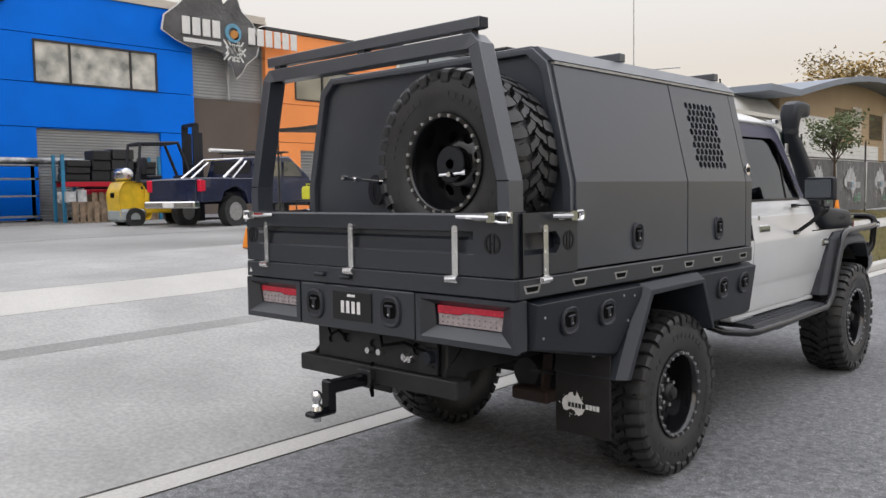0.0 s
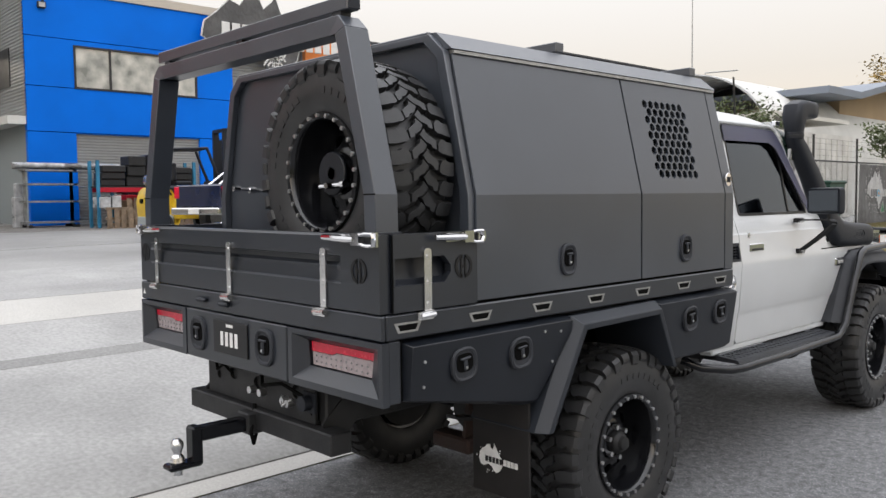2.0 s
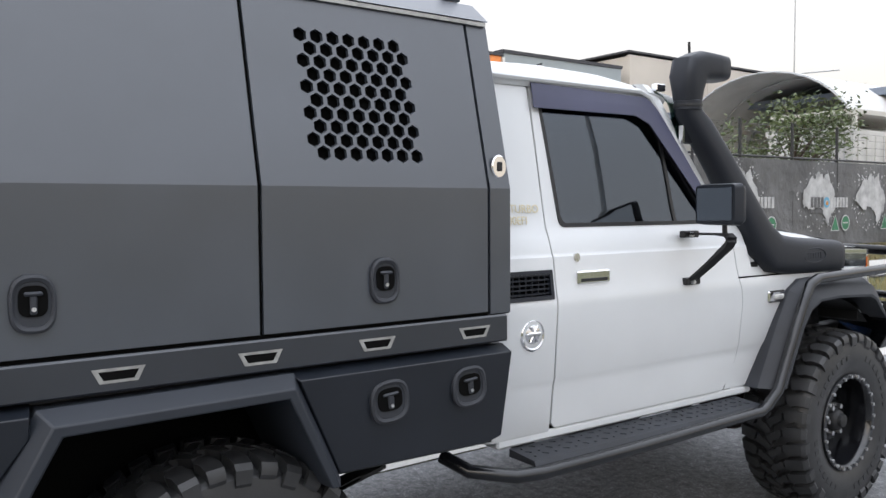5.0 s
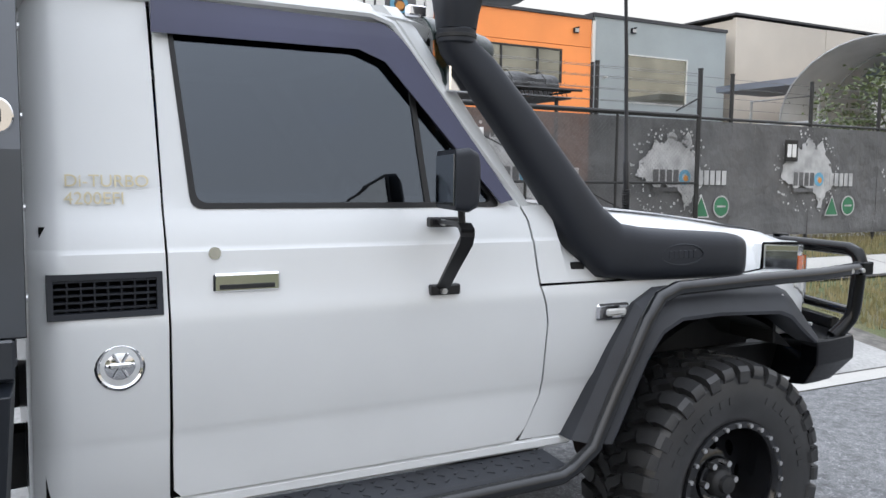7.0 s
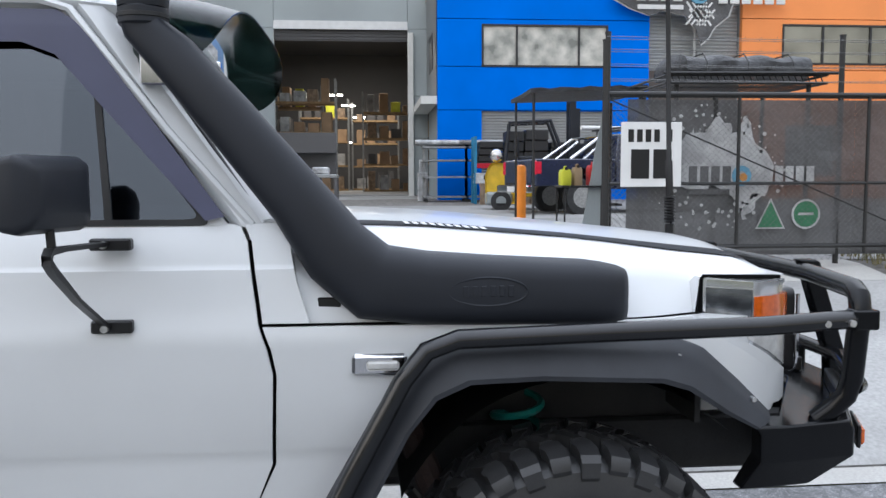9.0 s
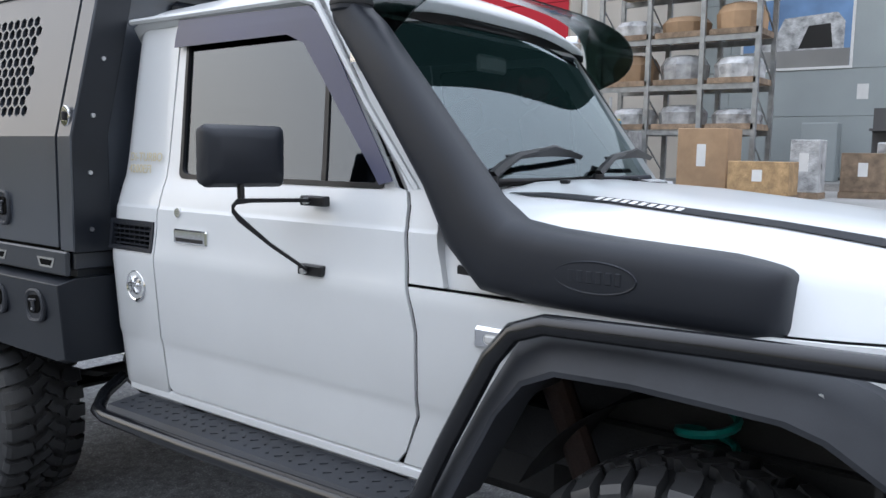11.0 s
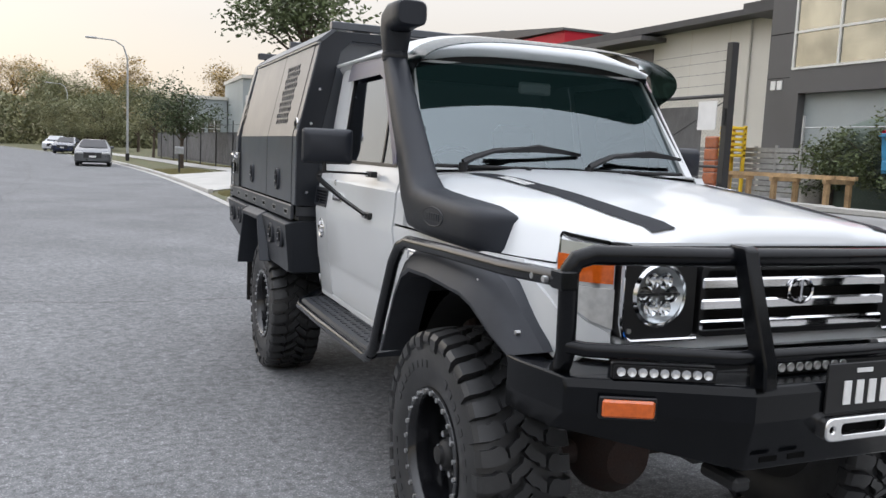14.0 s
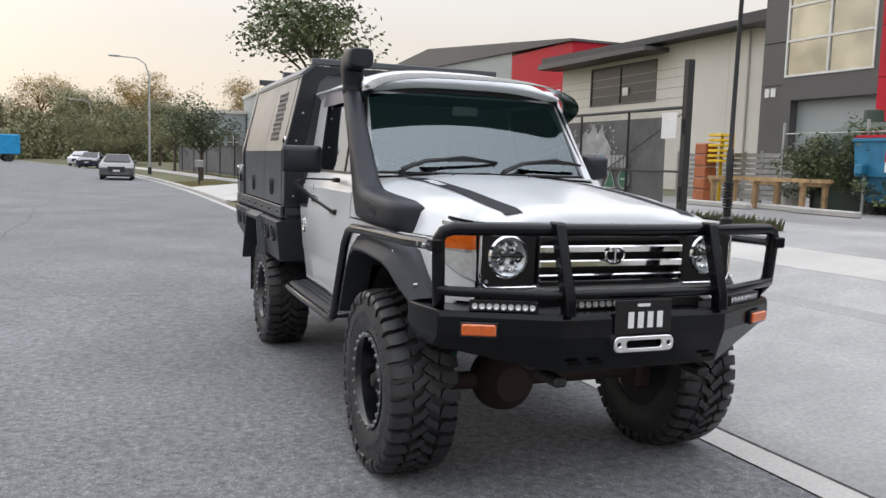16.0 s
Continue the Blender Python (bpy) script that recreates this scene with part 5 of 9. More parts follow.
    part("front_wing", flank(wing, (), s, -0.004, 0.012, bow=nose_in, cuts=(3.20, 3.30, 3.36, 3.40, 3.44, 3.47, 3.52, 3.58, 3.65, 3.70, 3.75)), M_WHITE, ute, "white front wing", smooth=25)
    scuttle = [(2.362, 1.40), (2.388, 1.205), (2.50, 1.205), (2.47, 1.30), (2.452, 1.40), (2.44, 1.445), (2.343, 1.443)]
    part("scuttle_panel", flank(scuttle, (), s, -0.004, 0.05), M_WHITE, ute, smooth=25)
    lampb = part("side_repeater", MB().box(s * 0.81, s * 0.838, 2.60, 2.735, 1.074, 1.128, 0.008), M_CHROME, ute, "chrome-framed side repeater lamp")
    part("lens", MB().box(s * 0.834, s * 0.843, 2.635, 2.715, 1.088, 1.112, 0.006), M_CLEARLENS, lampb)
    core = MB().box(s * 0.60, s * 0.775, 1.0, 2.40, 0.70, 1.40)
    # near-black block behind the door skin, paints the shade in its gaps
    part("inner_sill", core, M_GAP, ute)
    part("rocker", MB().box(s * 0.70, s * 0.782, 1.04, 2.55, 0.665, 0.702, 0.008), M_WHITE, ute)
    # rain gutter
    part("rain_gutter", MB().tube([(s * 0.705, 0.985, 1.985), (s * 0.705, 1.86, 1.985), (s * 0.705, 1.93, 1.965), (s * 0.738, 2.16, 1.67), (s * 0.758, 2.36, 1.44)], 0.011, 6), M_WHITE, ute)
    # windscreen pillar
    pil = MB().loft([[(s * (x0 - 0.02), y - 0.05, z), (s * (x0 + 0.0), y - 0.02, z), (s * (x0 - 0.01), y + 0.03, z), (s * (x0 - 0.07), y + 0.055, z), (s * (x0 - 0.075), y, z)] for x0, y, z in ((0.765, 2.36, 1.435), (0.73, 2.17, 1.70), (0.70, 1.985, 1.96), (0.68, 1.93, 2.02))])
    part("windscreen_pillar", pil, M_WHITE, ute, smooth=50)
fc = MB().lathe([(0.0005, 0.024), (0.02, 0.024), (0.036, 0.016), (0.04, 0.004), (0.044, 0.0)], "x", 24, (0.81, 1.165, 1.07))
fuel = part("fuel_cap", fc, M_CHROME, ute, "round chrome fuel cap in a pressed recess")
part("cap_grip", MB().box(0.83, 0.842, 1.138, 1.192, 1.063, 1.077, 0.004), M_STEEL, fuel)
dish = MB().lathe([(0.046, 0.000), (0.052, 0.003), (0.058, -0.002)], "x", 24, (0.828, 1.165, 1.065))
part("cap_recess", dish, M_CHROME, fuel, smooth=60)
for a_ in (0, 60, 120):
    part("cap_rib", MB().box(0.826, 0.838, -0.034, 0.034, -0.004, 0.004, 0.002, pose(0, 1.165, 1.07, a_)), M_CHROME, fuel)
deck = new("decal_text", bpy.data.curves.new("decal_text", "FONT"))
deck.data.body, deck.data.size, deck.data.extrude = "Di-TURBO\n4200EFI", 0.042, 0.0005
deck.data.materials.append(M_GOLD)
deck.matrix_basis = Matrix(((0, 0, 1, side_x(1.5) + 0.0085), (1, 0, 0, 1.039), (0, 1, 0, 1.495), (0, 0, 0, 1))) @ Matrix.Rotation(radians(-8), 4, "X")
deck.parent = ute
tagged(deck, label="faded gold engine lettering decal")

# roof, back wall, screen
rings = []
for y, zc, zw, hw in ((0.965, 2.035, 1.93, 0.66), (0.985, 2.075, 1.965, 0.695), (1.06, 2.105, 1.985, 0.71), (1.5, 2.125, 1.99, 0.712), (1.80, 2.118, 1.99, 0.708), (1.95, 2.095, 1.985, 0.697), (2.03, 2.06, 1.978, 0.684), (2.06, 2.035, 1.97, 0.675), (2.072, 2.012, 1.962, 0.665)):
    r_ = []
    for t in steps(-1, 1, 24):
        x = hw * t
        r_.append((x, y, zw + (zc - zw) * (1 - abs(t) ** 3.2)))
    r_ += [(hw - 0.02, y, zw - 0.03), (-hw + 0.02, y, zw - 0.03)]
    rings.append(r_)
part("cab_roof", MB().loft(rings), M_WHITE, ute, "domed white cab roof", smooth=50)
part("cab_back", MB().prism([(side_x(z) - 0.052, z) for z in steps(0.69, 1.97, 30)] + [(0.052 - side_x(z), z) for z in steps(1.97, 0.69, 30)], "y", 0.966, 0.985), M_WHITE, ute)
part("cab_floor", MB().box(-0.72, 0.72, 1.0, 2.4, 0.68, 0.74), M_INTERIOR, ute)


def screen_pt(u, t):
    """A point of the windscreen: u across from -1 to 1, t from base to top."""
    hw = 0.722 + (0.645 - 0.722) * t
    bow = 0.05 * (1 - u * u)
    return Vector((u * hw, 2.365 - 0.335 * t + bow, 1.462 + 0.50 * t))


ws = MB()
grid = [[screen_pt(u, t) for u in steps(-1, 1, 14)] for t in steps(0, 1, 6)]
ws.loft(grid, closed=False)
part("windscreen", ws, M_WIND, ute, "clean windscreen with a dark visor above", smooth=60)
seal = MB()
seal.tube([screen_pt(u, -0.01) for u in steps(-1, 1, 14)] + [screen_pt(1, t) for t in steps(0.1, 1, 6)] + [screen_pt(u, 1.01) for u in steps(1, -1, 14)] + [screen_pt(-1, t) for t in steps(0.95, 0, 6)], 0.013, 6)
part("windscreen_seal", seal, M_DECAL_B, ute, smooth=60)
cowl = MB().loft([[(x, y, z) for x in steps(-0.73, 0.73, 8)] for y, z in ((2.30, 1.455), (2.40, 1.452), (2.44, 1.445))], closed=False)
cowl.add(MB().box(-0.73, 0.73, 2.30, 2.43, 1.38, 1.45))
part("cowl", cowl, M_WHITE, ute)
for x0, x1 in ((0.535, -0.09), (-0.105, -0.67)):
    wp = MB().disc(0.02, 1.44, 1.478, "z", 10, (x0, 2.445, 0))
    xm_ = x0 + (x1 - x0) * 0.55
    wp.tube([(x0, 2.445, 1.478), (x0 - 0.05, 2.442, 1.502), (x0 + (x1 - x0) * 0.25, 2.430, 1.535), (xm_, 2.408, 1.556)], [0.016, 0.015, 0.012, 0.007], 6)
    wiper = part("wiper_arm", wp, M_DECAL_B, ute, "black windscreen wiper")
    xa, xb = x0 - 0.14, x1
    part("wiper_blade", MB().loft([[(x, y, z - 0.008), (x, y - 0.012, z + 0.008), (x, y + 0.010, z + h)] for x, y, z, h in ((xa, 2.405, 1.528, 0.006), (xa * 0.75 + xb * 0.25, 2.414, 1.538, 0.014), ((xa + xb) / 2, 2.412, 1.543, 0.022), (xa * 0.25 + xb * 0.75, 2.402, 1.541, 0.014), (xb, 2.384, 1.533, 0.006))]), M_DECAL_B, wiper)
    part("wiper_bridge", MB().tube([(xa * 0.7 + xb * 0.3, 2.416, 1.548), ((xa + xb) / 2, 2.418, 1.566), (xa * 0.3 + xb * 0.7, 2.406, 1.552)], 0.006, 5), M_DECAL_B, wiper)
# external sun visor
vis = MB()
rows = []
for k in range(7):
    q = k / 6
    row = []
    for th in steps(-math.pi / 2, math.pi / 2, 44):
        sx, cz = math.copysign(abs(math.sin(th)) ** 0.62, math.sin(th)), max(0.0, math.cos(th)) ** 0.6
        end = abs(sx) ** 5
        y = (2.095 - 0.02 * end) * (1 - q) + (2.318 - 0.03 * end - 0.19 * (1 - cz) ** 4) * q
        z = (1.83 + 0.245 * cz) * (1 - q) + (1.80 + 0.226 * cz) * q
        row.append((sx * (0.703 + 0.014 * q), y, z + 0.004 * math.sin(math.pi * q)))
    rows.append(row)
rows += [[(p[0] * 0.995, p[1] - 0.002, p[2] - 0.004) for p in r_] for r_ in rows[::-1]]
vis.loft(rows, closed=False)
part("sun_visor", vis, M_SUNVISOR, ute, "dark green tinted external sun visor", smooth=60)
for x in (-0.675, 0.675):
    part("visor_clip", MB().box(x - 0.015, x + 0.015, 1.99, 2.05, 2.0, 2.03, 0.004), M_CHROME, ute)
band = []
for t in steps(-1, 1, 24):
    top = 1.965 + 0.065 * (1 - abs(t) ** 3.2) - 0.045
    band.append([(0.652 * t, 2.070, 1.945), (0.652 * t, 2.081, 1.945), (0.652 * t, 2.081, top), (0.652 * t, 2.070, top)])
part("header_band", MB().loft(band), M_DECAL_B, ute, "black band above the windscreen")
# interior
part("dashboard", MB().box(-0.68, 0.68, 2.1, 2.33, 1.15, 1.43, 0.05), M_INTERIOR, ute, "dark dashboard behind the screen")
for x in (-0.36, 0.36):
    part("seat", MB().box(x - 0.24, x + 0.24, 1.15, 1.30, 0.9, 1.50, 0.06).box(x - 0.14, x + 0.14, 1.13, 1.22, 1.52, 1.70, 0.04).box(x - 0.24, x + 0.24, 1.2, 1.7, 0.85, 1.0, 0.05), M_INTERIOR, ute, "dark cloth seat")
st = MB()
st.tube([(0.36 + 0.19 * math.cos(t), 1.98 - 0.05 * math.sin(t), 1.36 + 0.18 * math.sin(t)) for t in steps(0, 2 * math.pi, 24)], 0.014, 6)
st.tube([(0.18, 1.98, 1.36), (0.54, 1.98, 1.36)], 0.014, 6)
part("steering_wheel", st, M_INTERIOR, ute)
part("rear_view_mirror", MB().box(-0.09, 0.09, 2.06, 2.08, 1.82, 1.88, 0.01), M_FRAME_W, ute, "pale rear-view mirror behind the screen")
part("screen_sticker", MB().put([tuple(screen_pt(u, t) - Vector((0, 0.004, 0))) for u, t in ((0.90, 0.06), (0.96, 0.06), (0.96, 0.17), (0.90, 0.17))], [(0, 1, 2, 3)]), M_DECAL_W, ute, "small pale sticker inside the screen", smooth=0)
part("headlining", MB().box(-0.64, 0.64, 1.0, 1.98, 1.945, 1.955), M_INTERIOR, ute)

# bonnet
def hood_z(x, y):
    zc = interp([(2.43, 1.462), (2.8, 1.445), (3.2, 1.41), (3.55, 1.374), (3.70, 1.357), (3.765, 1.338), (3.80, 1.295)], y)
    t = abs(x)
    drop = interp([(0, 0.0), (0.28, 0.003), (0.34, 0.012), (0.52, 0.026), (0.62, 0.038), (0.70, 0.062), (0.755, 0.10), (0.785, 0.16), (0.803, 0.26)], t)
    low = interp([(3.3, 1.19), (3.515, 1.176), (3.531, 1.285)], y)
    return max(zc - drop, low) if t < 0.8 else low


def hood_hw(y):
    return interp([(2.43, 0.803), (3.1, 0.803), (3.2, 0.792), (3.3, 0.767), (3.4, 0.727), (3.47, 0.697), (3.531, 0.676), (3.64, 0.678), (3.70, 0.670), (3.77, 0.652), (3.80, 0.615)], y)


def on_hood(x, y):
    return hood_z(x / hood_hw(y) * 0.803, y)


rings = []
for y in (2.435, 2.6, 2.8, 3.0, 3.2, 3.3, 3.36, 3.42, 3.47, 3.515, 3.531, 3.555, 3.58, 3.62, 3.66, 3.70, 3.73, 3.77, 3.795):
    hw = hood_hw(y)
    xs = [hw * t for t in (-1, -0.985, -0.945, -0.88, -0.78, -0.65, -0.45, -0.36, -0.2, 0, 0.2, 0.36, 0.45, 0.65, 0.78, 0.88, 0.945, 0.985, 1)]
    rings.append([(x, y, hood_z(x / hw * 0.803, y)) for x in xs] + [(hw - 0.03, y, hood_z(0.803, y) - 0.01), (-hw + 0.03, y, hood_z(0.803, y) - 0.01)])
part("bonnet", MB().loft(rings), M_WHITE, ute, "white bonnet with a low raised centre", smooth=50)
part("bonnet_gap", MB().tube([(0.808, 2.40, 1.198), (0.806, 3.2, 1.198), (0.790, 3.24, 1.194), (0.768, 3.32, 1.191), (0.735, 3.40, 1.189), (0.706, 3.47, 1.189), (0.684, 3.525, 1.189)], 0.004, 4).tube([(-0.72, 2.432, 1.43), (-0.4, 2.432, 1.452), (0, 2.432, 1.465), (0.4, 2.432, 1.452), (0.72, 2.432, 1.43)], 0.006, 4), M_GAP, ute)
for s in (-1, 1):
    st_ = MB().loft([[(s * x, y, on_hood(s * x, y) + 0.0035) for x in (xa, xa + w / 2, xa + w)] for y, xa, w in [(2.50, 0.525, 0.008), (2.58, 0.46, 0.08)] + [(y, 0.450 - 0.033 * (y - 2.6), 0.085) for y in steps(2.64, 3.745, 18)]], closed=False)
    stripe = part("bonnet_stripe", st_, M_STRIPE, ute, "long black bonnet stripe")
    bars = MB()
    for k in range(10):
        y = 2.74 + 0.024 * k
        bars.put([(s * x, yy, on_hood(x, yy) + 0.006) for x, yy in ((0.468, y), (0.518, y + 0.006), (0.518, y + 0.021), (0.468, y + 0.015))], [(0, 1, 2, 3)])
    part("stripe_lettering", bars, M_DECAL_W, stripe)
    part("washer_jet", MB().box(s * 0.25 - 0.01, s * 0.25 + 0.01, 2.5, 2.53, 1.455, 1.468, 0.004), M_DECAL_B, ute)

# grille and lamps
part("front_panel", MB().box(-0.63, 0.63, 3.70, 3.76, 0.98, 1.28), M_DECAL_B, ute)
part("front_apron", MB().box(-0.63, 0.63, 3.70, 3.80, 0.96, 1.012, 0.01).box(-0.36, 0.36, 3.74, 3.80, 1.225, 1.262, 0.01), M_WHITE, ute)
gr = part("grille", MB().add(sheet(round_poly(rect(-0.375, 0.375, 1.01, 1.225), 0.03), [round_poly(rect(-0.355, 0.355, 1.028, 1.207), 0.02)], thick=0.05, put=lambda u, v, d: (u, 3.83 - d, v))), M_DECAL_B, ute, "black radiator grille with three chrome bars")
for z in (1.043, 1.105, 1.168):
    part("grille_bar", MB().box(-0.37, 0.37, 3.80, 3.837, z - 0.017, z + 0.017, 0.006), M_CHROME, gr)
em = MB().tube([(0.048 * math.cos(t), 3.842, 1.142 + 0.036 * math.sin(t)) for t in steps(0, 2 * math.pi, 28)], 0.006, 6)
em.tube([(0, 3.843, 1.108), (0, 3.845, 1.176)], 0.006, 6)
part("emblem", em, M_CHROME, gr, "oval chrome emblem")
for s in (-1, 1):
    bz = part("lamp_bezel", MB().add(sheet(round_poly(rect(0.385, 0.64, 1.01, 1.245), 0.025), [oval(0.512, 1.137, 0.094, 0.094, 32)], thick=0.05, put=lambda u, v, d: (s * u, 3.82 - d, v))), M_DECAL_B, ute, "black headlamp bezel")
    hl = MB().lathe([(0.094, 3.78), (0.094, 3.822), (0.086, 3.83), (0.082, 3.822)], "y", 32, (s * 0.512, 0, 1.137))
    ring = part("headlight", hl, M_CHROME, ute, "round clear LED headlamp")
    part("reflector", MB().lathe([(0.0005, 3.785), (0.05, 3.79), (0.084, 3.818)], "y", 28, (s * 0.512, 0, 1.137)), M_REFLECT, ring, smooth=50)
    led = MB()
    for k in range(6):
        a = k * math.pi / 3
        led.lathe([(0.0005, 3.797), (0.018, 3.804), (0.025, 3.814)], "y", 10, (s * 0.512 + 0.046 * math.cos(a), 0, 1.137 + 0.046 * math.sin(a)))
    part("led_optic", led, M_CHROME, ring)
    part("bezel_trim", MB().tube([(s * 0.645, 3.826, 1.23), (s * 0.645, 3.826, 1.06), (s * 0.635, 3.826, 1.025), (s * 0.61, 3.826, 1.007), (s * 0.38, 3.828, 1.007)], 0.006, 6), M_CHROME, bz, "thin chrome edge")
    part("bezel_screw", MB().disc(0.008, 3.818, 3.824, "y", 10, (s * 0.612, 0, 1.035)), M_BOLT, bz)
    part("lamp_bridge", MB().box(s * 0.512 - 0.075, s * 0.512 + 0.075, 3.80, 3.816, 1.133, 1.141), M_DECAL_B, ring)
    lens = MB().lathe([(0.0005, 3.842), (0.05, 3.838), (0.084, 3.824)], "y", 28, (s * 0.512, 0, 1.137))
    part("lens", lens, glass("clear_cover" if s > 0 else "clear_cover_b", (0.9, 0.92, 0.93)), ring, smooth=60)
    # corner lamp, amber over clear in a chrome frame
    rim_c = [(0.646, 3.785), (0.692, 3.750), (0.732, 3.698), (0.746, 3.650), (0.674, 3.540), (0.63, 3.540), (0.60, 3.65)]
    foot = [1.025, 1.045, 1.080, 1.110, 1.182, 1.182, 1.025]

    def corner(o, lo, hi):
        """A wrap-round slice of the lamp, set proud by o, from a slanted foot to a level top."""
        rings_ = []
        for zs in (lo, hi):
            rings_.append([(s * (x + (o if 0 < k < 5 else 0)), y + (o if k < 3 else 0), z) for k, ((x, y), z) in enumerate(zip(rim_c, zs))])
        return MB().loft(rings_)
    cl = part("corner_lamp", corner(0.0, foot, [1.275, 1.276, 1.278, 1.28, 1.285, 1.285, 1.275]), M_REFLECT, ute, "chrome-framed corner lamp, amber above clear")
    amber = [(0.652, 3.790), (0.697, 3.755), (0.738, 3.700), (0.753, 3.648), (0.70, 3.66), (0.65, 3.70)]
    part("amber_lens", MB().loft([[(s * x, y, z) for x, y in amber] for z in (1.165, 1.240)]), M_ORANGE, cl)
    part("clear_lens", corner(0.005, [z + 0.010 for z in foot], [1.150, 1.152, 1.156, 1.160, 1.165, 1.165, 1.150]), M_CLEARLENS, cl)
    side = [(0.681, 3.546), (0.7465, 3.646), (0.744, 3.648), (0.6785, 3.548)]
    part("side_lens", MB().loft([[(s * (x + 0.0015), y, z) for x, y in side] for z in (1.186, 1.258)]), M_SIDELENS, cl, "dark reflective side lens")
    part("top_chrome", MB().loft([[(s * (x + 0.003), y, z) for x, y in side] for z in (1.262, 1.279)]), M_CHROME, cl)
    part("lamp_seal", MB().tube([(s * 0.676, 3.535, 1.184), (s * 0.676, 3.534, 1.278), (s * 0.674, 3.540, 1.287), (s * 0.684, 3.60, 1.287), (s * 0.683, 3.66, 1.286), (s * 0.674, 3.71, 1.284), (s * 0.655, 3.765, 1.281)], 0.0055, 6), M_GAP, cl, "black rubber lamp surround")
    tip_c, tip_z = rim_c[:4] + [(0.762, 3.50), (0.70, 3.50), (0.632, 3.65)], foot[:4] + [1.165, 1.165, 1.025]
    lowp = MB().loft([[(s * (x + 0.003), y + 0.004, (0.945, zf)[k]) for (x, y), zf in zip(tip_c, tip_z)] for k in (0, 1)])
    core_ = [(0.58, 3.15), (0.803, 3.15), (0.80, 3.25), (0.79, 3.33), (0.778, 3.40), (0.768, 3.46), (0.760, 3.52), (0.75, 3.60), (0.740, 3.645), (0.70, 3.69), (0.65, 3.73), (0.58, 3.745)]
    part("nose_core", MB().prism([(s * x, y) for x, y in core_], "z", 1.07, 1.188), M_WHITE, ute)
    part("wing_tip", lowp, M_WHITE, ute)

# snorkel
sn = MB()
secs = [((0.727, 3.304, 1.249), 0.033, 0.050, 0.0), ((0.736, 3.301, 1.251), 0.046, 0.061, 0.0), ((0.747, 3.293, 1.254), 0.057, 0.068, 0.0), ((0.759, 3.274, 1.257), 0.069, 0.073, 0.0), ((0.768, 3.240, 1.261), 0.079, 0.077, 0.0), ((0.773, 3.19, 1.266), 0.086, 0.080, 0.0), ((0.775, 3.09, 1.270), 0.087, 0.082, 0.0), ((0.778, 2.95, 1.275), 0.087, 0.085, 0.02), ((0.781, 2.78, 1.283), 0.086, 0.090, 0.12), ((0.783, 2.655, 1.300), 0.08, 0.096, 0.42),
        ((0.781, 2.565, 1.376), 0.073, 0.090, 0.78), ((0.776, 2.475, 1.50), 0.064, 0.074, 0.87), ((0.768, 2.31, 1.70), 0.057, 0.065, 0.87), ((0.757, 2.18, 1.85), 0.053, 0.058, 0.95), ((0.752, 2.125, 1.905), 0.05, 0.054, 1.25), ((0.752, 2.115, 1.93), 0.05, 0.052, math.pi / 2)]
rings = []
for (x, y, z), rx, rn, a in secs:
    # a: climb of the path, from level (0) to upright
    ring = []
    for p in superellipse(0, 0, rx, rn, 32, 3.6 if y > 2.6 else 2.9):
        ring.append((x + p[0], y + p[1] * math.sin(a), z + p[1] * math.cos(a)))
    rings.append(ring)
sn.loft(rings)
snork = part("snorkel", sn, M_PLASTIC, ute, "black moulded snorkel along wing and pillar", smooth=50)
part("snorkel_band", MB().lathe([(0.054, 1.915), (0.058, 1.92), (0.058, 1.955), (0.054, 1.96)], "z", 24, (0.752, 2.115, 0)), M_PLASTIC, snork)
part("clamp", MB().lathe([(0.0585, 1.932), (0.0605, 1.933), (0.0605, 1.942), (0.0585, 1.943)], "z", 24, (0.752, 2.115, 0)), M_CHASSIS, snork)
hd = MB()
rings = []
for (y, z), ry, rx, a in (((2.115, 1.958), 0.056, 0.054, math.pi / 2), ((2.115, 2.0), 0.062, 0.060, math.pi / 2), ((2.115, 2.05), 0.068, 0.064, 1.40), ((2.125, 2.088), 0.072, 0.066, 0.85), ((2.17, 2.105), 0.064, 0.068, 0.25), ((2.25, 2.108), 0.057, 0.070, 0.05), ((2.315, 2.106), 0.055, 0.070, 0.0), ((2.325, 2.106), 0.048, 0.063, 0.0)):
    rings.append([(0.752 + p[0], y - p[1] * math.sin(a), z + p[1] * math.cos(a)) for p in superellipse(0, 0, rx, ry, 40, 2.6 if z < 2.03 else 3.8)])
hd.loft(rings)
part("snorkel_head", hd, M_PLASTIC, snork, "forward-facing snorkel ram head", smooth=50)
part("snorkel_foot", MB().box(0.70, 0.795, 2.515, 2.58, 1.207, 1.265, 0.006), M_DECAL_B, snork)
lg = MB().tube([(0.8635, 2.93 + 0.095 * math.cos(t), 1.280 + 0.034 * math.sin(t)) for t in steps(0, 2 * math.pi, 30)], 0.003, 5)
for k in range(6):
    lg.box(0.855, 0.8665, 2.868 + 0.022 * k, 2.882 + 0.022 * k, 1.267, 1.295, 0.002)
part("moulded_logo", lg, M_PLASTIC, snork, "raised oval moulding on the snorkel")
part("pillar_bracket", MB().box(0.715, 0.745, 2.10, 2.22, 1.78, 1.86, 0.004), M_CHROME, snork)

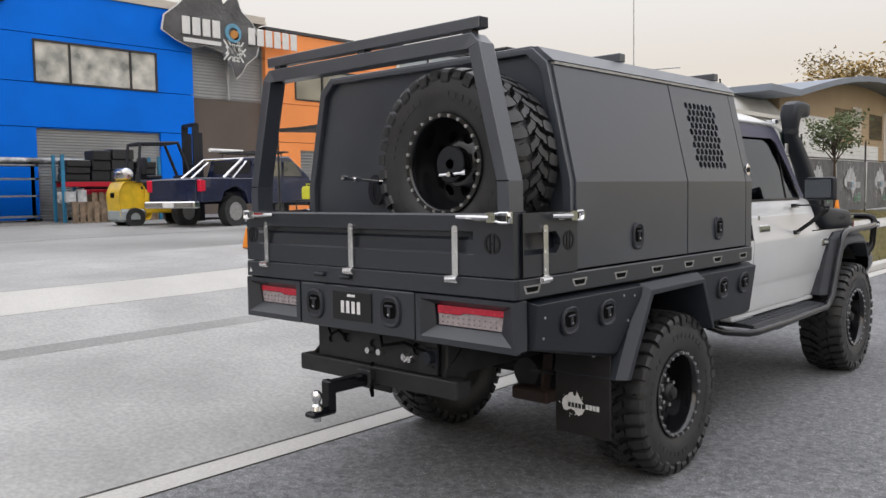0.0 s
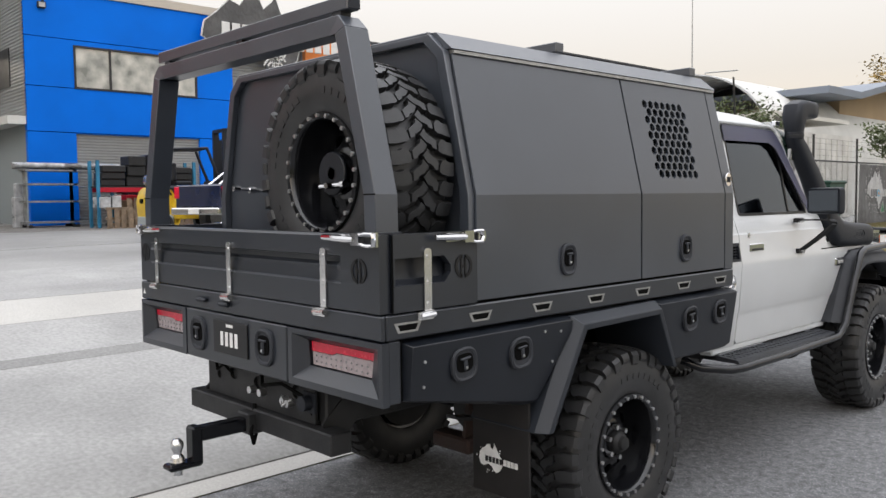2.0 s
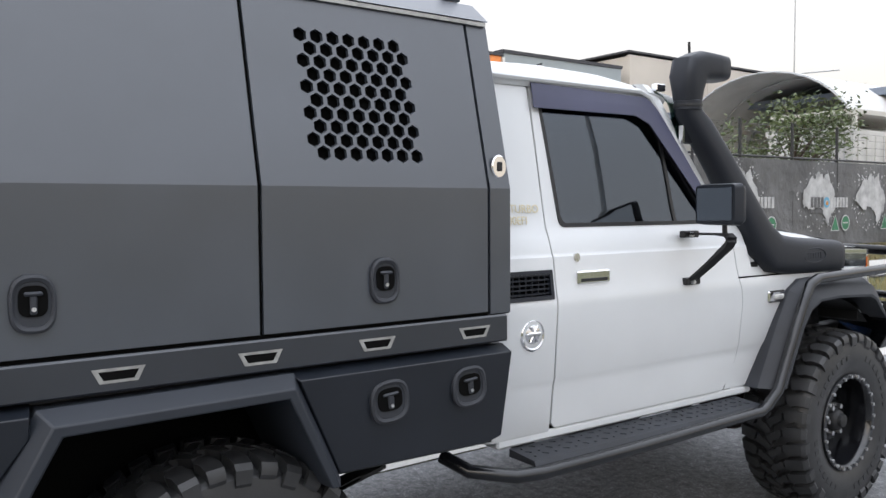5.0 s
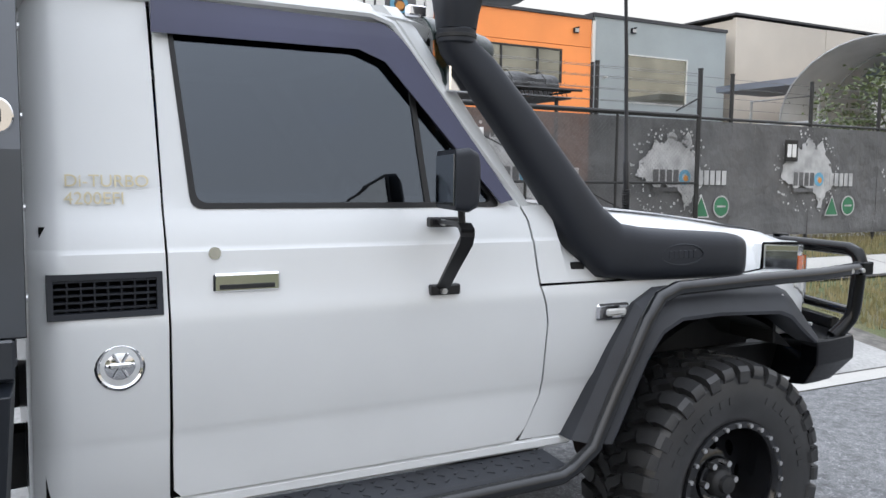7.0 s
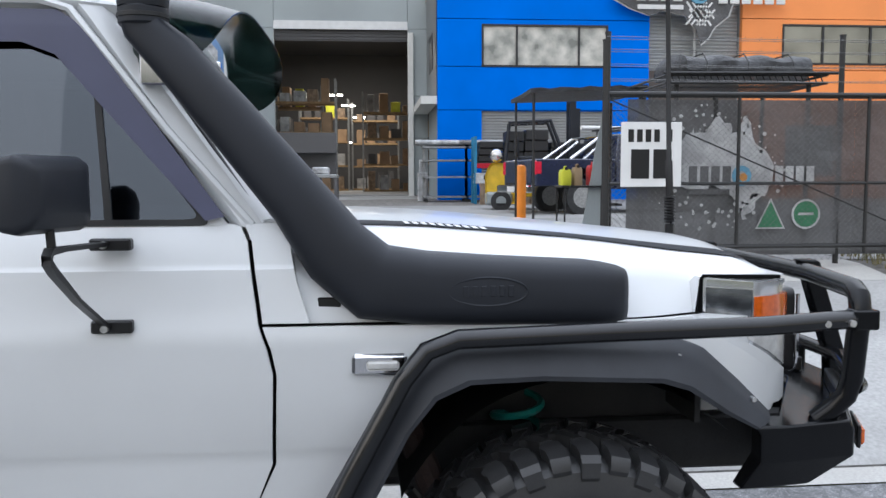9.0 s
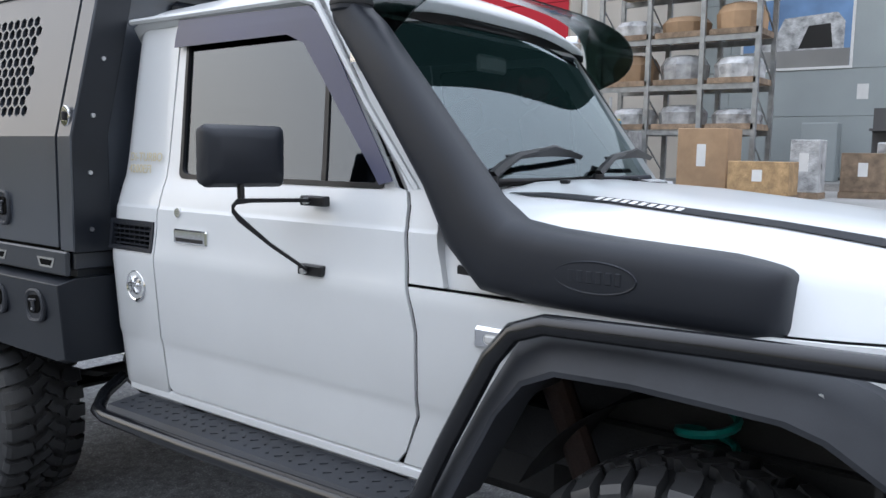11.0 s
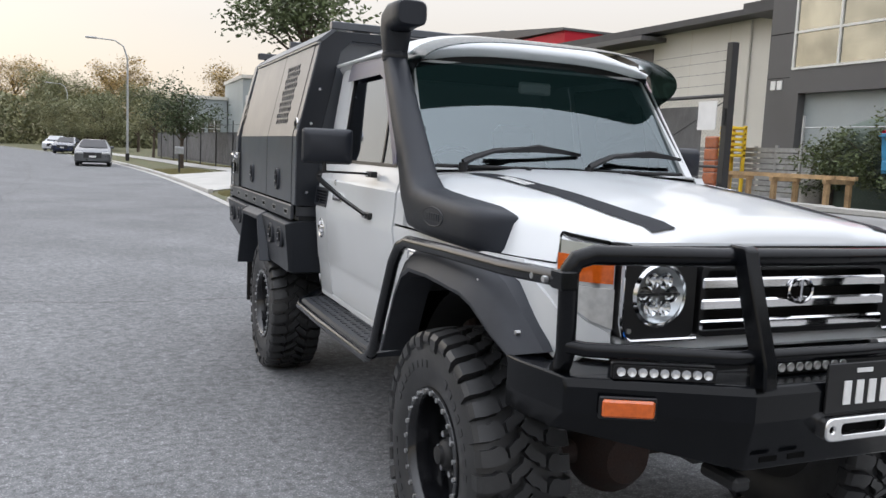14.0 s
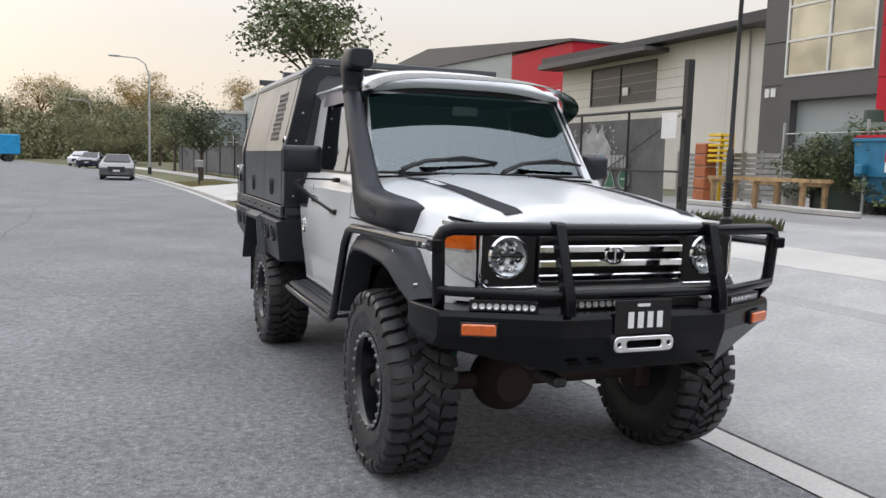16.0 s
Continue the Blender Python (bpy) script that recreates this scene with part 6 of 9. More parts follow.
# mirrors
for s in (-1, 1):
    mr = MB()
    mr.loft([[(s * x, y, z) for x, z in round_poly(rect(xa, xb, za, zb), 0.02)] for y, xa, xb, za, zb in ((1.945, 0.907, 1.133, 1.445, 1.597), (1.98, 0.903, 1.137, 1.440, 1.602), (2.005, 0.915, 1.125, 1.452, 1.590), (2.016, 0.94, 1.10, 1.477, 1.570))])
    turn = pose(s * 1.02, 1.985, 0) @ pose(0, 0, 0, 0, 0, s * -15) @ pose(s * -1.02, -1.985, 0)
    mirror = part("door_mirror", MB().add(mr, turn), M_PLASTIC, ute, "large black door mirror on a tube arm", smooth=40)
    part("mirror_glass", MB().box(s * 0.92, s * 1.12, 1.941, 1.9445, 1.457, 1.585, 0, turn), M_MIRROR, mirror)
    arm = MB().loft([[(s * (x - 0.011 + u), y - 0.014 + w, z + o) for u, w, o in ((0, 0, -h), (0.022, 0.028, -h), (0.022, 0.028, h), (0, 0, h))] for x, y, z, h in ((0.83, 2.03, 1.402, 0.005), (1.0, 1.995, 1.405, 0.005), (1.045, 1.985, 1.403, 0.007), (1.062, 1.985, 1.385, 0.010), (1.045, 1.99, 1.362, 0.010), (0.95, 2.005, 1.285, 0.006), (0.84, 2.03, 1.208, 0.005))])
    arm.tube([(s * 1.03, 1.985, 1.405), (s * 1.03, 1.982, 1.455)], 0.01, 8)
    part("mirror_arm", arm, M_DECAL_B, mirror)
    part("arm_bracket", MB().box(s * 0.805, s * 0.835, 1.995, 2.09, 1.386, 1.414, 0.004), M_DECAL_B, mirror)
    part("arm_bracket", MB().box(s * 0.812, s * 0.845, 1.995, 2.09, 1.192, 1.222, 0.004), M_DECAL_B, mirror)
    part("bracket_bolt", MB().disc(0.009, s * 0.83, s * 0.85, "x", 8, (0, 2.03, 1.40)), M_BOLT, mirror)
    part("bracket_bolt", MB().disc(0.009, s * 0.84, s * 0.86, "x", 8, (0, 2.03, 1.205)), M_BOLT, mirror)

# wheel-arch flares, brush tubes, side steps
for s in (-1, 1):
    path_o = [(2.50, 0.70), (2.66, 0.99), (2.745, 1.125), (2.83, 1.172), (3.05, 1.178), (3.40, 1.155), (3.48, 1.125), (3.578, 1.04), (3.675, 0.948)]
    path_i = [(2.60, 0.70), (2.735, 0.955), (2.80, 1.035), (2.88, 1.07), (3.05, 1.075), (3.34, 1.062), (3.41, 1.040), (3.51, 0.975), (3.605, 0.925)]
    fl = MB()
    rings = []
    for o, i in zip(path_o, path_i):
        mid = [(a * 0.6 + b * 0.4) for a, b in zip(o, i)]
        tuck = interp([(3.38, 0.0), (3.50, 0.012), (3.68, 0.05)], o[0])
        rings.append([(s * 0.765, *o), (s * (0.845 - tuck), *o), (s * (0.888 - tuck), *[(a * 0.75 + b * 0.25) for a, b in zip(o, i)]), (s * (0.905 - tuck), *mid), (s * (0.932 - tuck), *[(a * 0.12 + b * 0.88) for a, b in zip(o, i)]), (s * (0.930 - tuck), *i), (s * 0.79, *i)])
    fl.loft(rings)
    flare = part("fender_flare", fl, M_FLARE, ute, "wide black moulded wheel-arch flare", smooth=24)
    for y, z, x in ((2.70, 0.99, 0.875), (2.74, 1.045, 0.872), (3.395, 1.118, 0.886), (3.05, 1.14, 0.882), (3.605, 0.995, 0.852)):
        part("flare_bolt", MB().disc(0.0065, s * (x - 0.01), s * (x + 0.006), "x", 8, (0, y, z)), M_BOLT, flare)
    tb_ = MB().tube([(s * 0.93, 2.44, 0.64), (s * 0.935, 2.52, 0.70), (s * 0.935, 2.60, 0.86), (s * 0.935, 2.72, 1.085), (s * 0.93, 2.775, 1.152), (s * 0.926, 2.85, 1.178), (s * 0.918, 3.2, 1.186), (s * 0.902, 3.6, 1.190), (s * 0.876, 3.80, 1.196), (s * 0.862, 3.872, 1.197)], 0.024, 12)
    rail = part("brush_rail", tb_, M_TUBE, ute, "gloss black brush rail over the wing")
    part("rail_bracket", MB().box(s * 0.842, s * 0.892, 3.845, 3.908, 1.172, 1.222, 0.004), M_BULL, rail)
    for yb_ in (3.765, 3.83):
        part("rail_bolt", MB().disc(0.009, s * 0.885, s * 0.905, "x", 8, (0, yb_, 1.192)), M_BOLT, rail)
    part("arch_liner", MB().loft([[(s * 0.56, u, v + 0.02), (s * 0.80, u, v + 0.012), (s * 0.80, u, v + 0.022), (s * 0.56, u, v + 0.03)] for u, v in path_i[1:]]), M_CHASSIS, ute, "black inner arch liner")
    part("liner_end", MB().box(s * 0.58, s * 0.79, 3.478, 3.492, 0.92, 1.09), M_CHASSIS, ute)
    stp = MB().tube([(s * 0.70, 0.86, 0.66), (s * 0.80, 0.90, 0.625), (s * 0.90, 1.02, 0.61), (s * 0.925, 1.12, 0.61), (s * 0.93, 1.6, 0.612), (s * 0.93, 2.40, 0.625), (s * 0.93, 2.47, 0.655)], 0.024, 12)
    step = part("side_step", stp, M_TUBE, ute, "black tube side step with a checker plate")
    part("step_plate", MB().prism([(s * 0.775, 0.660), (s * 0.905, 0.648), (s * 0.915, 0.630), (s * 0.775, 0.632)], "y", 1.10, 2.44), M_FLARE, step, "black checker tread plate")
    tread = MB()
    for i in range(26):
        for j in range(3):
            y, x = 1.14 + 0.05 * i, 0.795 + 0.036 * j
            tread.box(-0.012, 0.012, -0.004, 0.004, 0, 0.004, 0, pose(s * x, y, 0.6592 - (x - 0.775) * 0.0923, 0, 0, 45 if (i + j) % 2 else -45))
    tagged(part("tread_pattern", tread, M_FLARE, step), kind="stuff")
    for y in (1.28, 2.23):
        part("step_mount", MB().box(s * 0.6, s * 0.92, y - 0.03, y + 0.03, 0.60, 0.625), M_CHASSIS, step)

# bull bar
plan = [(-0.885, 3.60), (-0.88, 3.68), (-0.846, 3.868), (-0.40, 4.098), (0.40, 4.098), (0.846, 3.868), (0.88, 3.68), (0.885, 3.60), (0.79, 3.62), (0.79, 3.70), (0.40, 3.93), (-0.40, 3.93), (-0.79, 3.70), (-0.79, 3.62)]


def bar_top(x):
    return interp([(0.5, 0.937), (0.93, 0.932)], abs(x))


def bar_low(x):
    return interp([(0, 0.685), (0.40, 0.69), (0.55, 0.715), (0.93, 0.785)], abs(x))


bm_ = MB().loft([[(x, y + 0.0, bar_top(x)) for x, y in plan], [(x * 1.0, y + 0.012 * (abs(x) < 0.9), bar_top(x) - 0.025) for x, y in plan], [(x, y + 0.012, max(0.84, bar_low(x))) for x, y in plan], [(x * 0.975, y - (0.10 if abs(x) > 0.82 and y > 3.8 else 0.03), bar_low(x) - (0.01 if abs(x) > 0.7 else 0)) for x, y in plan]])
bull = part("bull_bar", bm_, M_BULL, ute, "gloss black steel bull bar with winch plate", smooth=14, bevel=0.006)
hoop = MB()
for s in (-1, 1):
    hoop.tube([(s * 0.815, 3.79, 0.925), (s * 0.825, 3.825, 0.955), (s * 0.838, 3.858, 0.995), (s * 0.845, 3.868, 1.04), (s * 0.852, 3.876, 1.19), (s * 0.852, 3.878, 1.222), (s * 0.836, 3.884, 1.250), (s * 0.795, 3.895, 1.264), (s * 0.45, 3.97, 1.265), (0, 3.985, 1.265)], 0.027, 14)
    hoop.tube([(s * 0.845, 3.875, 1.018), (s * 0.81, 3.91, 1.014), (s * 0.45, 4.07, 1.010), (0, 4.08, 1.010)], 0.021, 12)
part("bull_hoop", hoop, M_BULL, bull, "black bent tube hoops")
for s in (-1, 1):
    up = MB().loft([[(s * (x - 0.022), y - 0.03, z), (s * (x + 0.022), y - 0.03, z), (s * (x + 0.022), y + 0.03, z), (s * (x - 0.022), y + 0.03, z)] for x, y, z in ((0.372, 4.10, 0.93), (0.374, 4.095, 1.0), (0.378, 4.02, 1.22), (0.38, 4.0, 1.29), (0.38, 3.985, 1.30))])
    part("bull_upright", up, M_BULL, bull, smooth=20, bevel=0.006)
    tilt = pose(s * 0.605, 3.985, 0.956, 0, 0, s * -23.5)
    lb = part("led_light_bar", MB().box(-0.14, 0.14, -0.03, 0.0, -0.022, 0.022, 0.004, tilt), M_DECAL_B, ute, "slim LED light bar with clear reflectors")
    for k in range(9):
        part("led_cell", MB().lathe([(0.0005, 0.0005), (0.006, 0.0015), (0.0125, 0.004), (0.0135, -0.001)], "y", 10, (-0.116 + 0.029 * k, 0.0, 0.0), tilt), M_REFLECT, lb)
    part("lens_rim", MB().add(sheet(rect(-0.136, 0.136, -0.018, 0.018), [rect(-0.131, 0.131, -0.014, 0.014)], thick=0.006, put=lambda u, v, d: (u, 0.006 - d, v)), tilt), M_DECAL_B, lb)
    ind = part("bar_indicator", MB().box(-0.070, 0.070, -0.008, 0.012, -0.024, 0.024, 0.006, pose(s * 0.705, 3.972, 0.863, 0, 0, s * -23.5)), M_ORANGE, ute, "orange bumper indicator")
    part("indicator_rim", MB().box(-0.077, 0.077, -0.008, 0.003, -0.031, 0.031, 0.003, pose(s * 0.705, 3.971, 0.863, 0, 0, s * -23.5)), M_DECAL_B, ind)
lb = part("led_light_bar", MB().box(-0.33, 0.33, 3.99, 4.02, 0.937, 0.981, 0.004), M_DECAL_B, ute, "slim LED light bar with clear reflectors")
for k in range(9, 19):
    part("led_cell", MB().lathe([(0.0005, 4.0205), (0.006, 4.0215), (0.0125, 4.024), (0.0135, 4.019)], "y", 10, (-0.30 + 0.0333 * k, 0, 0.959)), M_CLEARLENS, lb)
pl = part("number_plate", MB().box(-0.11, 0.165, 4.113, 4.121, 0.85, 0.99, 0.002), M_DECAL_B, ute, "black number plate with pale characters masked as bars")
bars = MB()
for k in range(4):
    bars.box(-0.065 + 0.047 * k, -0.038 + 0.047 * k, 4.120, 4.124, 0.873, 0.940)
bars.box(0.0, 0.06, 4.120, 4.124, 0.962, 0.974)
tagged(part("plate_lettering", bars, M_DECAL_W, pl), kind="stuff")
fair = sheet(round_poly(rect(-0.115, 0.175, 0.775, 0.842), 0.033, 6), [round_poly(rect(-0.055, 0.115, 0.793, 0.824), 0.015, 4), oval(-0.09, 0.809, 0.009, 0.009, 10), oval(0.15, 0.809, 0.009, 0.009, 10)], thick=0.04, put=lambda u, v, d: (u, 4.14 - d, v))
part("winch_fairlead", fair, M_STEEL, ute, "polished aluminium winch fairlead", bevel=0.004)
part("winch_slot", MB().box(-0.05, 0.11, 4.110, 4.114, 0.794, 0.823), M_GAP, ute)
for s in (-1, 1):
    part("recovery_hook", MB().box(s * 0.36 - 0.03, s * 0.36 + 0.03, 3.9, 4.05, 0.62, 0.66, 0.01), M_CHASSIS, ute)
for x in (-0.33, 0.23, 0.33):
    part("bar_slot", MB().box(x - 0.03, x + 0.03, 4.094, 4.0985, 0.725, 0.74), M_GAP, bull)
an = MB().lathe([(0.03, 1.28), (0.03, 1.31), (0.018, 1.32), (0.018, 1.36)], "z", 14, (-0.55, 3.90, 0))
an.tube([(-0.55 + 0.02 * math.cos(t), 3.90 + 0.02 * math.sin(t), 1.36 + 0.12 * t / 60) for t in steps(0, 60, 150)], 0.0045, 5)
an.tube([(-0.55, 3.90, 1.47), (-0.552, 3.895, 1.62), (-0.552, 3.895, 1.63), (-0.565, 3.885, 2.2), (-0.58, 3.875, 2.62)], [0.016, 0.016, 0.011, 0.010, 0.009], 8)
part("antenna", an, M_DECAL_B, ute, "tall black whip antenna with a spring base")
BODY_SET[0] = 0.0


# ---- buildings along the yard ----
def yz_wall(name, x, outline, holes, thick, m_, parent, label="", **kw):
    """A wall square to x, drawn in (y, z), its face at x and its body behind it."""
    return part(name, sheet(outline, holes, thick=thick, put=lambda u, v, d: (x - d, u, v)), m_, parent, label, **kw)


def corrugated(x, y0, y1, z0, z1, pitch=0.075, depth=0.018, axis="x"):
    """Ribbed sheet with level ribs."""
    mb = MB()
    n = int((z1 - z0) / pitch)
    prof = []
    for k in range(n):
        z = z0 + (z1 - z0) * k / n
        h = (z1 - z0) / n
        prof += [(z, 0.0), (z + h * 0.4, 0.0), (z + h * 0.5, depth), (z + h * 0.9, depth)]
    prof.append((z1, 0.0))
    if axis == "x":
        return mb.loft([[(x + d, y, z) for z, d in prof] for y in (y0, y1)], closed=False)
    return mb.loft([[(y, x - d, z) for z, d in prof] for y in (y0, y1)], closed=False)


def window_set(parent, x, y0, y1, z0, z1, splits, pane_mat, frame_mat=None, fw=0.06, rows=()):
    """A framed window in a wall square to x, with panes between the splits."""
    frame_mat = frame_mat or M_FRAME
    ys = [y0] + list(splits) + [y1]
    zs = [z0] + list(rows) + [z1]
    holes = [rect(a + fw / 2, b - fw / 2, c + fw / 2, d - fw / 2) for a, b in zip(ys, ys[1:]) for c, d in zip(zs, zs[1:])]
    win = yz_wall("window", x + 0.03, rect(y0 - fw / 2, y1 + fw / 2, z0 - fw / 2, z1 + fw / 2), holes, 0.10, frame_mat, parent, "framed window")
    for h in holes:
        part("pane", MB().box(x - 0.03, x - 0.02, h[0][0] - 0.01, h[1][0] + 0.01, h[0][1] - 0.01, h[2][1] + 0.01), pane_mat, win)
    return win


def flood(parent, x, y, z):
    f = part("floodlight", MB().box(x, x + 0.12, y - 0.12, y + 0.12, z - 0.1, z + 0.1, 0.02).box(x, x + 0.25, y - 0.02, y + 0.02, z + 0.08, z + 0.12), M_PLASTIC, parent, "wall-mounted floodlight")
    part("lens", MB().box(x + 0.121, x + 0.13, y - 0.09, y + 0.09, z - 0.07, z + 0.07), M_CLEARLENS, f)


XF = -23.65
blue = thing("factory_unit", "bright blue factory unit with printed upper windows", "building")
seams = (0.6, 3.755, 5.13, 6.62, 8.02)
for z0, z1 in zip(seams, seams[1:]):
    holes = []
    if z0 < 1:
        pass
    y_a, y_b = 4.83, 11.72
    hl = {0.6: [rect(6.25, 10.40, 0.7, 3.73)], 5.13: [rect(6.28, 10.32, 5.16, 6.42)]}.get(z0, [])
    yz_wall("wall_panel", XF, rect(y_a, y_b, z0 + 0.012, z1 - 0.012), hl, 0.2, M_BLUE, blue)
part("panel_backing", MB().box(XF - 0.25, XF - 0.2, 4.9, 11.7, 0.6, 8.0), M_GAP, blue)
part("body", MB().box(-27.9, XF - 0.25, 4.86, 11.7, 0.6, 7.9), M_GREYW, blue)
window_set(blue, XF, 6.28, 10.32, 5.15, 6.43, (7.38, 9.40), M_PRINT)
part("roller_door", corrugated(XF - 0.12, 6.25, 10.40, 0.75, 3.73, 0.09, 0.03), M_CORR, blue, "grey ribbed roller door")
part("parapet", MB().box(-28, XF + 0.05, 4.75, 14.9, 8.02, 8.12).box(-28, XF + 0.02, 4.78, 14.87, 8.12, 8.30), M_BEIGEW, blue, "pale parapet flashing")
part("side_wall", corrugated(4.82, -23.66, -30.0, 4.2, 8.1, 0.1, 0.03, "y"), M_CORR, blue, "corrugated side wall")
part("side_awning", MB().box(-30, -23.7, 4.3, 4.82, 3.95, 4.2), M_FRAME_W, blue)
part("side_window", MB().box(-26.5, -25.0, 4.77, 4.80, 5.2, 6.4), M_FRAME, blue, "dark side window")
flood(blue, XF, 5.35, 7.55)

link = thing("entry_block", "grey ribbed and brown entry block between units", "building")
part("upper_cladding", corrugated(XF - 0.35, 11.72, 14.82, 5.1, 8.05, 0.11, 0.03), M_CORR, link, "grey ribbed upper cladding")
part("lower_panel", MB().box(XF - 0.45, XF - 0.3, 11.72, 14.82, 0.6, 5.08, 0.01), M_BROWNW, link, "plain brown lower panel")
part("body", MB().box(-30, XF - 0.46, 11.72, 14.82, 0.6, 8.0), M_GREYW, link)
part("sign_post", MB().tube([(XF - 0.2, 13.3, 5.1), (XF - 0.2, 13.3, 8.6)], 0.05, 8), M_POLE, link)
sign = thing("roof_sign", "cut-out company sign with a map shape and pale word blocks", "sign")
mp = [(10.45, 7.25), (10.55, 7.75), (11.05, 8.15), (11.5, 8.6), (11.9, 8.45), (12.25, 8.9), (12.7, 8.75), (12.85, 8.45), (13.2, 8.75), (13.35, 8.95), (13.6, 8.3), (14.1, 7.9), (14.35, 7.2), (14.2, 6.75), (13.75, 6.4), (13.55, 6.05), (13.3, 5.85), (13.15, 6.3), (12.75, 6.75), (12.1, 6.9), (11.6, 6.75), (11.0, 6.95)]
part("edge_plate", sheet([(12.4 + (y - 12.4) * 1.03, 7.5 + (z - 7.5) * 1.03) for y, z in mp], thick=0.03, put=lambda u, v, d: (XF + 0.30 - d, u, v)), M_SIGN, sign, "white border of the map shape")
part("map_plate", sheet(mp, thick=0.03, put=lambda u, v, d: (XF + 0.335 - d, u, v)), M_BANNER, sign, "dark patterned map-shaped plate")
for k in range(14):
    a = k * 0.17
    part("stripe", MB().box(XF + 0.336, XF + 0.342, -0.03, 0.03, -0.32, 0.32, 0, Matrix.Translation((0, 13.0 + 0.09 * (k % 7), 6.7 + 0.22 * (k // 7))) @ Matrix.Rotation(radians(35 if k % 2 else -40), 4, "X")), M_SIGN, sign)
for k in range(4):
    part("letter_block", MB().box(XF + 0.345, XF + 0.40, 11.15 + 0.40 * k, 11.46 + 0.40 * k, 7.18, 7.80, 0.02), M_SIGN, sign)
for k in range(6):
    part("letter_block", MB().box(XF + 0.345, XF + 0.40, 13.85 + 0.385 * k, 14.15 + 0.385 * k, 7.12, 7.74, 0.02), M_SIGN, sign)
part("number_bar", MB().box(XF + 0.345, XF + 0.36, 11.2, 12.7, 6.93, 7.07), M_SIGN, sign)
part("round_motif", MB().lathe([(0.2, XF + 0.345), (0.34, XF + 0.345), (0.34, XF + 0.40), (0.2, XF + 0.40), (0.2, XF + 0.345)], "x", 24, (0, 13.2, 7.45)), M_BANNER_B, sign)
part("round_core", MB().disc(0.18, XF + 0.345, XF + 0.40, "x", 16, (0, 13.25, 7.38)), M_BANNER_O, sign)
part("bracket", MB().tube([(XF - 0.3, 11.5, 7.0), (XF + 0.3, 11.5, 7.0)], 0.03, 6).tube([(XF - 0.3, 13.3, 6.6), (XF + 0.3, 13.3, 6.6)], 0.03, 6).tube([(XF - 0.3, 15.5, 7.4), (XF + 0.35, 15.5, 7.4)], 0.03, 6), M_POLE, sign)

orange = thing("factory_unit", "orange factory unit with black-framed upper windows", "building")
for z0, z1 in ((0.6, 3.6), (3.6, 5.1), (5.1, 6.75), (6.75, 7.85)):
    hl = [rect(16.23, 20.35, 5.32, 6.54)] if z0 == 5.1 else ([rect(16.4, 18.2, 1.6, 3.3)] if z0 < 1 else [])
    yz_wall("wall_panel", XF, rect(14.83, 21.80, z0 + 0.012, z1 - 0.012), hl, 0.2, M_ORANGEW, orange)
part("body", MB().box(-34, XF - 0.2, 14.84, 21.8, 0.6, 7.8), M_GREYW, orange)
window_set(orange, XF, 16.23, 20.35, 5.31, 6.55, (17.6, 19.25), M_WINDOW)
part("louvre_window", corrugated(XF - 0.1, 16.4, 18.2, 1.6, 3.3, 0.12, 0.05), M_CORR, orange)
part("roof_flashing", MB().box(-34, XF + 0.06, 14.85, 21.85, 7.85, 7.97), M_ROOF, orange)
part("downpipe", MB().box(XF, XF + 0.1, 21.80, 21.94, 6.2, 7.8, 0.01), M_FRAME_W, orange, "white rainwater box")
part("pipe", MB().tube([(XF + 0.05, 21.87, 6.2), (XF + 0.05, 21.87, 0.8)], 0.05, 8), M_FRAME, orange)
flood(orange, XF, 21.0, 7.35)

grey = thing("factory_unit", "grey factory unit with one large pale-framed window", "building")
for z0, z1 in ((0.6, 3.2), (3.2, 8.0)):
    hl = [rect(23.67, 26.94, 4.74, 6.62)] if z1 > 4 else []
    yz_wall("wall_panel", XF, rect(21.96, 29.2, z0 + 0.01, z1 - 0.01), hl, 0.2, M_GREYW, grey)
part("body", MB().box(-34, XF - 0.2, 21.9, 29.2, 0.6, 8.0), M_GREYW, grey)
window_set(grey, XF, 23.67, 26.94, 4.72, 6.64, (), M_WINDOW, M_FRAME_W, 0.05)
part("roof_flashing", MB().box(-34, XF + 0.05, 21.86, 29.25, 8.0, 8.14), M_ROOF, grey)
flood(grey, XF, 23.9, 7.6)
part("cctv", MB().box(XF, XF + 0.25, 22.4, 22.5, 5.6, 5.68, 0.02), M_SIGN, grey)

beige = thing("factory_unit", "long beige concrete-panel factory building", "building")
for k in range(6):
    y0 = 29.8 + 6.0 * k
    yz_wall("wall_panel", XF, rect(y0, y0 + 5.97, 0.6, 8.75 + 0.02 * k), [], 0.2, M_BEIGEW, beige)
part("roof_flashing", MB().box(-40, XF + 0.05, 29.7, 66, 8.86, 8.95), M_ROOF, beige)
part("body", MB().box(-40, XF - 0.2, 29.85, 65.8, 0.6, 8.7), M_BEIGEW, beige)
part("roof_mast", MB().tube([(-25, 47, 8.9), (-25, 47, 9.6), (-24.0, 49.5, 9.9)], 0.04, 6), M_POLE, beige)
single("radio_mast", MB().tube([(-41, 73, 0.5), (-41, 73, 24)], [0.12, 0.04], 8), M_POLE, "slim pale radio mast behind the roofs", "mast")

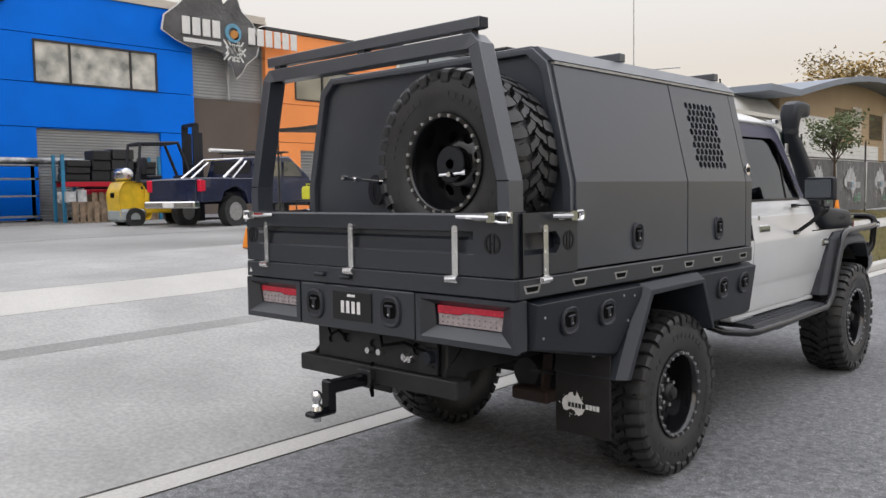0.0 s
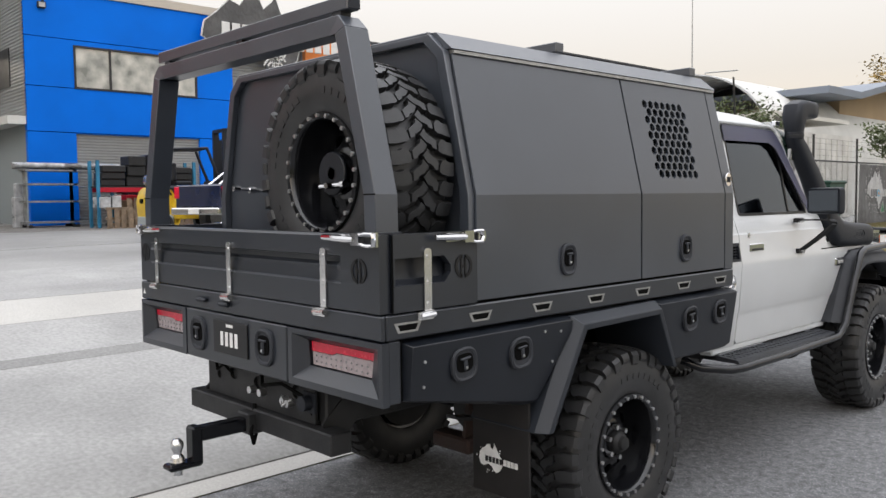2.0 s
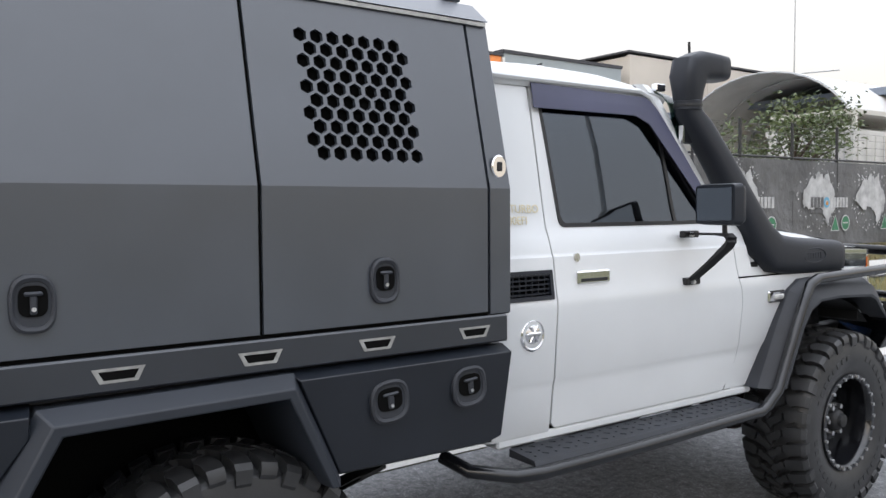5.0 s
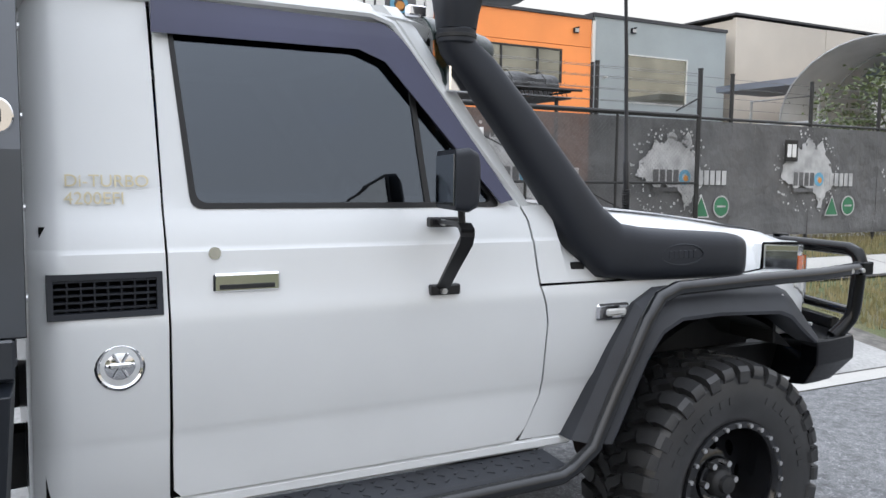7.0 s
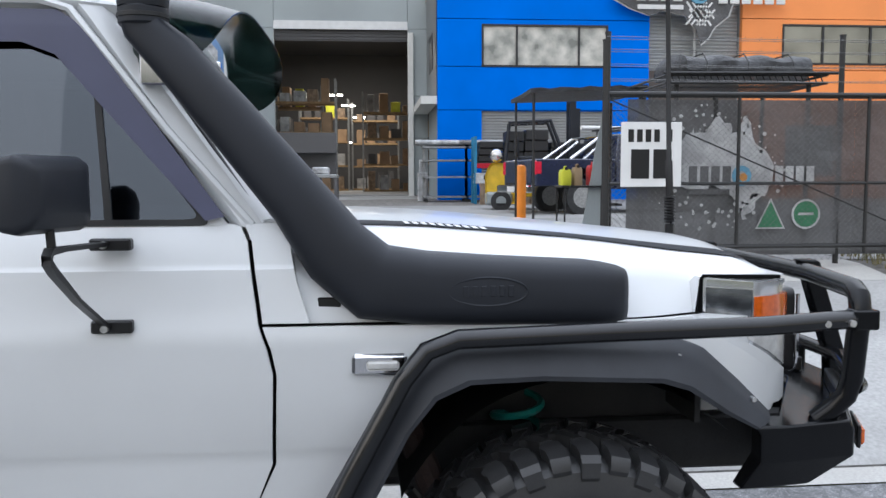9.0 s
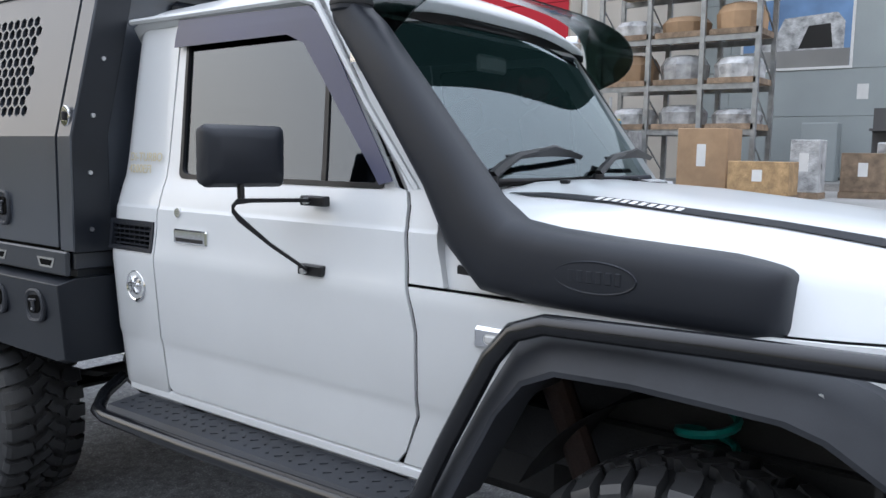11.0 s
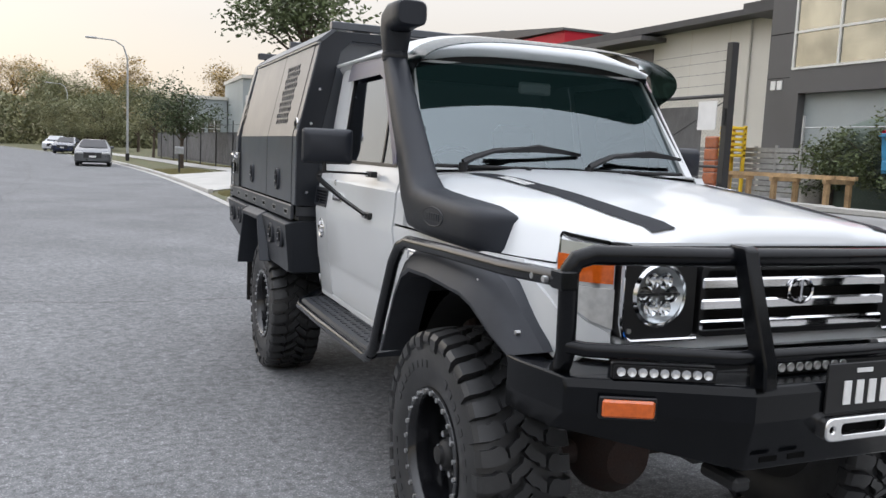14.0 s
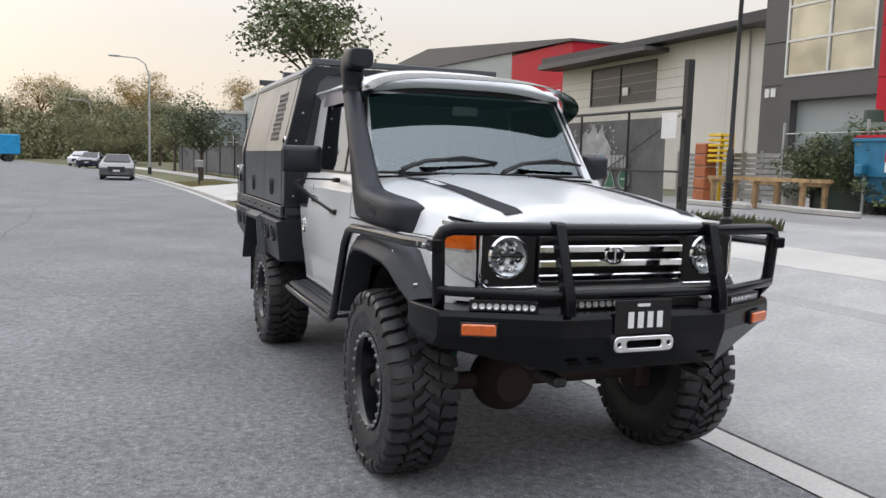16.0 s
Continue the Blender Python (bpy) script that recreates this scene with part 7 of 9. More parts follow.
# warehouse with an open loading door
ware = thing("warehouse", "grey panel warehouse with an open loading door", "building")
XW = -28.0
for y0, y1 in ((-20.0, -13.0), (-13.0, -6.5), (-6.5, -0.75), (4.1, 4.84)):
    for z0, z1 in ((0.6, 3.05), (3.05, 4.62), (4.62, 7.05), (7.05, 10.5)):
        yz_wall("wall_panel", XW, rect(y0 + 0.008, y1 - 0.008, z0 + 0.008, z1 - 0.008), [], 0.25, M_GREYW, ware)
yz_wall("lintel_panel", XW, rect(-0.742, 4.092, 7.06, 10.5), [], 0.25, M_GREYW, ware)
part("rolled_shutter", corrugated(XW - 0.1, -0.75, 4.1, 6.60, 7.05, 0.1, 0.03), M_DKGREYW, ware, "rolled-up dark shutter")
part("fascia", MB().box(XW, XW + 0.05, -0.75, 4.1, 7.0, 7.3), M_SIGN, ware)
part("inner_wall", MB().box(-48, -47.8, -8.98, 8.98, 0.9, 9.0), M_DKGREYW, ware, "dim inside wall of the warehouse")
for y in (-9.1, 9.1):
    part("inner_wall", MB().box(-48, -28.3, y - 0.1, y + 0.1, 0.9, 9.0), M_DKGREYW, ware, "dim inside wall of the warehouse")
part("inner_ceiling", MB().box(-48, -28.3, -9.2, 9.2, 9.01, 9.2), M_DKGREYW, ware)
part("inner_floor", MB().box(-48, -28.0, -9, 9, 0.85, 0.985), M_CONC_D, ware)
part("back_wall", MB().box(-48, -28.4, -20, -9.3, 0.6, 10.4), M_DKGREYW, ware)
part("door_post", MB().box(XW - 0.02, XW + 0.12, 4.1, 4.3, 0.9, 6.9, 0.01), M_FRAME_W, ware)
for k, (y, z) in enumerate(((1.0, 5.8), (1.6, 5.4), (2.1, 4.9), (1.4, 3.6))):
    part("inside_lamp", MB().box(-40 - 1.5 * k, -39.9 - 1.5 * k, y - 0.35, y + 0.35, z, z + 0.07), M_WHARM, ware, "lit strip lamp inside")
warm = bpy.data.lights.new("warehouse_light", "AREA")
warm.energy, warm.color, warm.size = 260, (1.0, 0.86, 0.68), 4.0
wl_ = new("warehouse_light", warm)
wl_.matrix_world = look((-38, 1.5, 8.6), (-38, 1.5, 1))
rng = random.Random(21)
for sx, sy in ((-31.5, 0.1), (-34.0, -0.6), (-36.5, 3.6), (-40.0, 0.4), (-33.0, 5.6), (-42.0, 3.0)):
    rk = thing("storage_shelf", "loaded storage shelf inside the warehouse", "shelf", "warehouse shelves")
    for z in (0.99, 2.2, 3.4, 4.6):
        part("board", MB().box(sx - 0.5, sx + 0.5, sy - 1.2, sy + 1.2, z, z + 0.08), M_TIMBER, rk)
        for k in range(4):
            yy = sy - 1.0 + 0.55 * k
            h = rng.uniform(0.3, 0.95)
            part("carton", MB().box(sx - 0.42, sx + rng.uniform(0.3, 0.46), yy, yy + rng.uniform(0.3, 0.5), z + 0.081, z + 0.081 + h, 0.01), rng.choice((M_CARTON, M_CARTON, M_PALLET, M_WRAP, M_DKGREYW, M_HIVIS if k == 2 and z > 4 else M_CARTON)), rk)
    for yy in (sy - 1.22, sy + 1.22):
        part("upright", MB().box(sx - 0.5, sx - 0.42, yy - 0.04, yy + 0.04, 0.985, 5.6).box(sx + 0.42, sx + 0.5, yy - 0.04, yy + 0.04, 0.985, 5.6), M_RACK, rk)
post = single("wall_poster", MB().box(XW + 0.001, XW + 0.02, -6.1, -2.5, 4.68, 7.1), M_PRINT_SKY, "framed poster print of a tray truck on the warehouse wall", "poster")
part("print", MB().prism([(-5.7, 5.3), (-5.5, 5.75), (-4.9, 5.95), (-4.7, 6.4), (-3.0, 6.5), (-2.75, 6.2), (-2.75, 5.3)], "x", XW + 0.021, XW + 0.024), M_WRAP, post)
part("print", MB().prism([(-4.2, 5.35), (-3.9, 6.1), (-3.2, 6.15), (-3.1, 5.35)], "x", XW + 0.025, XW + 0.027), M_DECAL_B, post)
part("print", MB().prism([(-6.05, 4.72), (-2.55, 4.72), (-2.55, 5.3), (-6.05, 5.3)], "x", XW + 0.021, XW + 0.023), M_CONC_D, post)
part("frame", sheet(rect(-6.15, -2.45, 4.63, 7.15), [rect(-6.06, -2.54, 4.72, 7.06)], thick=0.03, put=lambda u, v, d: (XW + 0.032 - d, u, v)), M_SIGN, post)
single("fire_sign", MB().box(XW + 0.001, XW + 0.015, -2.25, -1.9, 3.6, 4.1), M_SIGN, "small pale red-edged notice on the wall", "sign")

# building with red cladding and a big grid window
red = thing("office_building", "two-storey building in dark grey and red with a grid window", "building")
XR = -18.0
yz_wall("wall", XR, rect(-15.35, -10.72, 0.6, 9.6), [rect(-14.3, -10.95, 4.62, 9.0), rect(-14.0, -10.75, 0.7, 3.85)], 0.3, M_DKGREYW, red, "dark grey painted wall")
for z0, z1 in ((3.05, 4.3), (4.3, 5.75), (5.75, 7.2), (7.2, 9.6)):
    yz_wall("wall_panel", XR + 0.06, rect(-10.70, -7.62, z0 + 0.01, z1 - 0.01), [], 0.3, M_REDW, red, "red cladding panel")
part("red_base", MB().box(XR - 0.3, XR, -10.7, -7.62, 0.6, 3.05), M_REDW, red)
part("body", MB().box(-27.8, XR - 0.31, -15.3, -7.65, 0.6, 9.5), M_GREYW, red)
for y in (-7.6,):
    part("side_wall", MB().box(-27.9, XR + 0.02, -7.64, -7.55, 0.6, 9.6, 0.01), M_BEIGEW, red, "pale side wall")
    part("downpipe", MB().tube([(-18.6, -7.48, 0.8), (-18.6, -7.48, 9.4)], 0.08, 8), M_FRAME_W, red)
window_set(red, XR, -14.3, -10.95, 4.62, 9.0, (-12.6,), M_WINDOW, M_FRAME_W, 0.07, (5.72, 6.8, 7.9))
part("shutter", corrugated(XR - 0.55, -14.0, -10.75, 0.75, 3.6, 0.11, 0.05), M_DKGREYW, red, "dark ribbed shutter under the overhang")
for z0, z1 in ((5.72, 5.75), (7.2, 7.23), (4.35, 4.37)):
    part("seam", MB().box(XR, XR + 0.004, -15.34, -14.4, z0, z1), M_GAP, red)
part("house_number", MB().box(XR, XR + 0.03, -15.15, -14.95, 4.0, 4.28).box(XR, XR + 0.03, -14.88, -14.68, 4.0, 4.28), M_SIGN, red, "pale numerals masked as bars")
part("roof_flashing", MB().box(-28, XR + 0.1, -15.4, -7.5, 9.6, 9.75), M_ROOF, red)

# cream building with a canopy
cream = thing("factory_building", "cream panel building with a flat canopy over dark windows", "building")
XC = -22.0
yz_wall("wall", XC, [(-36.0, 0.6), (-18.0, 0.6), (-18.0, 7.35), (-36.0, 7.35)], [rect(-32.8, -26.9, 4.8, 6.75)], 0.3, M_CREAMW, cream, "cream concrete-panel wall")
window_set(cream, XC, -32.8, -26.9, 4.8, 6.75, (-30.0,), M_FRAME, M_FRAME, 0.08)
part("notice", MB().box(XC + 0.02, XC + 0.05, -29.7, -29.2, 5.2, 5.6), M_SIGN, cream)
part("roof", MB().prism([(-37.0, 7.35), (-17.0, 7.35), (-17.0, 7.55), (-37.0, 7.75)], "x", -40, XC + 0.9), M_ROOF, cream, "dark flat roof edge")
part("canopy", MB().prism([(-36.5, 7.0), (-26.0, 7.0), (-26.0, 7.2), (-36.5, 7.3)], "x", XC, XC + 1.4), M_DKGREYW, cream, "flat grey canopy")
part("soffit", MB().box(XC, XC + 2.5, -18.4, -15.4, 6.95, 7.35), M_ROOF, cream)
for y in (-24.2, -21.8, -19.5):
    part("joint", MB().box(XC, XC + 0.006, y - 0.015, y + 0.015, 0.8, 7.3), M_BEIGEW, cream)
part("downpipe", MB().tube([(XC + 0.06, -20.6, 0.8), (XC + 0.06, -20.6, 7.3)], 0.06, 8), M_CREAMW, cream)
part("body", MB().box(-40, XC - 0.3, -36, -18, 0.6, 7.3), M_CREAMW, cream)
part("chimney", MB().box(-27, -26, -40, -39, 7.4, 9.4), M_CREAMW, cream)
far = thing("factory_building", "far low building with grey roof and red fascia", "building")
part("red_fascia", MB().box(-40, -24, -47, -38.5, 0.5, 9.2), M_REDW, far)
part("grey_block", MB().box(-40, -24, -75, -47.05, 0.5, 10.2), M_GREYW, far)
part("roof", MB().prism([(-76, 10.2), (-38.4, 9.2), (-38.4, 9.35), (-64, 11.6), (-76, 11.0)], "x", -40, -23.8), M_DKGREYW, far)

# pale house-like offices to the south
for k, (x0, x1, y, z) in enumerate(((-10.6, -7.6, -55.0, 6.2), (-15.2, -10.7, -56.0, 6.6), (-7.5, -4.4, -62.0, 4.9))):
    hs = thing("office_building", "pale grey two-storey office with dark windows", "building", "southern offices")
    part("body", MB().box(x0, x1, y - 9, y, 0.2, z), M_GREYW, hs)
    part("parapet", MB().box(x0 - 0.1, x1 + 0.1, y - 9.1, y + 0.1, z, z + 0.25), M_CREAMW, hs)
    for wx in (x0 + 0.5, x0 + 1.7):
        w_ = part("window", MB().box(wx, wx + 0.95, y + 0.001, y + 0.05, z - 2.9, z - 1.6), M_WINDOW, hs)
        part("bar", MB().box(wx + 0.45, wx + 0.5, y + 0.051, y + 0.07, z - 2.9, z - 1.6).box(wx, wx + 0.95, y + 0.051, y + 0.07, z - 2.3, z - 2.25), M_FRAME_W, w_)
    part("white_panel", MB().box(x1 - 0.55, x1 - 0.2, y + 0.001, y + 0.08, z - 3.6, z - 1.2), M_SIGN, hs)


# ---- fences ----
XN = -5.1


def post_mb(x, y, z0, z1, r=0.028):
    mb = MB().tube([(x, y, z0), (x, y, z1)], r, 8)
    mb.disc(r * 1.15, z1, z1 + 0.02, "z", 8, (x, y, 0))
    return mb


def chain(x, y0, y1, z0, z1, p=0.055):
    """Chain-link mesh, as crossing wires."""
    mb = MB()
    h = z1 - z0
    y = y0 - h
    while y < y1:
        for d in (1, -1):
            a, b = (y, y + h) if d > 0 else (y + h, y)
            za, zb = z0, z1
            if a < y0 or a > y1 or b < y0 or b > y1:
                lo, hi = (a, b) if a < b else (b, a)
                c0, c1 = max(lo, y0), min(hi, y1)
                if c1 - c0 < 0.02:
                    continue
                if a < b:
                    za, zb = z0 + (c0 - a), z0 + (c1 - a)
                    a, b = c0, c1
                else:
                    za, zb = z0 + (a - c1), z0 + (a - c0)
                    a, b = c1, c0
            w = 0.0016
            o = 0.002 * d
            mb.put([(x + o, a - w, za), (x + o, a + w, za), (x + o, b + w, zb), (x + o, b - w, zb)], [(0, 1, 2, 3)])
            mb.put([(x + o - w, a, za), (x + o + w, a, za), (x + o + w, b, zb), (x + o - w, b, zb)], [(0, 1, 2, 3)])
        y += p
    return mb


def barbed(y0, y1, zs, x=XN):
    mb = MB()
    for z in zs:
        mb.tube([(x, y0, z), (x, (y0 + y1) / 2, z - 0.015), (x, y1, z)], 0.003, 4)
        n = int((y1 - y0) / 0.16)
        for k in range(n):
            y = y0 + (y1 - y0) * (k + 0.5) / n
            mb.put([(x - 0.012, y, z - 0.02), (x + 0.012, y + 0.004, z + 0.015), (x, y + 0.008, z)], [(0, 1, 2)])
    return mb


def printed_banner(name, x, y0, y1, z0, z1, seed, with_text=True, scale=1.0):
    """Shade cloth with a pale splash, a row of letter bars and two green marks."""
    r = random.Random(seed)
    root = thing(name, "charcoal shade-cloth banner with pale splash print and green marks", "banner", "fence banners")
    rings = []
    n = 14
    for j in range(n + 1):
        y = y0 + (y1 - y0) * j / n
        rings.append([(x + 0.012 * math.sin(3.1 * y + z * 2.0) + 0.008 * math.sin(9 * y), y, z) for z in steps(z0, z1, 6)])
    part("cloth", MB().loft(rings, closed=False), M_NET, root, smooth=60)
    xs = x + 0.03
    mid = (y0 + y1) / 2
    cx, cz = mid - 0.25, (z0 + z1) / 2 + 0.10
    pts = []
    for (ya_, za_), (yb_, zb_) in zip(mp, mp[1:] + mp[:1]):
        for j in range(3):
            u_, v_ = ya_ + (yb_ - ya_) * j / 3, za_ + (zb_ - za_) * j / 3
            jog = 0.0 if j == 0 else 0.035
            pts.append((cx + ((u_ - 12.4) * 0.29 + r.uniform(-jog, jog)) * scale, max(z0 + 0.06, min(z1 - 0.04, cz + (v_ - 7.4) * 0.33 + r.uniform(-jog, jog)))))
    part("splash_print", sheet(pts, thick=0.002, put=lambda u, v, d: (xs - d, u, v)), M_BANNER_W, root)
    dots = MB()
    for _ in range(110):
        a, rad = r.uniform(0, 6.28), r.uniform(0.45, 0.75)
        yy, zz, q = cx + rad * math.cos(a), cz + rad * 0.85 * math.sin(a), r.uniform(0.006, 0.022)
        if z0 + 0.05 < zz < z1 - 0.03:
            dots.disc(q, xs - 0.001, xs, "x", 7, (0, yy, zz))
    tagged(part("splash_spatter", dots, M_BANNER_W, root), kind="stuff")
    if with_text:
        zb = cz - 0.17
        for k in range(4):
            part("letter_bar", MB().box(xs, xs + 0.004, cx - 0.30 + 0.115 * k, cx - 0.215 + 0.115 * k, zb, zb + 0.19), M_BANNER, root)
        ring = MB().lathe([(0.045, xs), (0.10, xs), (0.10, xs + 0.004), (0.045, xs + 0.004), (0.045, xs)], "x", 20, (0, cx + 0.24, zb + 0.095))
        part("round_motif", ring, M_BANNER_B, root)
        part("motif_core", MB().disc(0.04, xs, xs + 0.005, "x", 12, (0, cx + 0.26, zb + 0.08)), M_BANNER_O, root)
        for k in range(6):
            part("letter_bar", MB().box(xs, xs + 0.004, cx + 0.37 + 0.108 * k, cx + 0.452 + 0.108 * k, zb, zb + 0.19), M_BANNER_W, root)
        part("number_bar", MB().box(xs, xs + 0.003, cx - 0.30, cx + 0.12, zb - 0.09, zb - 0.035), M_BANNER, root)
    tri = part("triangle_mark", MB().prism([(cx + 0.42, z0 + 0.28), (cx + 0.68, z0 + 0.28), (cx + 0.55, z0 + 0.54)], "x", xs, xs + 0.003), M_BANNER_G, root)
    part("mark_edge", sheet([(cx + 0.395, z0 + 0.265), (cx + 0.705, z0 + 0.265), (cx + 0.55, z0 + 0.575)], [[(cx + 0.42, z0 + 0.28), (cx + 0.68, z0 + 0.28), (cx + 0.55, z0 + 0.54)]], thick=0.002, put=lambda u, v, d: (xs + 0.003 - d, u, v)), M_BANNER_W, tri)
    rd = part("round_mark", MB().disc(0.13, xs, xs + 0.003, "x", 22, (0, cx + 0.92, z0 + 0.41)), M_BANNER_G, root)
    part("mark_edge", MB().lathe([(0.13, xs), (0.15, xs), (0.15, xs + 0.004), (0.13, xs + 0.004), (0.13, xs)], "x", 22, (0, cx + 0.92, z0 + 0.41)), M_BANNER_W, rd)
    part("mark_wave", MB().box(xs + 0.003, xs + 0.005, cx + 0.84, cx + 1.0, z0 + 0.40, z0 + 0.425), M_BANNER_W, rd)
    return root


fence = thing("security_fence", "black chain-link security fence with barbed wire", "fence")
POSTS = [4.96, 6.05, 7.35, 9.65, 11.25, 12.8, 14.3, 16.55, 19.2, 22.0, 25.0, 28.5, 32]
for y in POSTS:
    part("post", post_mb(XN - 0.06, y, 0.6, 2.95 if y not in (6.05,) else 2.35), M_FENCE, fence)
part("top_rail", MB().tube([(XN - 0.06, 4.96, 2.36), (XN - 0.06, 32, 2.36)], 0.02, 8), M_FENCE, fence)
part("bottom_rail", MB().tube([(XN - 0.06, 4.96, 0.80), (XN - 0.06, 32, 0.80)], 0.016, 8), M_FENCE, fence)
part("chain_mesh", chain(XN - 0.06, 4.98, 20, 0.72, 2.36, 0.07), M_MESHWIRE, fence)
tagged(part("barbed_wire", barbed(4.96, 32, (2.50, 2.64, 2.78, 2.90), XN - 0.06), M_MESHWIRE, fence), kind="stuff")
for a, b, sd in ((5.15, 7.49, 2), (7.4905, 10.0995, 3), (10.1, 12.7495, 5), (12.75, 14.9995, 7), (15.0, 16.5, 8), (19.3, 21.9, 11), (22.1, 25.0, 13), (25.1, 28.3, 17)):
    printed_banner("fence_banner", XN - 0.03, a, b, 0.78, 2.32, sd, with_text=(b - a) > 1.8)


def gate_leaf(name, x, y0, y1, brace, label):
    g = thing(name, label, "gate")
    hi = 2.36
    part("gate_frame", MB().tube([(x, y0, 0.88), (x, y1, 0.88)], 0.022, 8).tube([(x, y0, hi), (x, y1, hi)], 0.024, 8).tube([(x, y0, 1.5), (x, y1, 1.5)], 0.016, 8), M_FENCE, g)
    for y in steps(y0, y1, 3):
        part("upright", MB().tube([(x, y, 0.8), (x, y, hi)], 0.018, 8), M_FENCE, g)
    part("brace", MB().tube([(x, *brace[0]), (x, *brace[1])], 0.008, 6), M_FENCE, g)
    part("chain_mesh", chain(x, y0, y1, 0.9, hi, 0.06), M_MESHWIRE, g)
    return g


XG = XN + 0.10
gn = gate_leaf("sliding_gate", XG, 4.90, 8.88, ((4.95, 2.30), (8.2, 0.95)), "black chain-link gate slid open along the fence")
part("end_post", post_mb(XG, 8.9, 0.70, 2.95, 0.03), M_FENCE, gn)
part("lead_post", post_mb(XG, 4.9, 0.70, 2.85, 0.036), M_FENCE, gn)
part("barb_arm", MB().tube([(XG, 8.9, 2.60), (XG - 0.05, 8.55, 2.42)], 0.012, 6), M_FENCE, gn)
part("barbed_wire", barbed(4.9, 8.9, (2.5, 2.64, 2.78, 2.9), XG), M_MESHWIRE, gn)
us = single("unit_sign", MB().box(XG + 0.03, XG + 0.04, 5.04, 5.64, 1.47, 2.09, 0.004), M_SIGN, "white unit sign with its characters masked as dark bars", "sign")
for k in range(4):
    part("text_bar", MB().box(XG + 0.041, XG + 0.043, 5.11 + 0.085 * k, 5.165 + 0.085 * k, 1.90, 2.02), M_DECAL_B, us)
part("text_bar", MB().box(XG + 0.041, XG + 0.043, 5.53, 5.545, 1.90, 2.02), M_DECAL_B, us)
for k in range(2):
    part("text_bar", MB().box(XG + 0.041, XG + 0.043, 5.14 + 0.22 * k, 5.32 + 0.22 * k, 1.55, 1.83), M_DECAL_B, us)
bk = single("unit_sign", MB().box(XG - 0.06, XG - 0.05, 10.62, 10.88, 1.82, 2.12, 0.003), M_DECAL_B, "small black number sign masked with pale bars", "sign")
for k in range(2):
    part("text_bar", MB().box(XG - 0.049, XG - 0.047, 10.66 + 0.10 * k, 10.74 + 0.10 * k, 1.88, 2.06), M_SIGN, bk)
gs = gate_leaf("sliding_gate", XG, -6.3, -2.25, ((-5.4, 0.95), (-2.3, 2.3)), "black chain-link gate leaf with a dark banner")
part("lead_post", MB().box(XG - 0.05, XG + 0.05, -2.30, -2.20, 0.6, 2.98, 0.006), M_FENCE, gs, "heavy square gate post")
for z in (1.1, 2.0):
    part("hinge", MB().disc(0.02, z, z + 0.2, "z", 8, (XG + 0.06, -2.25, 0)), M_FENCE, gs)
part("white_tag", MB().box(XG + 0.02, XG + 0.03, -2.75, -2.42, 1.95, 2.3), M_SIGN, gs)
part("barbed_wire", barbed(-6.3, -2.3, (2.5, 2.64, 2.78, 2.9), XG), M_MESHWIRE, gs)
printed_banner("gate_banner", XG - 0.06, -6.0, -2.75, 0.95, 2.25, 19)
f2 = thing("security_fence", "dark chain-link fence further down the street", "fence")
for k in range(14):
    y = -6.6 - 4.0 * k
    part("post", post_mb(kerb_x(y) - 4.6, y, 0.2, 2.7), M_FENCE, f2)
wires = MB()
for k in range(13):
    ya, yb = -6.6 - 4 * k, -10.6 - 4 * k
    for z in (0.5, 2.1, 2.5):
        wires.tube([(kerb_x(ya) - 4.6, ya, z), (kerb_x(yb) - 4.6, yb, z)], 0.015, 5)
part("rails", wires, M_FENCE, f2)
cloth = MB()
cloth.loft([[(kerb_x(y) - 4.63, y, z) for z in (0.35, 2.1)] for y in steps(-10, -60, 25)], closed=False)
part("shade_cloth", cloth, M_BANNER, f2, "dark shade cloth on the fence")

# ---- yard things ----
# forklift
fk = thing("forklift", "yellow gas forklift with a black mast and cage", "forklift")
cw = [[(x, yy, z) for yy, z in round_poly([(0.0, 0.18), (0.75, 0.18), (0.78, 0.60), (0.55, 1.12), (0.10, 1.16), (-0.04, 0.85)], 0.14, 5)] for x in (-0.40, -0.49, 0.49, 0.40)]
for k in (0, 3):
    cw[k] = [(p[0], 0.37 + (p[1] - 0.37) * 0.9, 0.65 + (p[2] - 0.65) * 0.9) for p in cw[k]]
part("counterweight", MB().loft(cw), M_YELLOW, fk, "rounded yellow counterweight", smooth=40)
part("ballast_skirt", MB().box(-0.5, 0.5, -0.03, 0.62, 0.14, 0.46, 0.06), M_GREYW, fk, "scuffed grey lower ballast")
part("grab_slot", MB().box(-0.12, 0.12, -0.06, 0.05, 0.74, 0.86, 0.02), M_GAP, fk)
part("body", MB().prism([(0.62, 0.34), (1.9, 0.34), (1.9, 0.62), (1.25, 0.62), (1.1, 0.72), (0.9, 0.72), (0.62, 0.95)], "x", -0.5, 0.5), M_YELLOW, fk, "yellow side frame", bevel=0.03)
part("engine_cover", MB().box(-0.42, 0.42, 0.5, 1.15, 0.9, 1.18, 0.06), M_PLASTIC, fk)
part("dash", MB().prism([(1.55, 0.6), (1.85, 0.6), (1.85, 1.25), (1.7, 1.3)], "x", -0.42, 0.42), M_PLASTIC, fk)
part("seat", MB().box(-0.25, 0.25, 0.75, 1.15, 1.2, 1.3, 0.03).box(-0.25, 0.25, 0.68, 0.78, 1.3, 1.75, 0.03), M_PLASTIC, fk)
cage = MB()
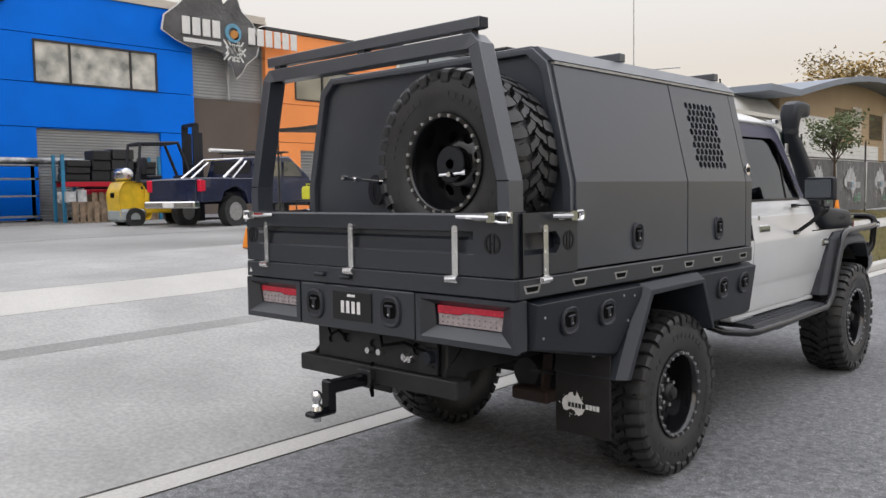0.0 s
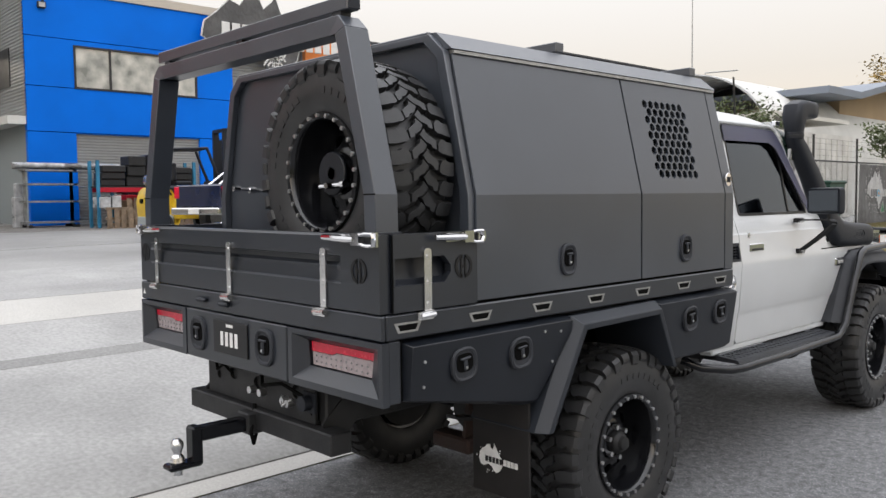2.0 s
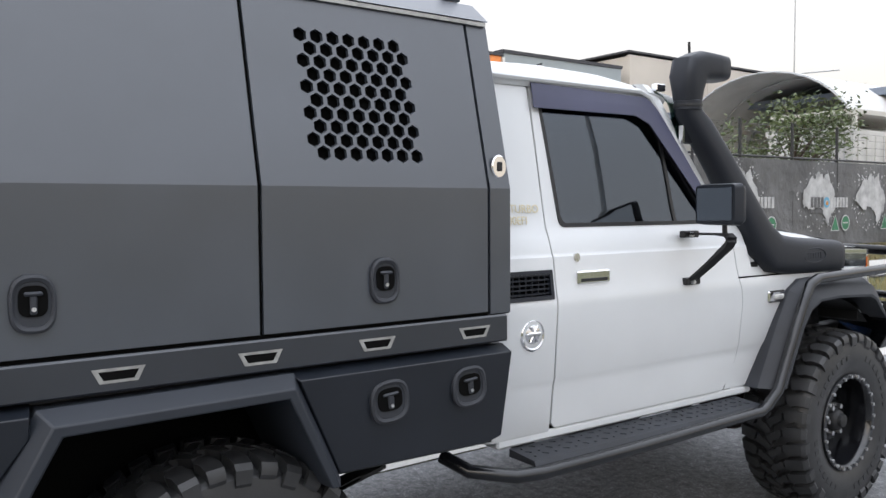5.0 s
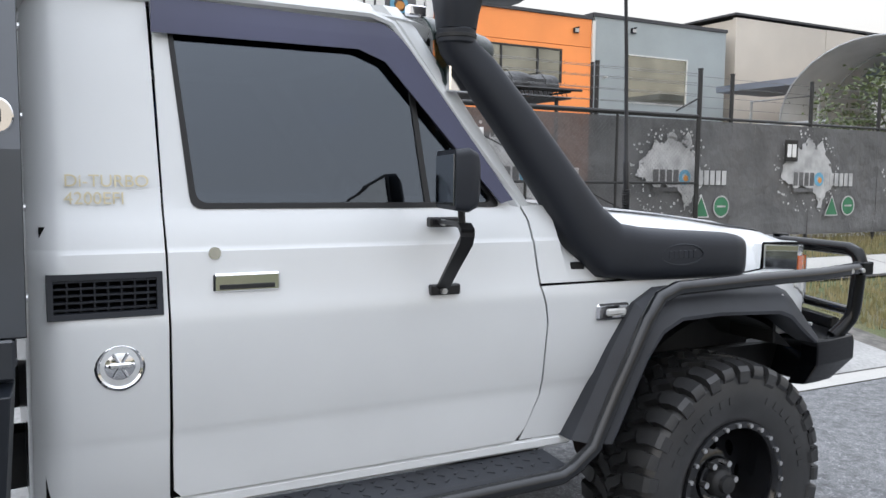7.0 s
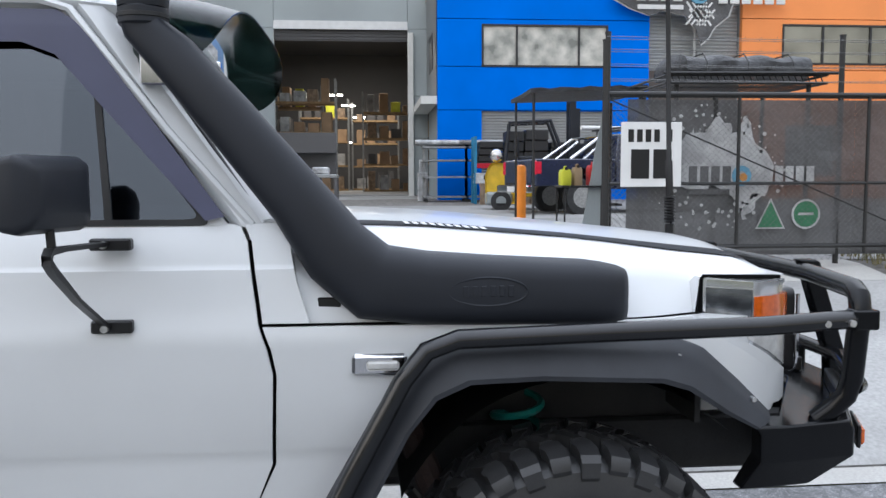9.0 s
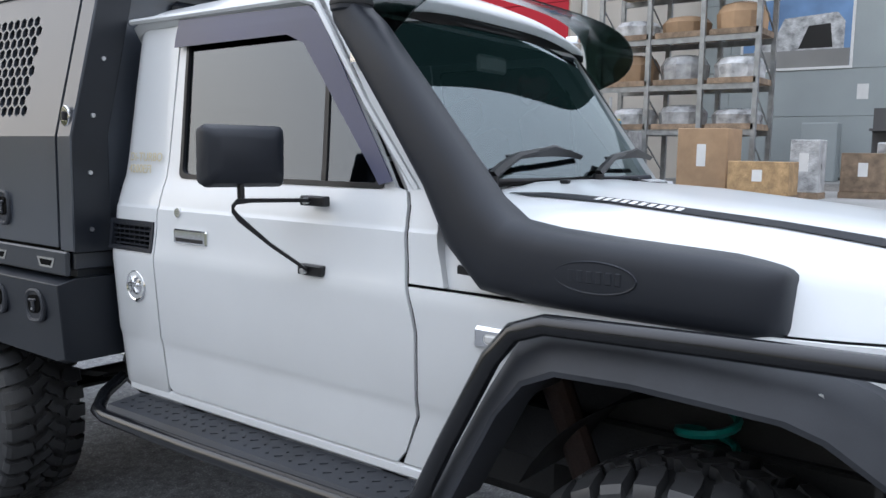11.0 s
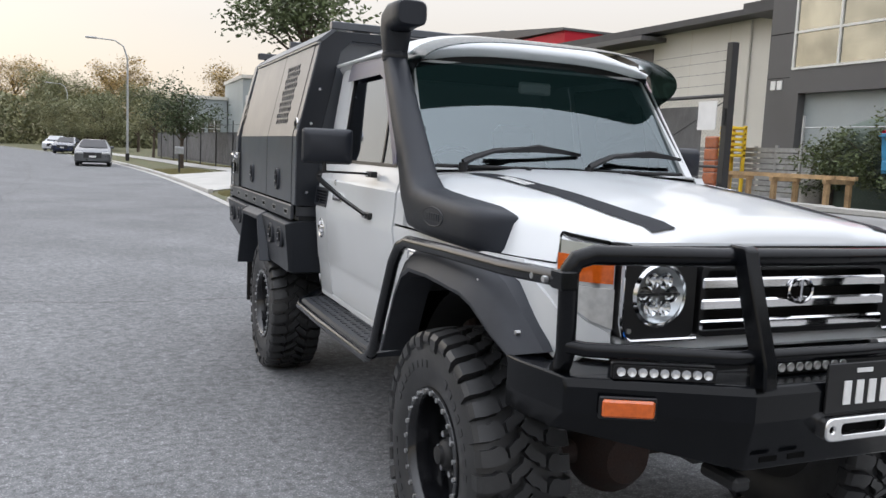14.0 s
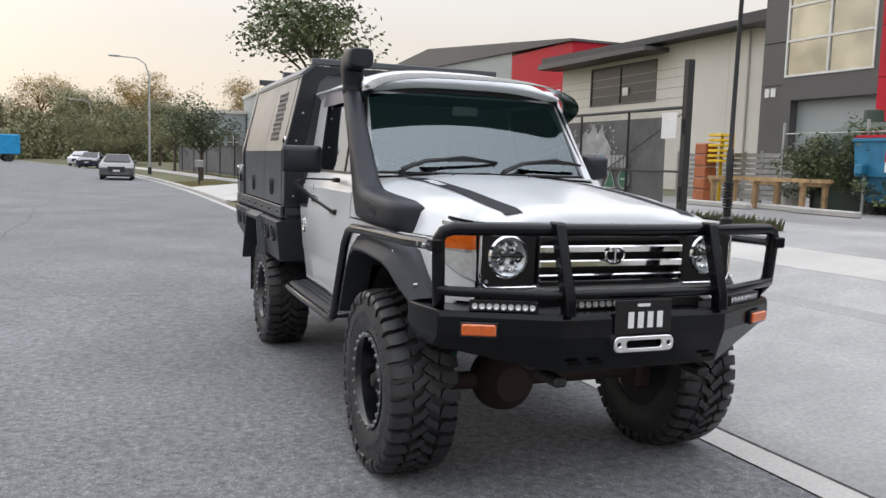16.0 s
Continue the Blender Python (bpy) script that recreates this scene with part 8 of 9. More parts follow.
for x in (-0.45, 0.45):
    cage.tube([(x, 0.45, 1.1), (x, 0.55, 2.08), (x, 1.5, 2.12), (x, 1.85, 1.2), (x, 1.9, 0.7)], 0.045, 8)
for y in (0.6, 0.8, 1.0, 1.2, 1.4):
    cage.box(-0.45, 0.45, y - 0.02, y + 0.02, 2.07, 2.12)
part("overhead_guard", cage, M_PLASTIC, fk, "black overhead guard")
mst = MB()
for x in (-0.35, 0.35):
    mst.box(x - 0.05, x + 0.05, 1.95, 2.1, 0.1, 2.62).box(x - 0.03, x + 0.03, 2.1, 2.2, 0.1, 2.4)
for z in (0.4, 1.5, 2.57):
    mst.box(-0.4, 0.4, 1.97, 2.08, z, z + 0.08)
part("mast", mst, M_PLASTIC, fk, "black lifting mast")
part("forks", MB().box(-0.35, -0.2, 2.2, 3.2, 0.12, 0.17).box(0.2, 0.35, 2.2, 3.2, 0.12, 0.17), M_CHASSIS, fk)
for x in (-0.42, 0.42):
    for y, r in ((0.35, 0.24), (1.7, 0.3)):
        w_ = part("wheel", MB().lathe([(0.12, -0.09), (r, -0.09), (r + 0.01, 0), (r, 0.09), (0.12, 0.09), (0.12, -0.09)], "x", 20, (x, y, r)), M_RUBBER, fk)
        part("rim", MB().disc(0.13, -0.07, 0.07, "x", 14, (x, y, r)), M_CHASSIS, w_)
part("gas_bottle", MB().lathe([(0.0005, -0.4), (0.12, -0.38), (0.16, -0.3), (0.16, 0.3), (0.12, 0.38), (0.0005, 0.4)], "x", 18, (0, 0.25, 1.32)), M_STEEL, fk, "silver gas bottle")
fk.matrix_basis = pose(-17.0, 5.45, 0.79, 0, 0, -8)


def car(name, label, paint, m_, L=4.5, W=1.78, H=1.45, plate=True, group=""):
    """A plain saloon car, nose to +y, with glass, lamps and wheels."""
    c = thing(name, label, "car", group)
    prof = [(-L / 2, 0.35), (-L / 2, 0.75), (-L / 2 + 0.12, 0.98), (-L / 2 + 0.75, 1.02), (-L / 2 + 1.25, H - 0.05), (-L / 2 + 1.9, H), (-L / 2 + 2.5, H - 0.04), (L / 2 - 1.15, 0.98), (L / 2 - 0.25, 0.84), (L / 2, 0.66), (L / 2, 0.3), (L / 2 - 0.3, 0.2), (-L / 2 + 0.3, 0.2)]
    rings = []
    for t, inset in ((-1, 0.10), (-0.93, 0.02), (-0.6, 0.0), (0.6, 0.0), (0.93, 0.02), (1, 0.10)):
        rings.append([(t * W / 2 * (1 - 0.32 * max(0, (z - 0.95) / 0.5)), y * (1 - inset * 0.25), z - inset * (0.3 if z > 1 else 0)) for y, z in prof])
    part("body", MB().loft(rings), paint, c, smooth=40)
    part("windscreen", MB().put([(x * W / 2 * k, y, z) for x, k, y, z in ((-1, 0.80, L / 2 - 1.18, 1.0), (1, 0.80, L / 2 - 1.18, 1.0), (1, 0.62, L / 2 - 1.85, H - 0.06), (-1, 0.62, L / 2 - 1.85, H - 0.06))], [(0, 1, 2, 3)]).put([(x * W / 2 * k, y, z) for x, k, y, z in ((-1, 0.82, L / 2 - 1.10, 1.02), (1, 0.82, L / 2 - 1.10, 1.02), (1, 0.64, L / 2 - 1.80, H - 0.02), (-1, 0.64, L / 2 - 1.80, H - 0.02))], [(0, 1, 2, 3)]), M_FRAME, c, "dark windscreen")
    for s in (-1, 1):
        part("side_glass", MB().loft([[(s * (W / 2 * (1 - 0.32 * max(0, (z + 0.03 - 0.95) / 0.5)) + o), y, z) for y, z in ((-L / 2 + 0.95, 1.0), (L / 2 - 1.35, 1.0), (L / 2 - 1.95, H - 0.12), (-L / 2 + 1.4, H - 0.12))] for o in (-0.02, 0.006)]), M_FRAME, c)
        part("headlamp", MB().box(s * W / 2 * 0.55, s * W / 2 * 0.92, L / 2 - 0.16, L / 2 - 0.02, 0.66, 0.78, 0.03), M_CLEARLENS, c)
        for y in (-L / 2 + 0.85, L / 2 - 0.85):
            w_ = part("wheel", MB().lathe([(0.2, -0.1), (0.31, -0.1), (0.325, 0), (0.31, 0.1), (0.2, 0.1), (0.2, -0.1)], "x", 22, (s * (W / 2 - 0.1), y, 0.325)), M_RUBBER, c)
            part("rim", MB().disc(0.2, -0.09, 0.09, "x", 16, (s * (W / 2 - 0.09), y, 0.325)), M_ALU, w_)
        part("mirror", MB().box(s * W / 2 * 0.98, s * W / 2 * 1.14, L / 2 - 1.5, L / 2 - 1.4, 0.98, 1.1, 0.03), paint, c)
    part("grille", MB().box(-W / 2 * 0.5, W / 2 * 0.5, L / 2 - 0.02, L / 2 + 0.01, 0.45, 0.75, 0.01), M_FRAME, c)
    part("number_plate", MB().box(-0.18, 0.18, L / 2 + 0.01, L / 2 + 0.02, 0.48, 0.58), M_SIGN, c)
    c.matrix_basis = m_
    return c


def parked(x, y, head):
    return pose(x, y, level(x, y), 0, 0, head)


car("parked_car", "dark silver saloon parked against the kerb", M_SILVERCAR, parked(2.15, -44.6, -2), group="parked cars")
car("parked_car", "pale hatchback parked against the kerb", M_WHITECAR, parked(5.6, -84, -12), L=4.0, H=1.5, group="parked cars")
car("parked_car", "dark car parked further down the street", M_NAVY, parked(4.4, -76, -11), group="parked cars")
bt = thing("delivery_truck", "bright blue curtain-sided truck far down the street", "truck")
part("cargo_body", MB().box(-1.2, 1.2, -4, 3, 0.9, 3.3, 0.08), M_BLUETRUCK, bt)
part("cab", MB().box(-1.15, 1.15, 3.1, 4.9, 0.6, 2.9, 0.25), M_BLUETRUCK, bt)
part("windscreen", MB().box(-1.0, 1.0, 4.88, 4.92, 1.7, 2.5, 0.01), M_FRAME, bt)
for y in (-2.8, 3.9):
    for s in (-1, 1):
        part("wheel", MB().lathe([(0.2, -0.14), (0.5, -0.14), (0.5, 0.14), (0.2, 0.14), (0.2, -0.14)], "x", 18, (s * 1.05, y, 0.5)), M_RUBBER, bt)
bt.matrix_basis = pose(17.5, -106, level(17.5, -106), 0, 0, -70)

# navy pickup in the yard
pk = thing("pickup_truck", "dark navy dual-cab pickup with chrome sports bar", "truck")
W2 = 0.9
part("tub", MB().loft([[(x, y, z) for y, z in ((-2.55, 0.62), (-2.55, 1.18), (-0.75, 1.18), (-0.75, 0.55), (-1.05, 0.55), (-1.15, 0.85), (-1.5, 1.0), (-1.85, 0.85), (-1.95, 0.62))] for x in (-W2, W2)]), M_NAVY, pk, bevel=0.02)
part("cabin", MB().loft([[(x * (1 - 0.13 * max(0, (z - 1.15) / 0.6)), y, z) for y, z in ((-0.72, 0.55), (-0.72, 1.2), (-0.62, 1.72), (0.6, 1.76), (1.3, 1.22), (1.3, 0.55))] for x in (-W2, W2)]), M_NAVY, pk, bevel=0.03)
part("front", MB().loft([[(x, y, z) for y, z in ((1.32, 0.55), (1.32, 1.15), (2.4, 1.05), (2.55, 0.85), (2.55, 0.45), (2.3, 0.45), (2.2, 0.8), (1.85, 0.95), (1.5, 0.8), (1.4, 0.5))] for x in (-W2, W2)]), M_NAVY, pk, bevel=0.03)
for s in (-1, 1):
    for y0, y1 in ((-0.5, 0.18), (0.28, 1.0)):
        part("side_glass", MB().prism([(y0, 1.24), (y1, 1.24), (y1 - (0.3 if y1 > 0.5 else 0.0), 1.62), (y0 + 0.04, 1.62)], "x", s * (W2 - 0.055), s * (W2 - 0.035)), M_WINDOW, pk)
    for y in (-1.5, 1.85):
        w_ = part("wheel", MB().lathe([(0.22, -0.12), (0.37, -0.12), (0.385, 0), (0.37, 0.12), (0.22, 0.12), (0.22, -0.12)], "x", 24, (s * 0.8, y, 0.385)), M_RUBBER, pk)
        part("rim", MB().disc(0.23, -0.10, 0.10, "x", 18, (s * 0.81, y, 0.385)), M_ALU, w_)
    part("tail_lamp", MB().box(s * 0.76, s * 0.905, -2.57, -2.42, 0.86, 1.14, 0.02), M_REDLENS, pk)
part("rear_window", MB().box(-0.62, 0.62, -0.70, -0.665, 1.27, 1.62), M_FRAME, pk)
part("tailgate", MB().box(-0.74, 0.74, -2.585, -2.54, 0.66, 1.16, 0.02), M_NAVY, pk)
part("bumper", MB().box(-0.85, 0.85, -2.75, -2.55, 0.48, 0.64, 0.03), M_CHROME, pk, "chrome rear step bumper")
part("number_plate", MB().box(-0.18, 0.18, -2.765, -2.75, 0.5, 0.61), M_SIGN, pk)
part("sports_bar", MB().tube([(-0.72, -1.7, 1.18), (-0.66, -0.98, 1.66), (0.66, -0.98, 1.66), (0.72, -1.7, 1.18)], 0.035, 8).tube([(-0.72, -1.4, 1.18), (-0.66, -0.85, 1.6)], 0.03, 8).tube([(0.72, -1.4, 1.18), (0.66, -0.85, 1.6)], 0.03, 8), M_CHROME, pk, "chrome sports bar")
rk = MB().tube([(-0.62, -0.5, 1.86), (0.62, -0.5, 1.86), (0.62, 0.75, 1.88), (-0.62, 0.75, 1.88), (-0.62, -0.5, 1.86)], 0.022, 6)
for y in (-0.25, 0.0, 0.25, 0.5):
    rk.tube([(-0.62, y, 1.84), (0.62, y, 1.84)], 0.014, 6)
for x in (-0.6, 0.6):
    for y in (-0.4, 0.5):
        rk.tube([(x, y, 1.72), (x, y, 1.86)], 0.018, 6)
part("roof_rack", rk, M_FENCE, pk, "low black roof basket")
part("rack_tube", MB().tube([(-0.70, -0.75, 1.93), (-0.68, 0.4, 1.93)], 0.05, 10), M_SIGN, pk, "white tube on the rack")
pk.matrix_basis = pose(-15.3, 8.35, 0.78, 0, 0, 12)
bb = thing("rooftop_cargo", "lumpy black covered load strapped on a raised mesh rack", "rack")
q = random.Random(41)
rings = []
for k in range(19):
    y = 6.22 + 1.74 * k / 18
    e_ = min(1.0, 8 * min(k, 18 - k) / 18 + 0.55)
    hi = (0.21 + 0.025 * math.sin(k * 1.3) + q.uniform(-0.012, 0.012)) * e_
    rings.append([(-7.15 + 0.55 * e_ * math.cos(a_) * (1 + 0.05 * math.sin(3 * a_ + k)), y, 2.80 + (hi if math.sin(a_) > 0 else 0.045) * math.copysign(abs(math.sin(a_)) ** 0.55, math.sin(a_)) + q.uniform(-0.006, 0.006)) for a_ in steps(0, 2 * math.pi, 22)[:-1]])
part("cover", MB().loft(rings), M_TARP, bb, "creased black tarpaulin roll", smooth=40)
for y in (6.55, 7.05, 7.6):
    part("strap", MB().tube([(-6.585, y, 2.74), (-6.60, y + 0.01, 2.90), (-6.75, y + 0.02, 3.015), (-7.5, y + 0.02, 3.02)], 0.008, 5), M_FENCE, bb)
fr_ = MB()
for z in (2.645, 2.735):
    fr_.tube([(-6.52, 6.05, z), (-6.52, 7.98, z + 0.012), (-7.8, 7.98, z + 0.012), (-7.8, 6.05, z), (-6.52, 6.05, z)], 0.017, 6)
part("frame", fr_, M_FENCE, bb)
for k in range(24):
    y = 6.1 + 0.078 * k
    part("mesh_bar", MB().tube([(-6.52, y, 2.735), (-6.515, y + 0.039, 2.645), (-7.8, y + 0.039, 2.645)], 0.008, 4), M_FENCE, bb)
part("side_bar", MB().tube([(-6.49, 6.0, 2.755), (-6.49, 8.15, 2.77)], 0.02, 6), M_FENCE, bb)
for x in (-6.6, -7.75):
    for y in (6.2, 7.8):
        part("leg", MB().tube([(x, y, 0.74), (x, y, 2.65)], 0.03, 6), M_FENCE, bb)
aw = thing("vehicle_awning", "black fold-out awning on thin poles", "awning")
rings = []
for k in range(13):
    y = 4.72 + 1.55 * k / 12
    rings.append([(x, y, 2.66 + 0.05 * k / 12 + o - 0.02 * math.sin(math.pi * (x + 9.3) / 1.5)) for x, o in ((-9.3, 0.0), (-8.9, 0.0), (-8.5, 0.0), (-8.1, 0.0), (-7.8, 0.0), (-7.8, 0.055 + 0.012 * math.sin(2.3 * k)), (-8.5, 0.06), (-9.3, 0.05))])
part("roof_cloth", MB().loft(rings), M_TARP, aw, "sagging black awning cloth", smooth=40)
for x, y in ((-9.2, 4.78), (-7.9, 4.78), (-9.2, 6.2), (-7.9, 6.2)):
    part("pole", MB().tube([(x, y, 0.75), (x, y, 2.66)], 0.018, 8), M_FENCE, aw)
part("drop_panel", MB().loft([[(x, y, z) for y, z in ((6.12, 2.66), (6.22, 2.66), (6.22, 0.80), (5.78, 0.80), (5.98, 2.0))] for x in (-9.25, -9.22)]), M_GREYW, aw, "grey canvas drop panel")
tb2 = thing("folding_table", "low dark folding table with camp gear", "table")
part("tabletop", MB().box(-9.7, -9.1, 5.45, 6.1, 1.42, 1.45, 0.006), M_CHASSIS, tb2)
for x in (-9.66, -9.14):
    for y in (5.5, 6.05):
        part("leg", MB().tube([(x, y, 0.75), (x, y, 1.43)], 0.014, 6), M_FENCE, tb2)


def fuel_can(y, m_, label, w=0.13, h=0.26):
    can = thing("fuel_can", label, "container", "camp containers")
    part("body", MB().loft([[(x, yy, z) for x, yy in round_poly(rect(-0.12 * k_, 0.12 * k_, -w / 2 * k_, w / 2 * k_), 0.03)] for z, k_ in ((0.0, 0.94), (0.02, 1.0), (h - 0.04, 1.0), (h, 0.8))]), m_, can)
    part("handle", MB().tube([(-0.06, 0, h - 0.005), (-0.05, 0, h + 0.04), (0.05, 0, h + 0.04), (0.06, 0, h - 0.005)], 0.011, 6), m_, can)
    part("cap", MB().disc(0.025, h - 0.01, h + 0.03, "z", 10, (0.085, 0, 0)), M_DECAL_B, can)
    can.matrix_basis = pose(-9.35, y, 1.452)


fuel_can(5.55, M_HIVIS, "bright yellow plastic container on the table", 0.15, 0.24)
fuel_can(5.73, M_TAN, "khaki canvas-covered container on the table", 0.12, 0.27)
fuel_can(5.97, M_REDCAN, "red plastic fuel can on the table", 0.15, 0.30)

# pipe trolleys and stock by the blue wall
for k, (y, L) in enumerate(((4.95, 1.4), (6.2, 1.3))):
    tr = thing("stock_trolley", "steel trolley of long metal stock", "trolley", "stock trolleys")
    for z in (0.15, 0.75, 1.25, 1.65):
        part("shelf", MB().box(-0.35, 0.35, -L / 2, L / 2, z, z + 0.05), M_RACK, tr)
    for y2 in (-L / 2 + 0.05, L / 2 - 0.05):
        part("upright", MB().box(-0.04, 0.04, y2 - 0.04, y2 + 0.04, 0.1, 1.9), M_BLUEBIN if k else M_RACK, tr)
    for j in range(3):
        part("roll", MB().tube([(-0.2 + 0.2 * j, -L / 2 - 0.2, 1.82), (-0.2 + 0.2 * j, L / 2 + 0.2, 1.82)], 0.10 - 0.02 * j, 10), M_WRAP if j else M_ALU, tr)
    for x in (-0.3, 0.3):
        for y2 in (-L / 2 + 0.1, L / 2 - 0.1):
            part("castor", MB().disc(0.06, -0.02, 0.02, "x", 10, (x, y2, 0.06)), M_RUBBER, tr)
    tr.matrix_basis = pose(-22.4, y, 0.84)
bench = thing("work_trailer", "red flat trailer stacked with black panels", "trailer")
part("deck", MB().box(-0.6, 0.6, -1.4, 1.4, 0.75, 0.95, 0.02), M_REDW, bench)
for j in range(5):
    part("panel", MB().box(-0.5 + 0.2 * j, -0.45 + 0.2 * j, -1.3 + 0.3 * (j % 2), 1.2 - 0.2 * j, 0.95, 1.75, 0, pose(0, 0, 0, 0, 8)), M_POWDER_D, bench)
for y in (-1.0, 1.0):
    part("leg", MB().box(-0.5, 0.5, y - 0.05, y + 0.05, 0.0, 0.75), M_CHASSIS, bench)
bench.matrix_basis = pose(-22.2, 8.3, 0.84)
for k in range(2):
    cr_ = thing("pallet_crate", "weathered timber pallet crate on the concrete", "crate", "yard crates")
    for j in range(6):
        part("slat", MB().box(0.5, 0.53, -0.58 + 0.2 * j, -0.44 + 0.2 * j, 0.12, 0.85), M_PALLET, cr_)
    part("base", MB().box(-0.5, 0.5, -0.6, 0.6, 0.0, 0.12), M_PALLET, cr_)
    part("load", MB().box(-0.45, 0.45, -0.55, 0.55, 0.12, 0.8, 0.02), M_CARTON, cr_)
    cr_.matrix_basis = pose(-21.0, 7.05 + 1.35 * k, 0.84)
for x, y in ((-10.0, 5.0),):
    bo = single("bollard", MB().lathe([(0.085, 0), (0.085, 0.93), (0.07, 0.98), (0.0005, 1.0)], "z", 18), M_SAFETY, "safety-orange steel bollard on the concrete", "bollard", "bollards", at=pose(x, y, 0.775))
single("dispenser_stand", MB().box(-0.15, 0.15, -0.15, 0.15, 0, 0.9, 0.02).box(-0.1, 0.1, -0.1, 0.1, 0.9, 1.3, 0.03), M_WRAP, "pale dispenser stand by the blue corner", "stand", at=pose(-23.0, 4.3, 0.86))

# pallet racking and crates in front of the warehouse
rk = thing("pallet_rack", "galvanised pallet rack with wrapped goods and timber pallets", "rack")
for x in (-16.1, -15.0):
    for y in (-5.1, -3.95, -2.75, -1.6):
        part("upright", MB().box(x - 0.05, x + 0.05, y - 0.05, y + 0.05, 0.8, 6.4), M_RACK, rk)
rng = random.Random(4)
for z in (2.10, 3.05, 4.05, 5.1):
    for x in (-16.1, -15.0):
        part("beam", MB().box(x - 0.03, x + 0.03, -5.1, -1.6, z - 0.06, z + 0.06), M_RACK, rk)
    for y in (-4.95, -3.8, -2.6):
        part("pallet", MB().box(-16.05, -14.95, y, y + 1.0, z + 0.06, z + 0.18), M_PALLET, rk)
        h = rng.uniform(0.3, 0.62)
        g = MB().loft([[(-15.5 + 0.5 * q * math.cos(a) * 1.05, y + 0.5 + 0.5 * q * math.sin(a), zz) for a in steps(0, 2 * math.pi, 10)[:-1]] for zz, q in ((z + 0.18, 1.0), (z + 0.18 + h * 0.6, 1.05), (z + 0.18 + h * 0.9, 0.85), (z + 0.18 + h, 0.5))])
        part("wrapped_load", g, M_WRAP if rng.random() < 0.75 else M_CARTON, rk)
for y in (-5.1, -3.95, -1.6):
    for z in (1.2, 2.2, 3.2, 4.2, 5.2):
        part("strut", MB().tube([(-16.1, y, z), (-15.0, y, z + 0.7)], 0.02, 6), M_RACK, rk)
stack = thing("pallet_stack", "stack of timber pallets on the rack top", "pallets")
for k in range(7):
    part("pallet", MB().box(-15.9, -14.9, -2.5, -1.5, 5.3 + 0.15 * k, 5.42 + 0.15 * k), M_PALLET, stack)
part("bearer", MB().box(-15.95, -14.85, -2.55, -1.45, 5.16, 5.30), M_PALLET, stack)
for (x, y, w, d, h), m_, lab, nm in (((-14.2, -2.2, 0.9, 1.05, 1.25), M_CARTON, "tall brown cardboard box on a pallet", "cardboard_box"), ((-13.6, -0.95, 0.7, 1.15, 0.62), M_TIMBER, "long timber shipping crate with a paper label", "shipping_crate"),
                               ((-13.9, -4.2, 0.9, 1.0, 1.2), M_WRAP, "plastic-wrapped load on a timber pallet", "wrapped_pallet"), ((-13.9, -5.6, 0.9, 1.0, 1.0), M_CARTON, "brown carton on a pallet", "cardboard_box"),
                               ((-15.4, -0.6, 0.6, 0.6, 1.05), M_WRAP, "grey plastic drum frame", "wrapped_pallet"), ((-16.5, 0.3, 0.8, 0.9, 0.8), M_PALLET, "broken pale timber crate on the ground", "shipping_crate")):
    c = thing(nm, lab, "box" if "box" in nm else "crate")
    part("pallet", MB().box(-w / 2, w / 2, -d / 2, d / 2, 0, 0.13), M_PALLET, c)
    part("box", MB().box(-w / 2 + 0.02, w / 2 - 0.02, -d / 2 + 0.02, d / 2 - 0.02, 0.13, 0.13 + h, 0.01), m_, c)
    part("label", MB().box(w / 2 - 0.02, w / 2 - 0.014, -0.1, 0.08, 0.13 + h * 0.4, 0.13 + h * 0.75), M_SIGN, c)
    c.matrix_basis = pose(x, y, level(x, y))
ms = thing("machine_bench", "grey machine bench with parts by the loading door", "bench")
part("top", MB().box(-0.5, 0.5, -0.9, 0.9, 0.8, 0.88, 0.01), M_RACK, ms)
for x in (-0.45, 0.45):
    for y in (-0.85, 0.85):
        part("leg", MB().box(x - 0.04, x + 0.04, y - 0.04, y + 0.04, 0, 0.8), M_DKGREYW, ms)
part("frame", MB().box(-0.45, -0.4, -0.85, 0.85, 0.88, 1.9).box(-0.45, 0.0, -0.85, 0.85, 1.4, 1.45), M_DKGREYW, ms)
part("wrapped_bundle", MB().box(-0.2, 0.4, -0.6, 0.1, 0.88, 1.15, 0.03), M_WRAP, ms)
part("wrapped_bundle", MB().box(0.0, 0.45, 0.3, 0.7, 0.88, 1.05, 0.03), M_WRAP, ms)
ms.matrix_basis = pose(-17.2, 1.0, level(-17.2, 1.0))
single("wall_cabinet", MB().box(-0.3, 0.3, -0.55, 0.55, 0, 1.9, 0.02), M_GREYW, "grey steel cabinet against the warehouse wall", "cabinet", at=pose(-26.8, -3.0, level(-26.8, -3)))

# skip bin, tank, hedge, slatted fence and timber frames near the office
sk = thing("skip_bin", "blue steel waste bin with a red and white notice", "bin")
part("body", MB().loft([[(x, y, z) for x, y in ((-0.6, -0.85), (0.6 + e, -0.85 - e), (0.6 + e, 0.85 + e), (-0.6, 0.85))] for z, e in ((0.25, 0.0), (0.75, 0.04), (0.76, 0.12), (1.45, 0.16))]), M_BLUEBIN, sk, smooth=15)
part("rim", MB().box(-0.65, 0.80, -1.05, 1.05, 1.45, 1.52, 0.01), M_BLUEBIN, sk)
part("lid", MB().box(-0.7, 0.78, -1.0, 0.1, 1.52, 1.58, 0.01), M_REDW, sk, "dark red lid")
part("lid", MB().box(-0.7, 0.78, 0.12, 1.0, 1.52, 1.56, 0.01), M_YELLOW, sk, "yellow lid")
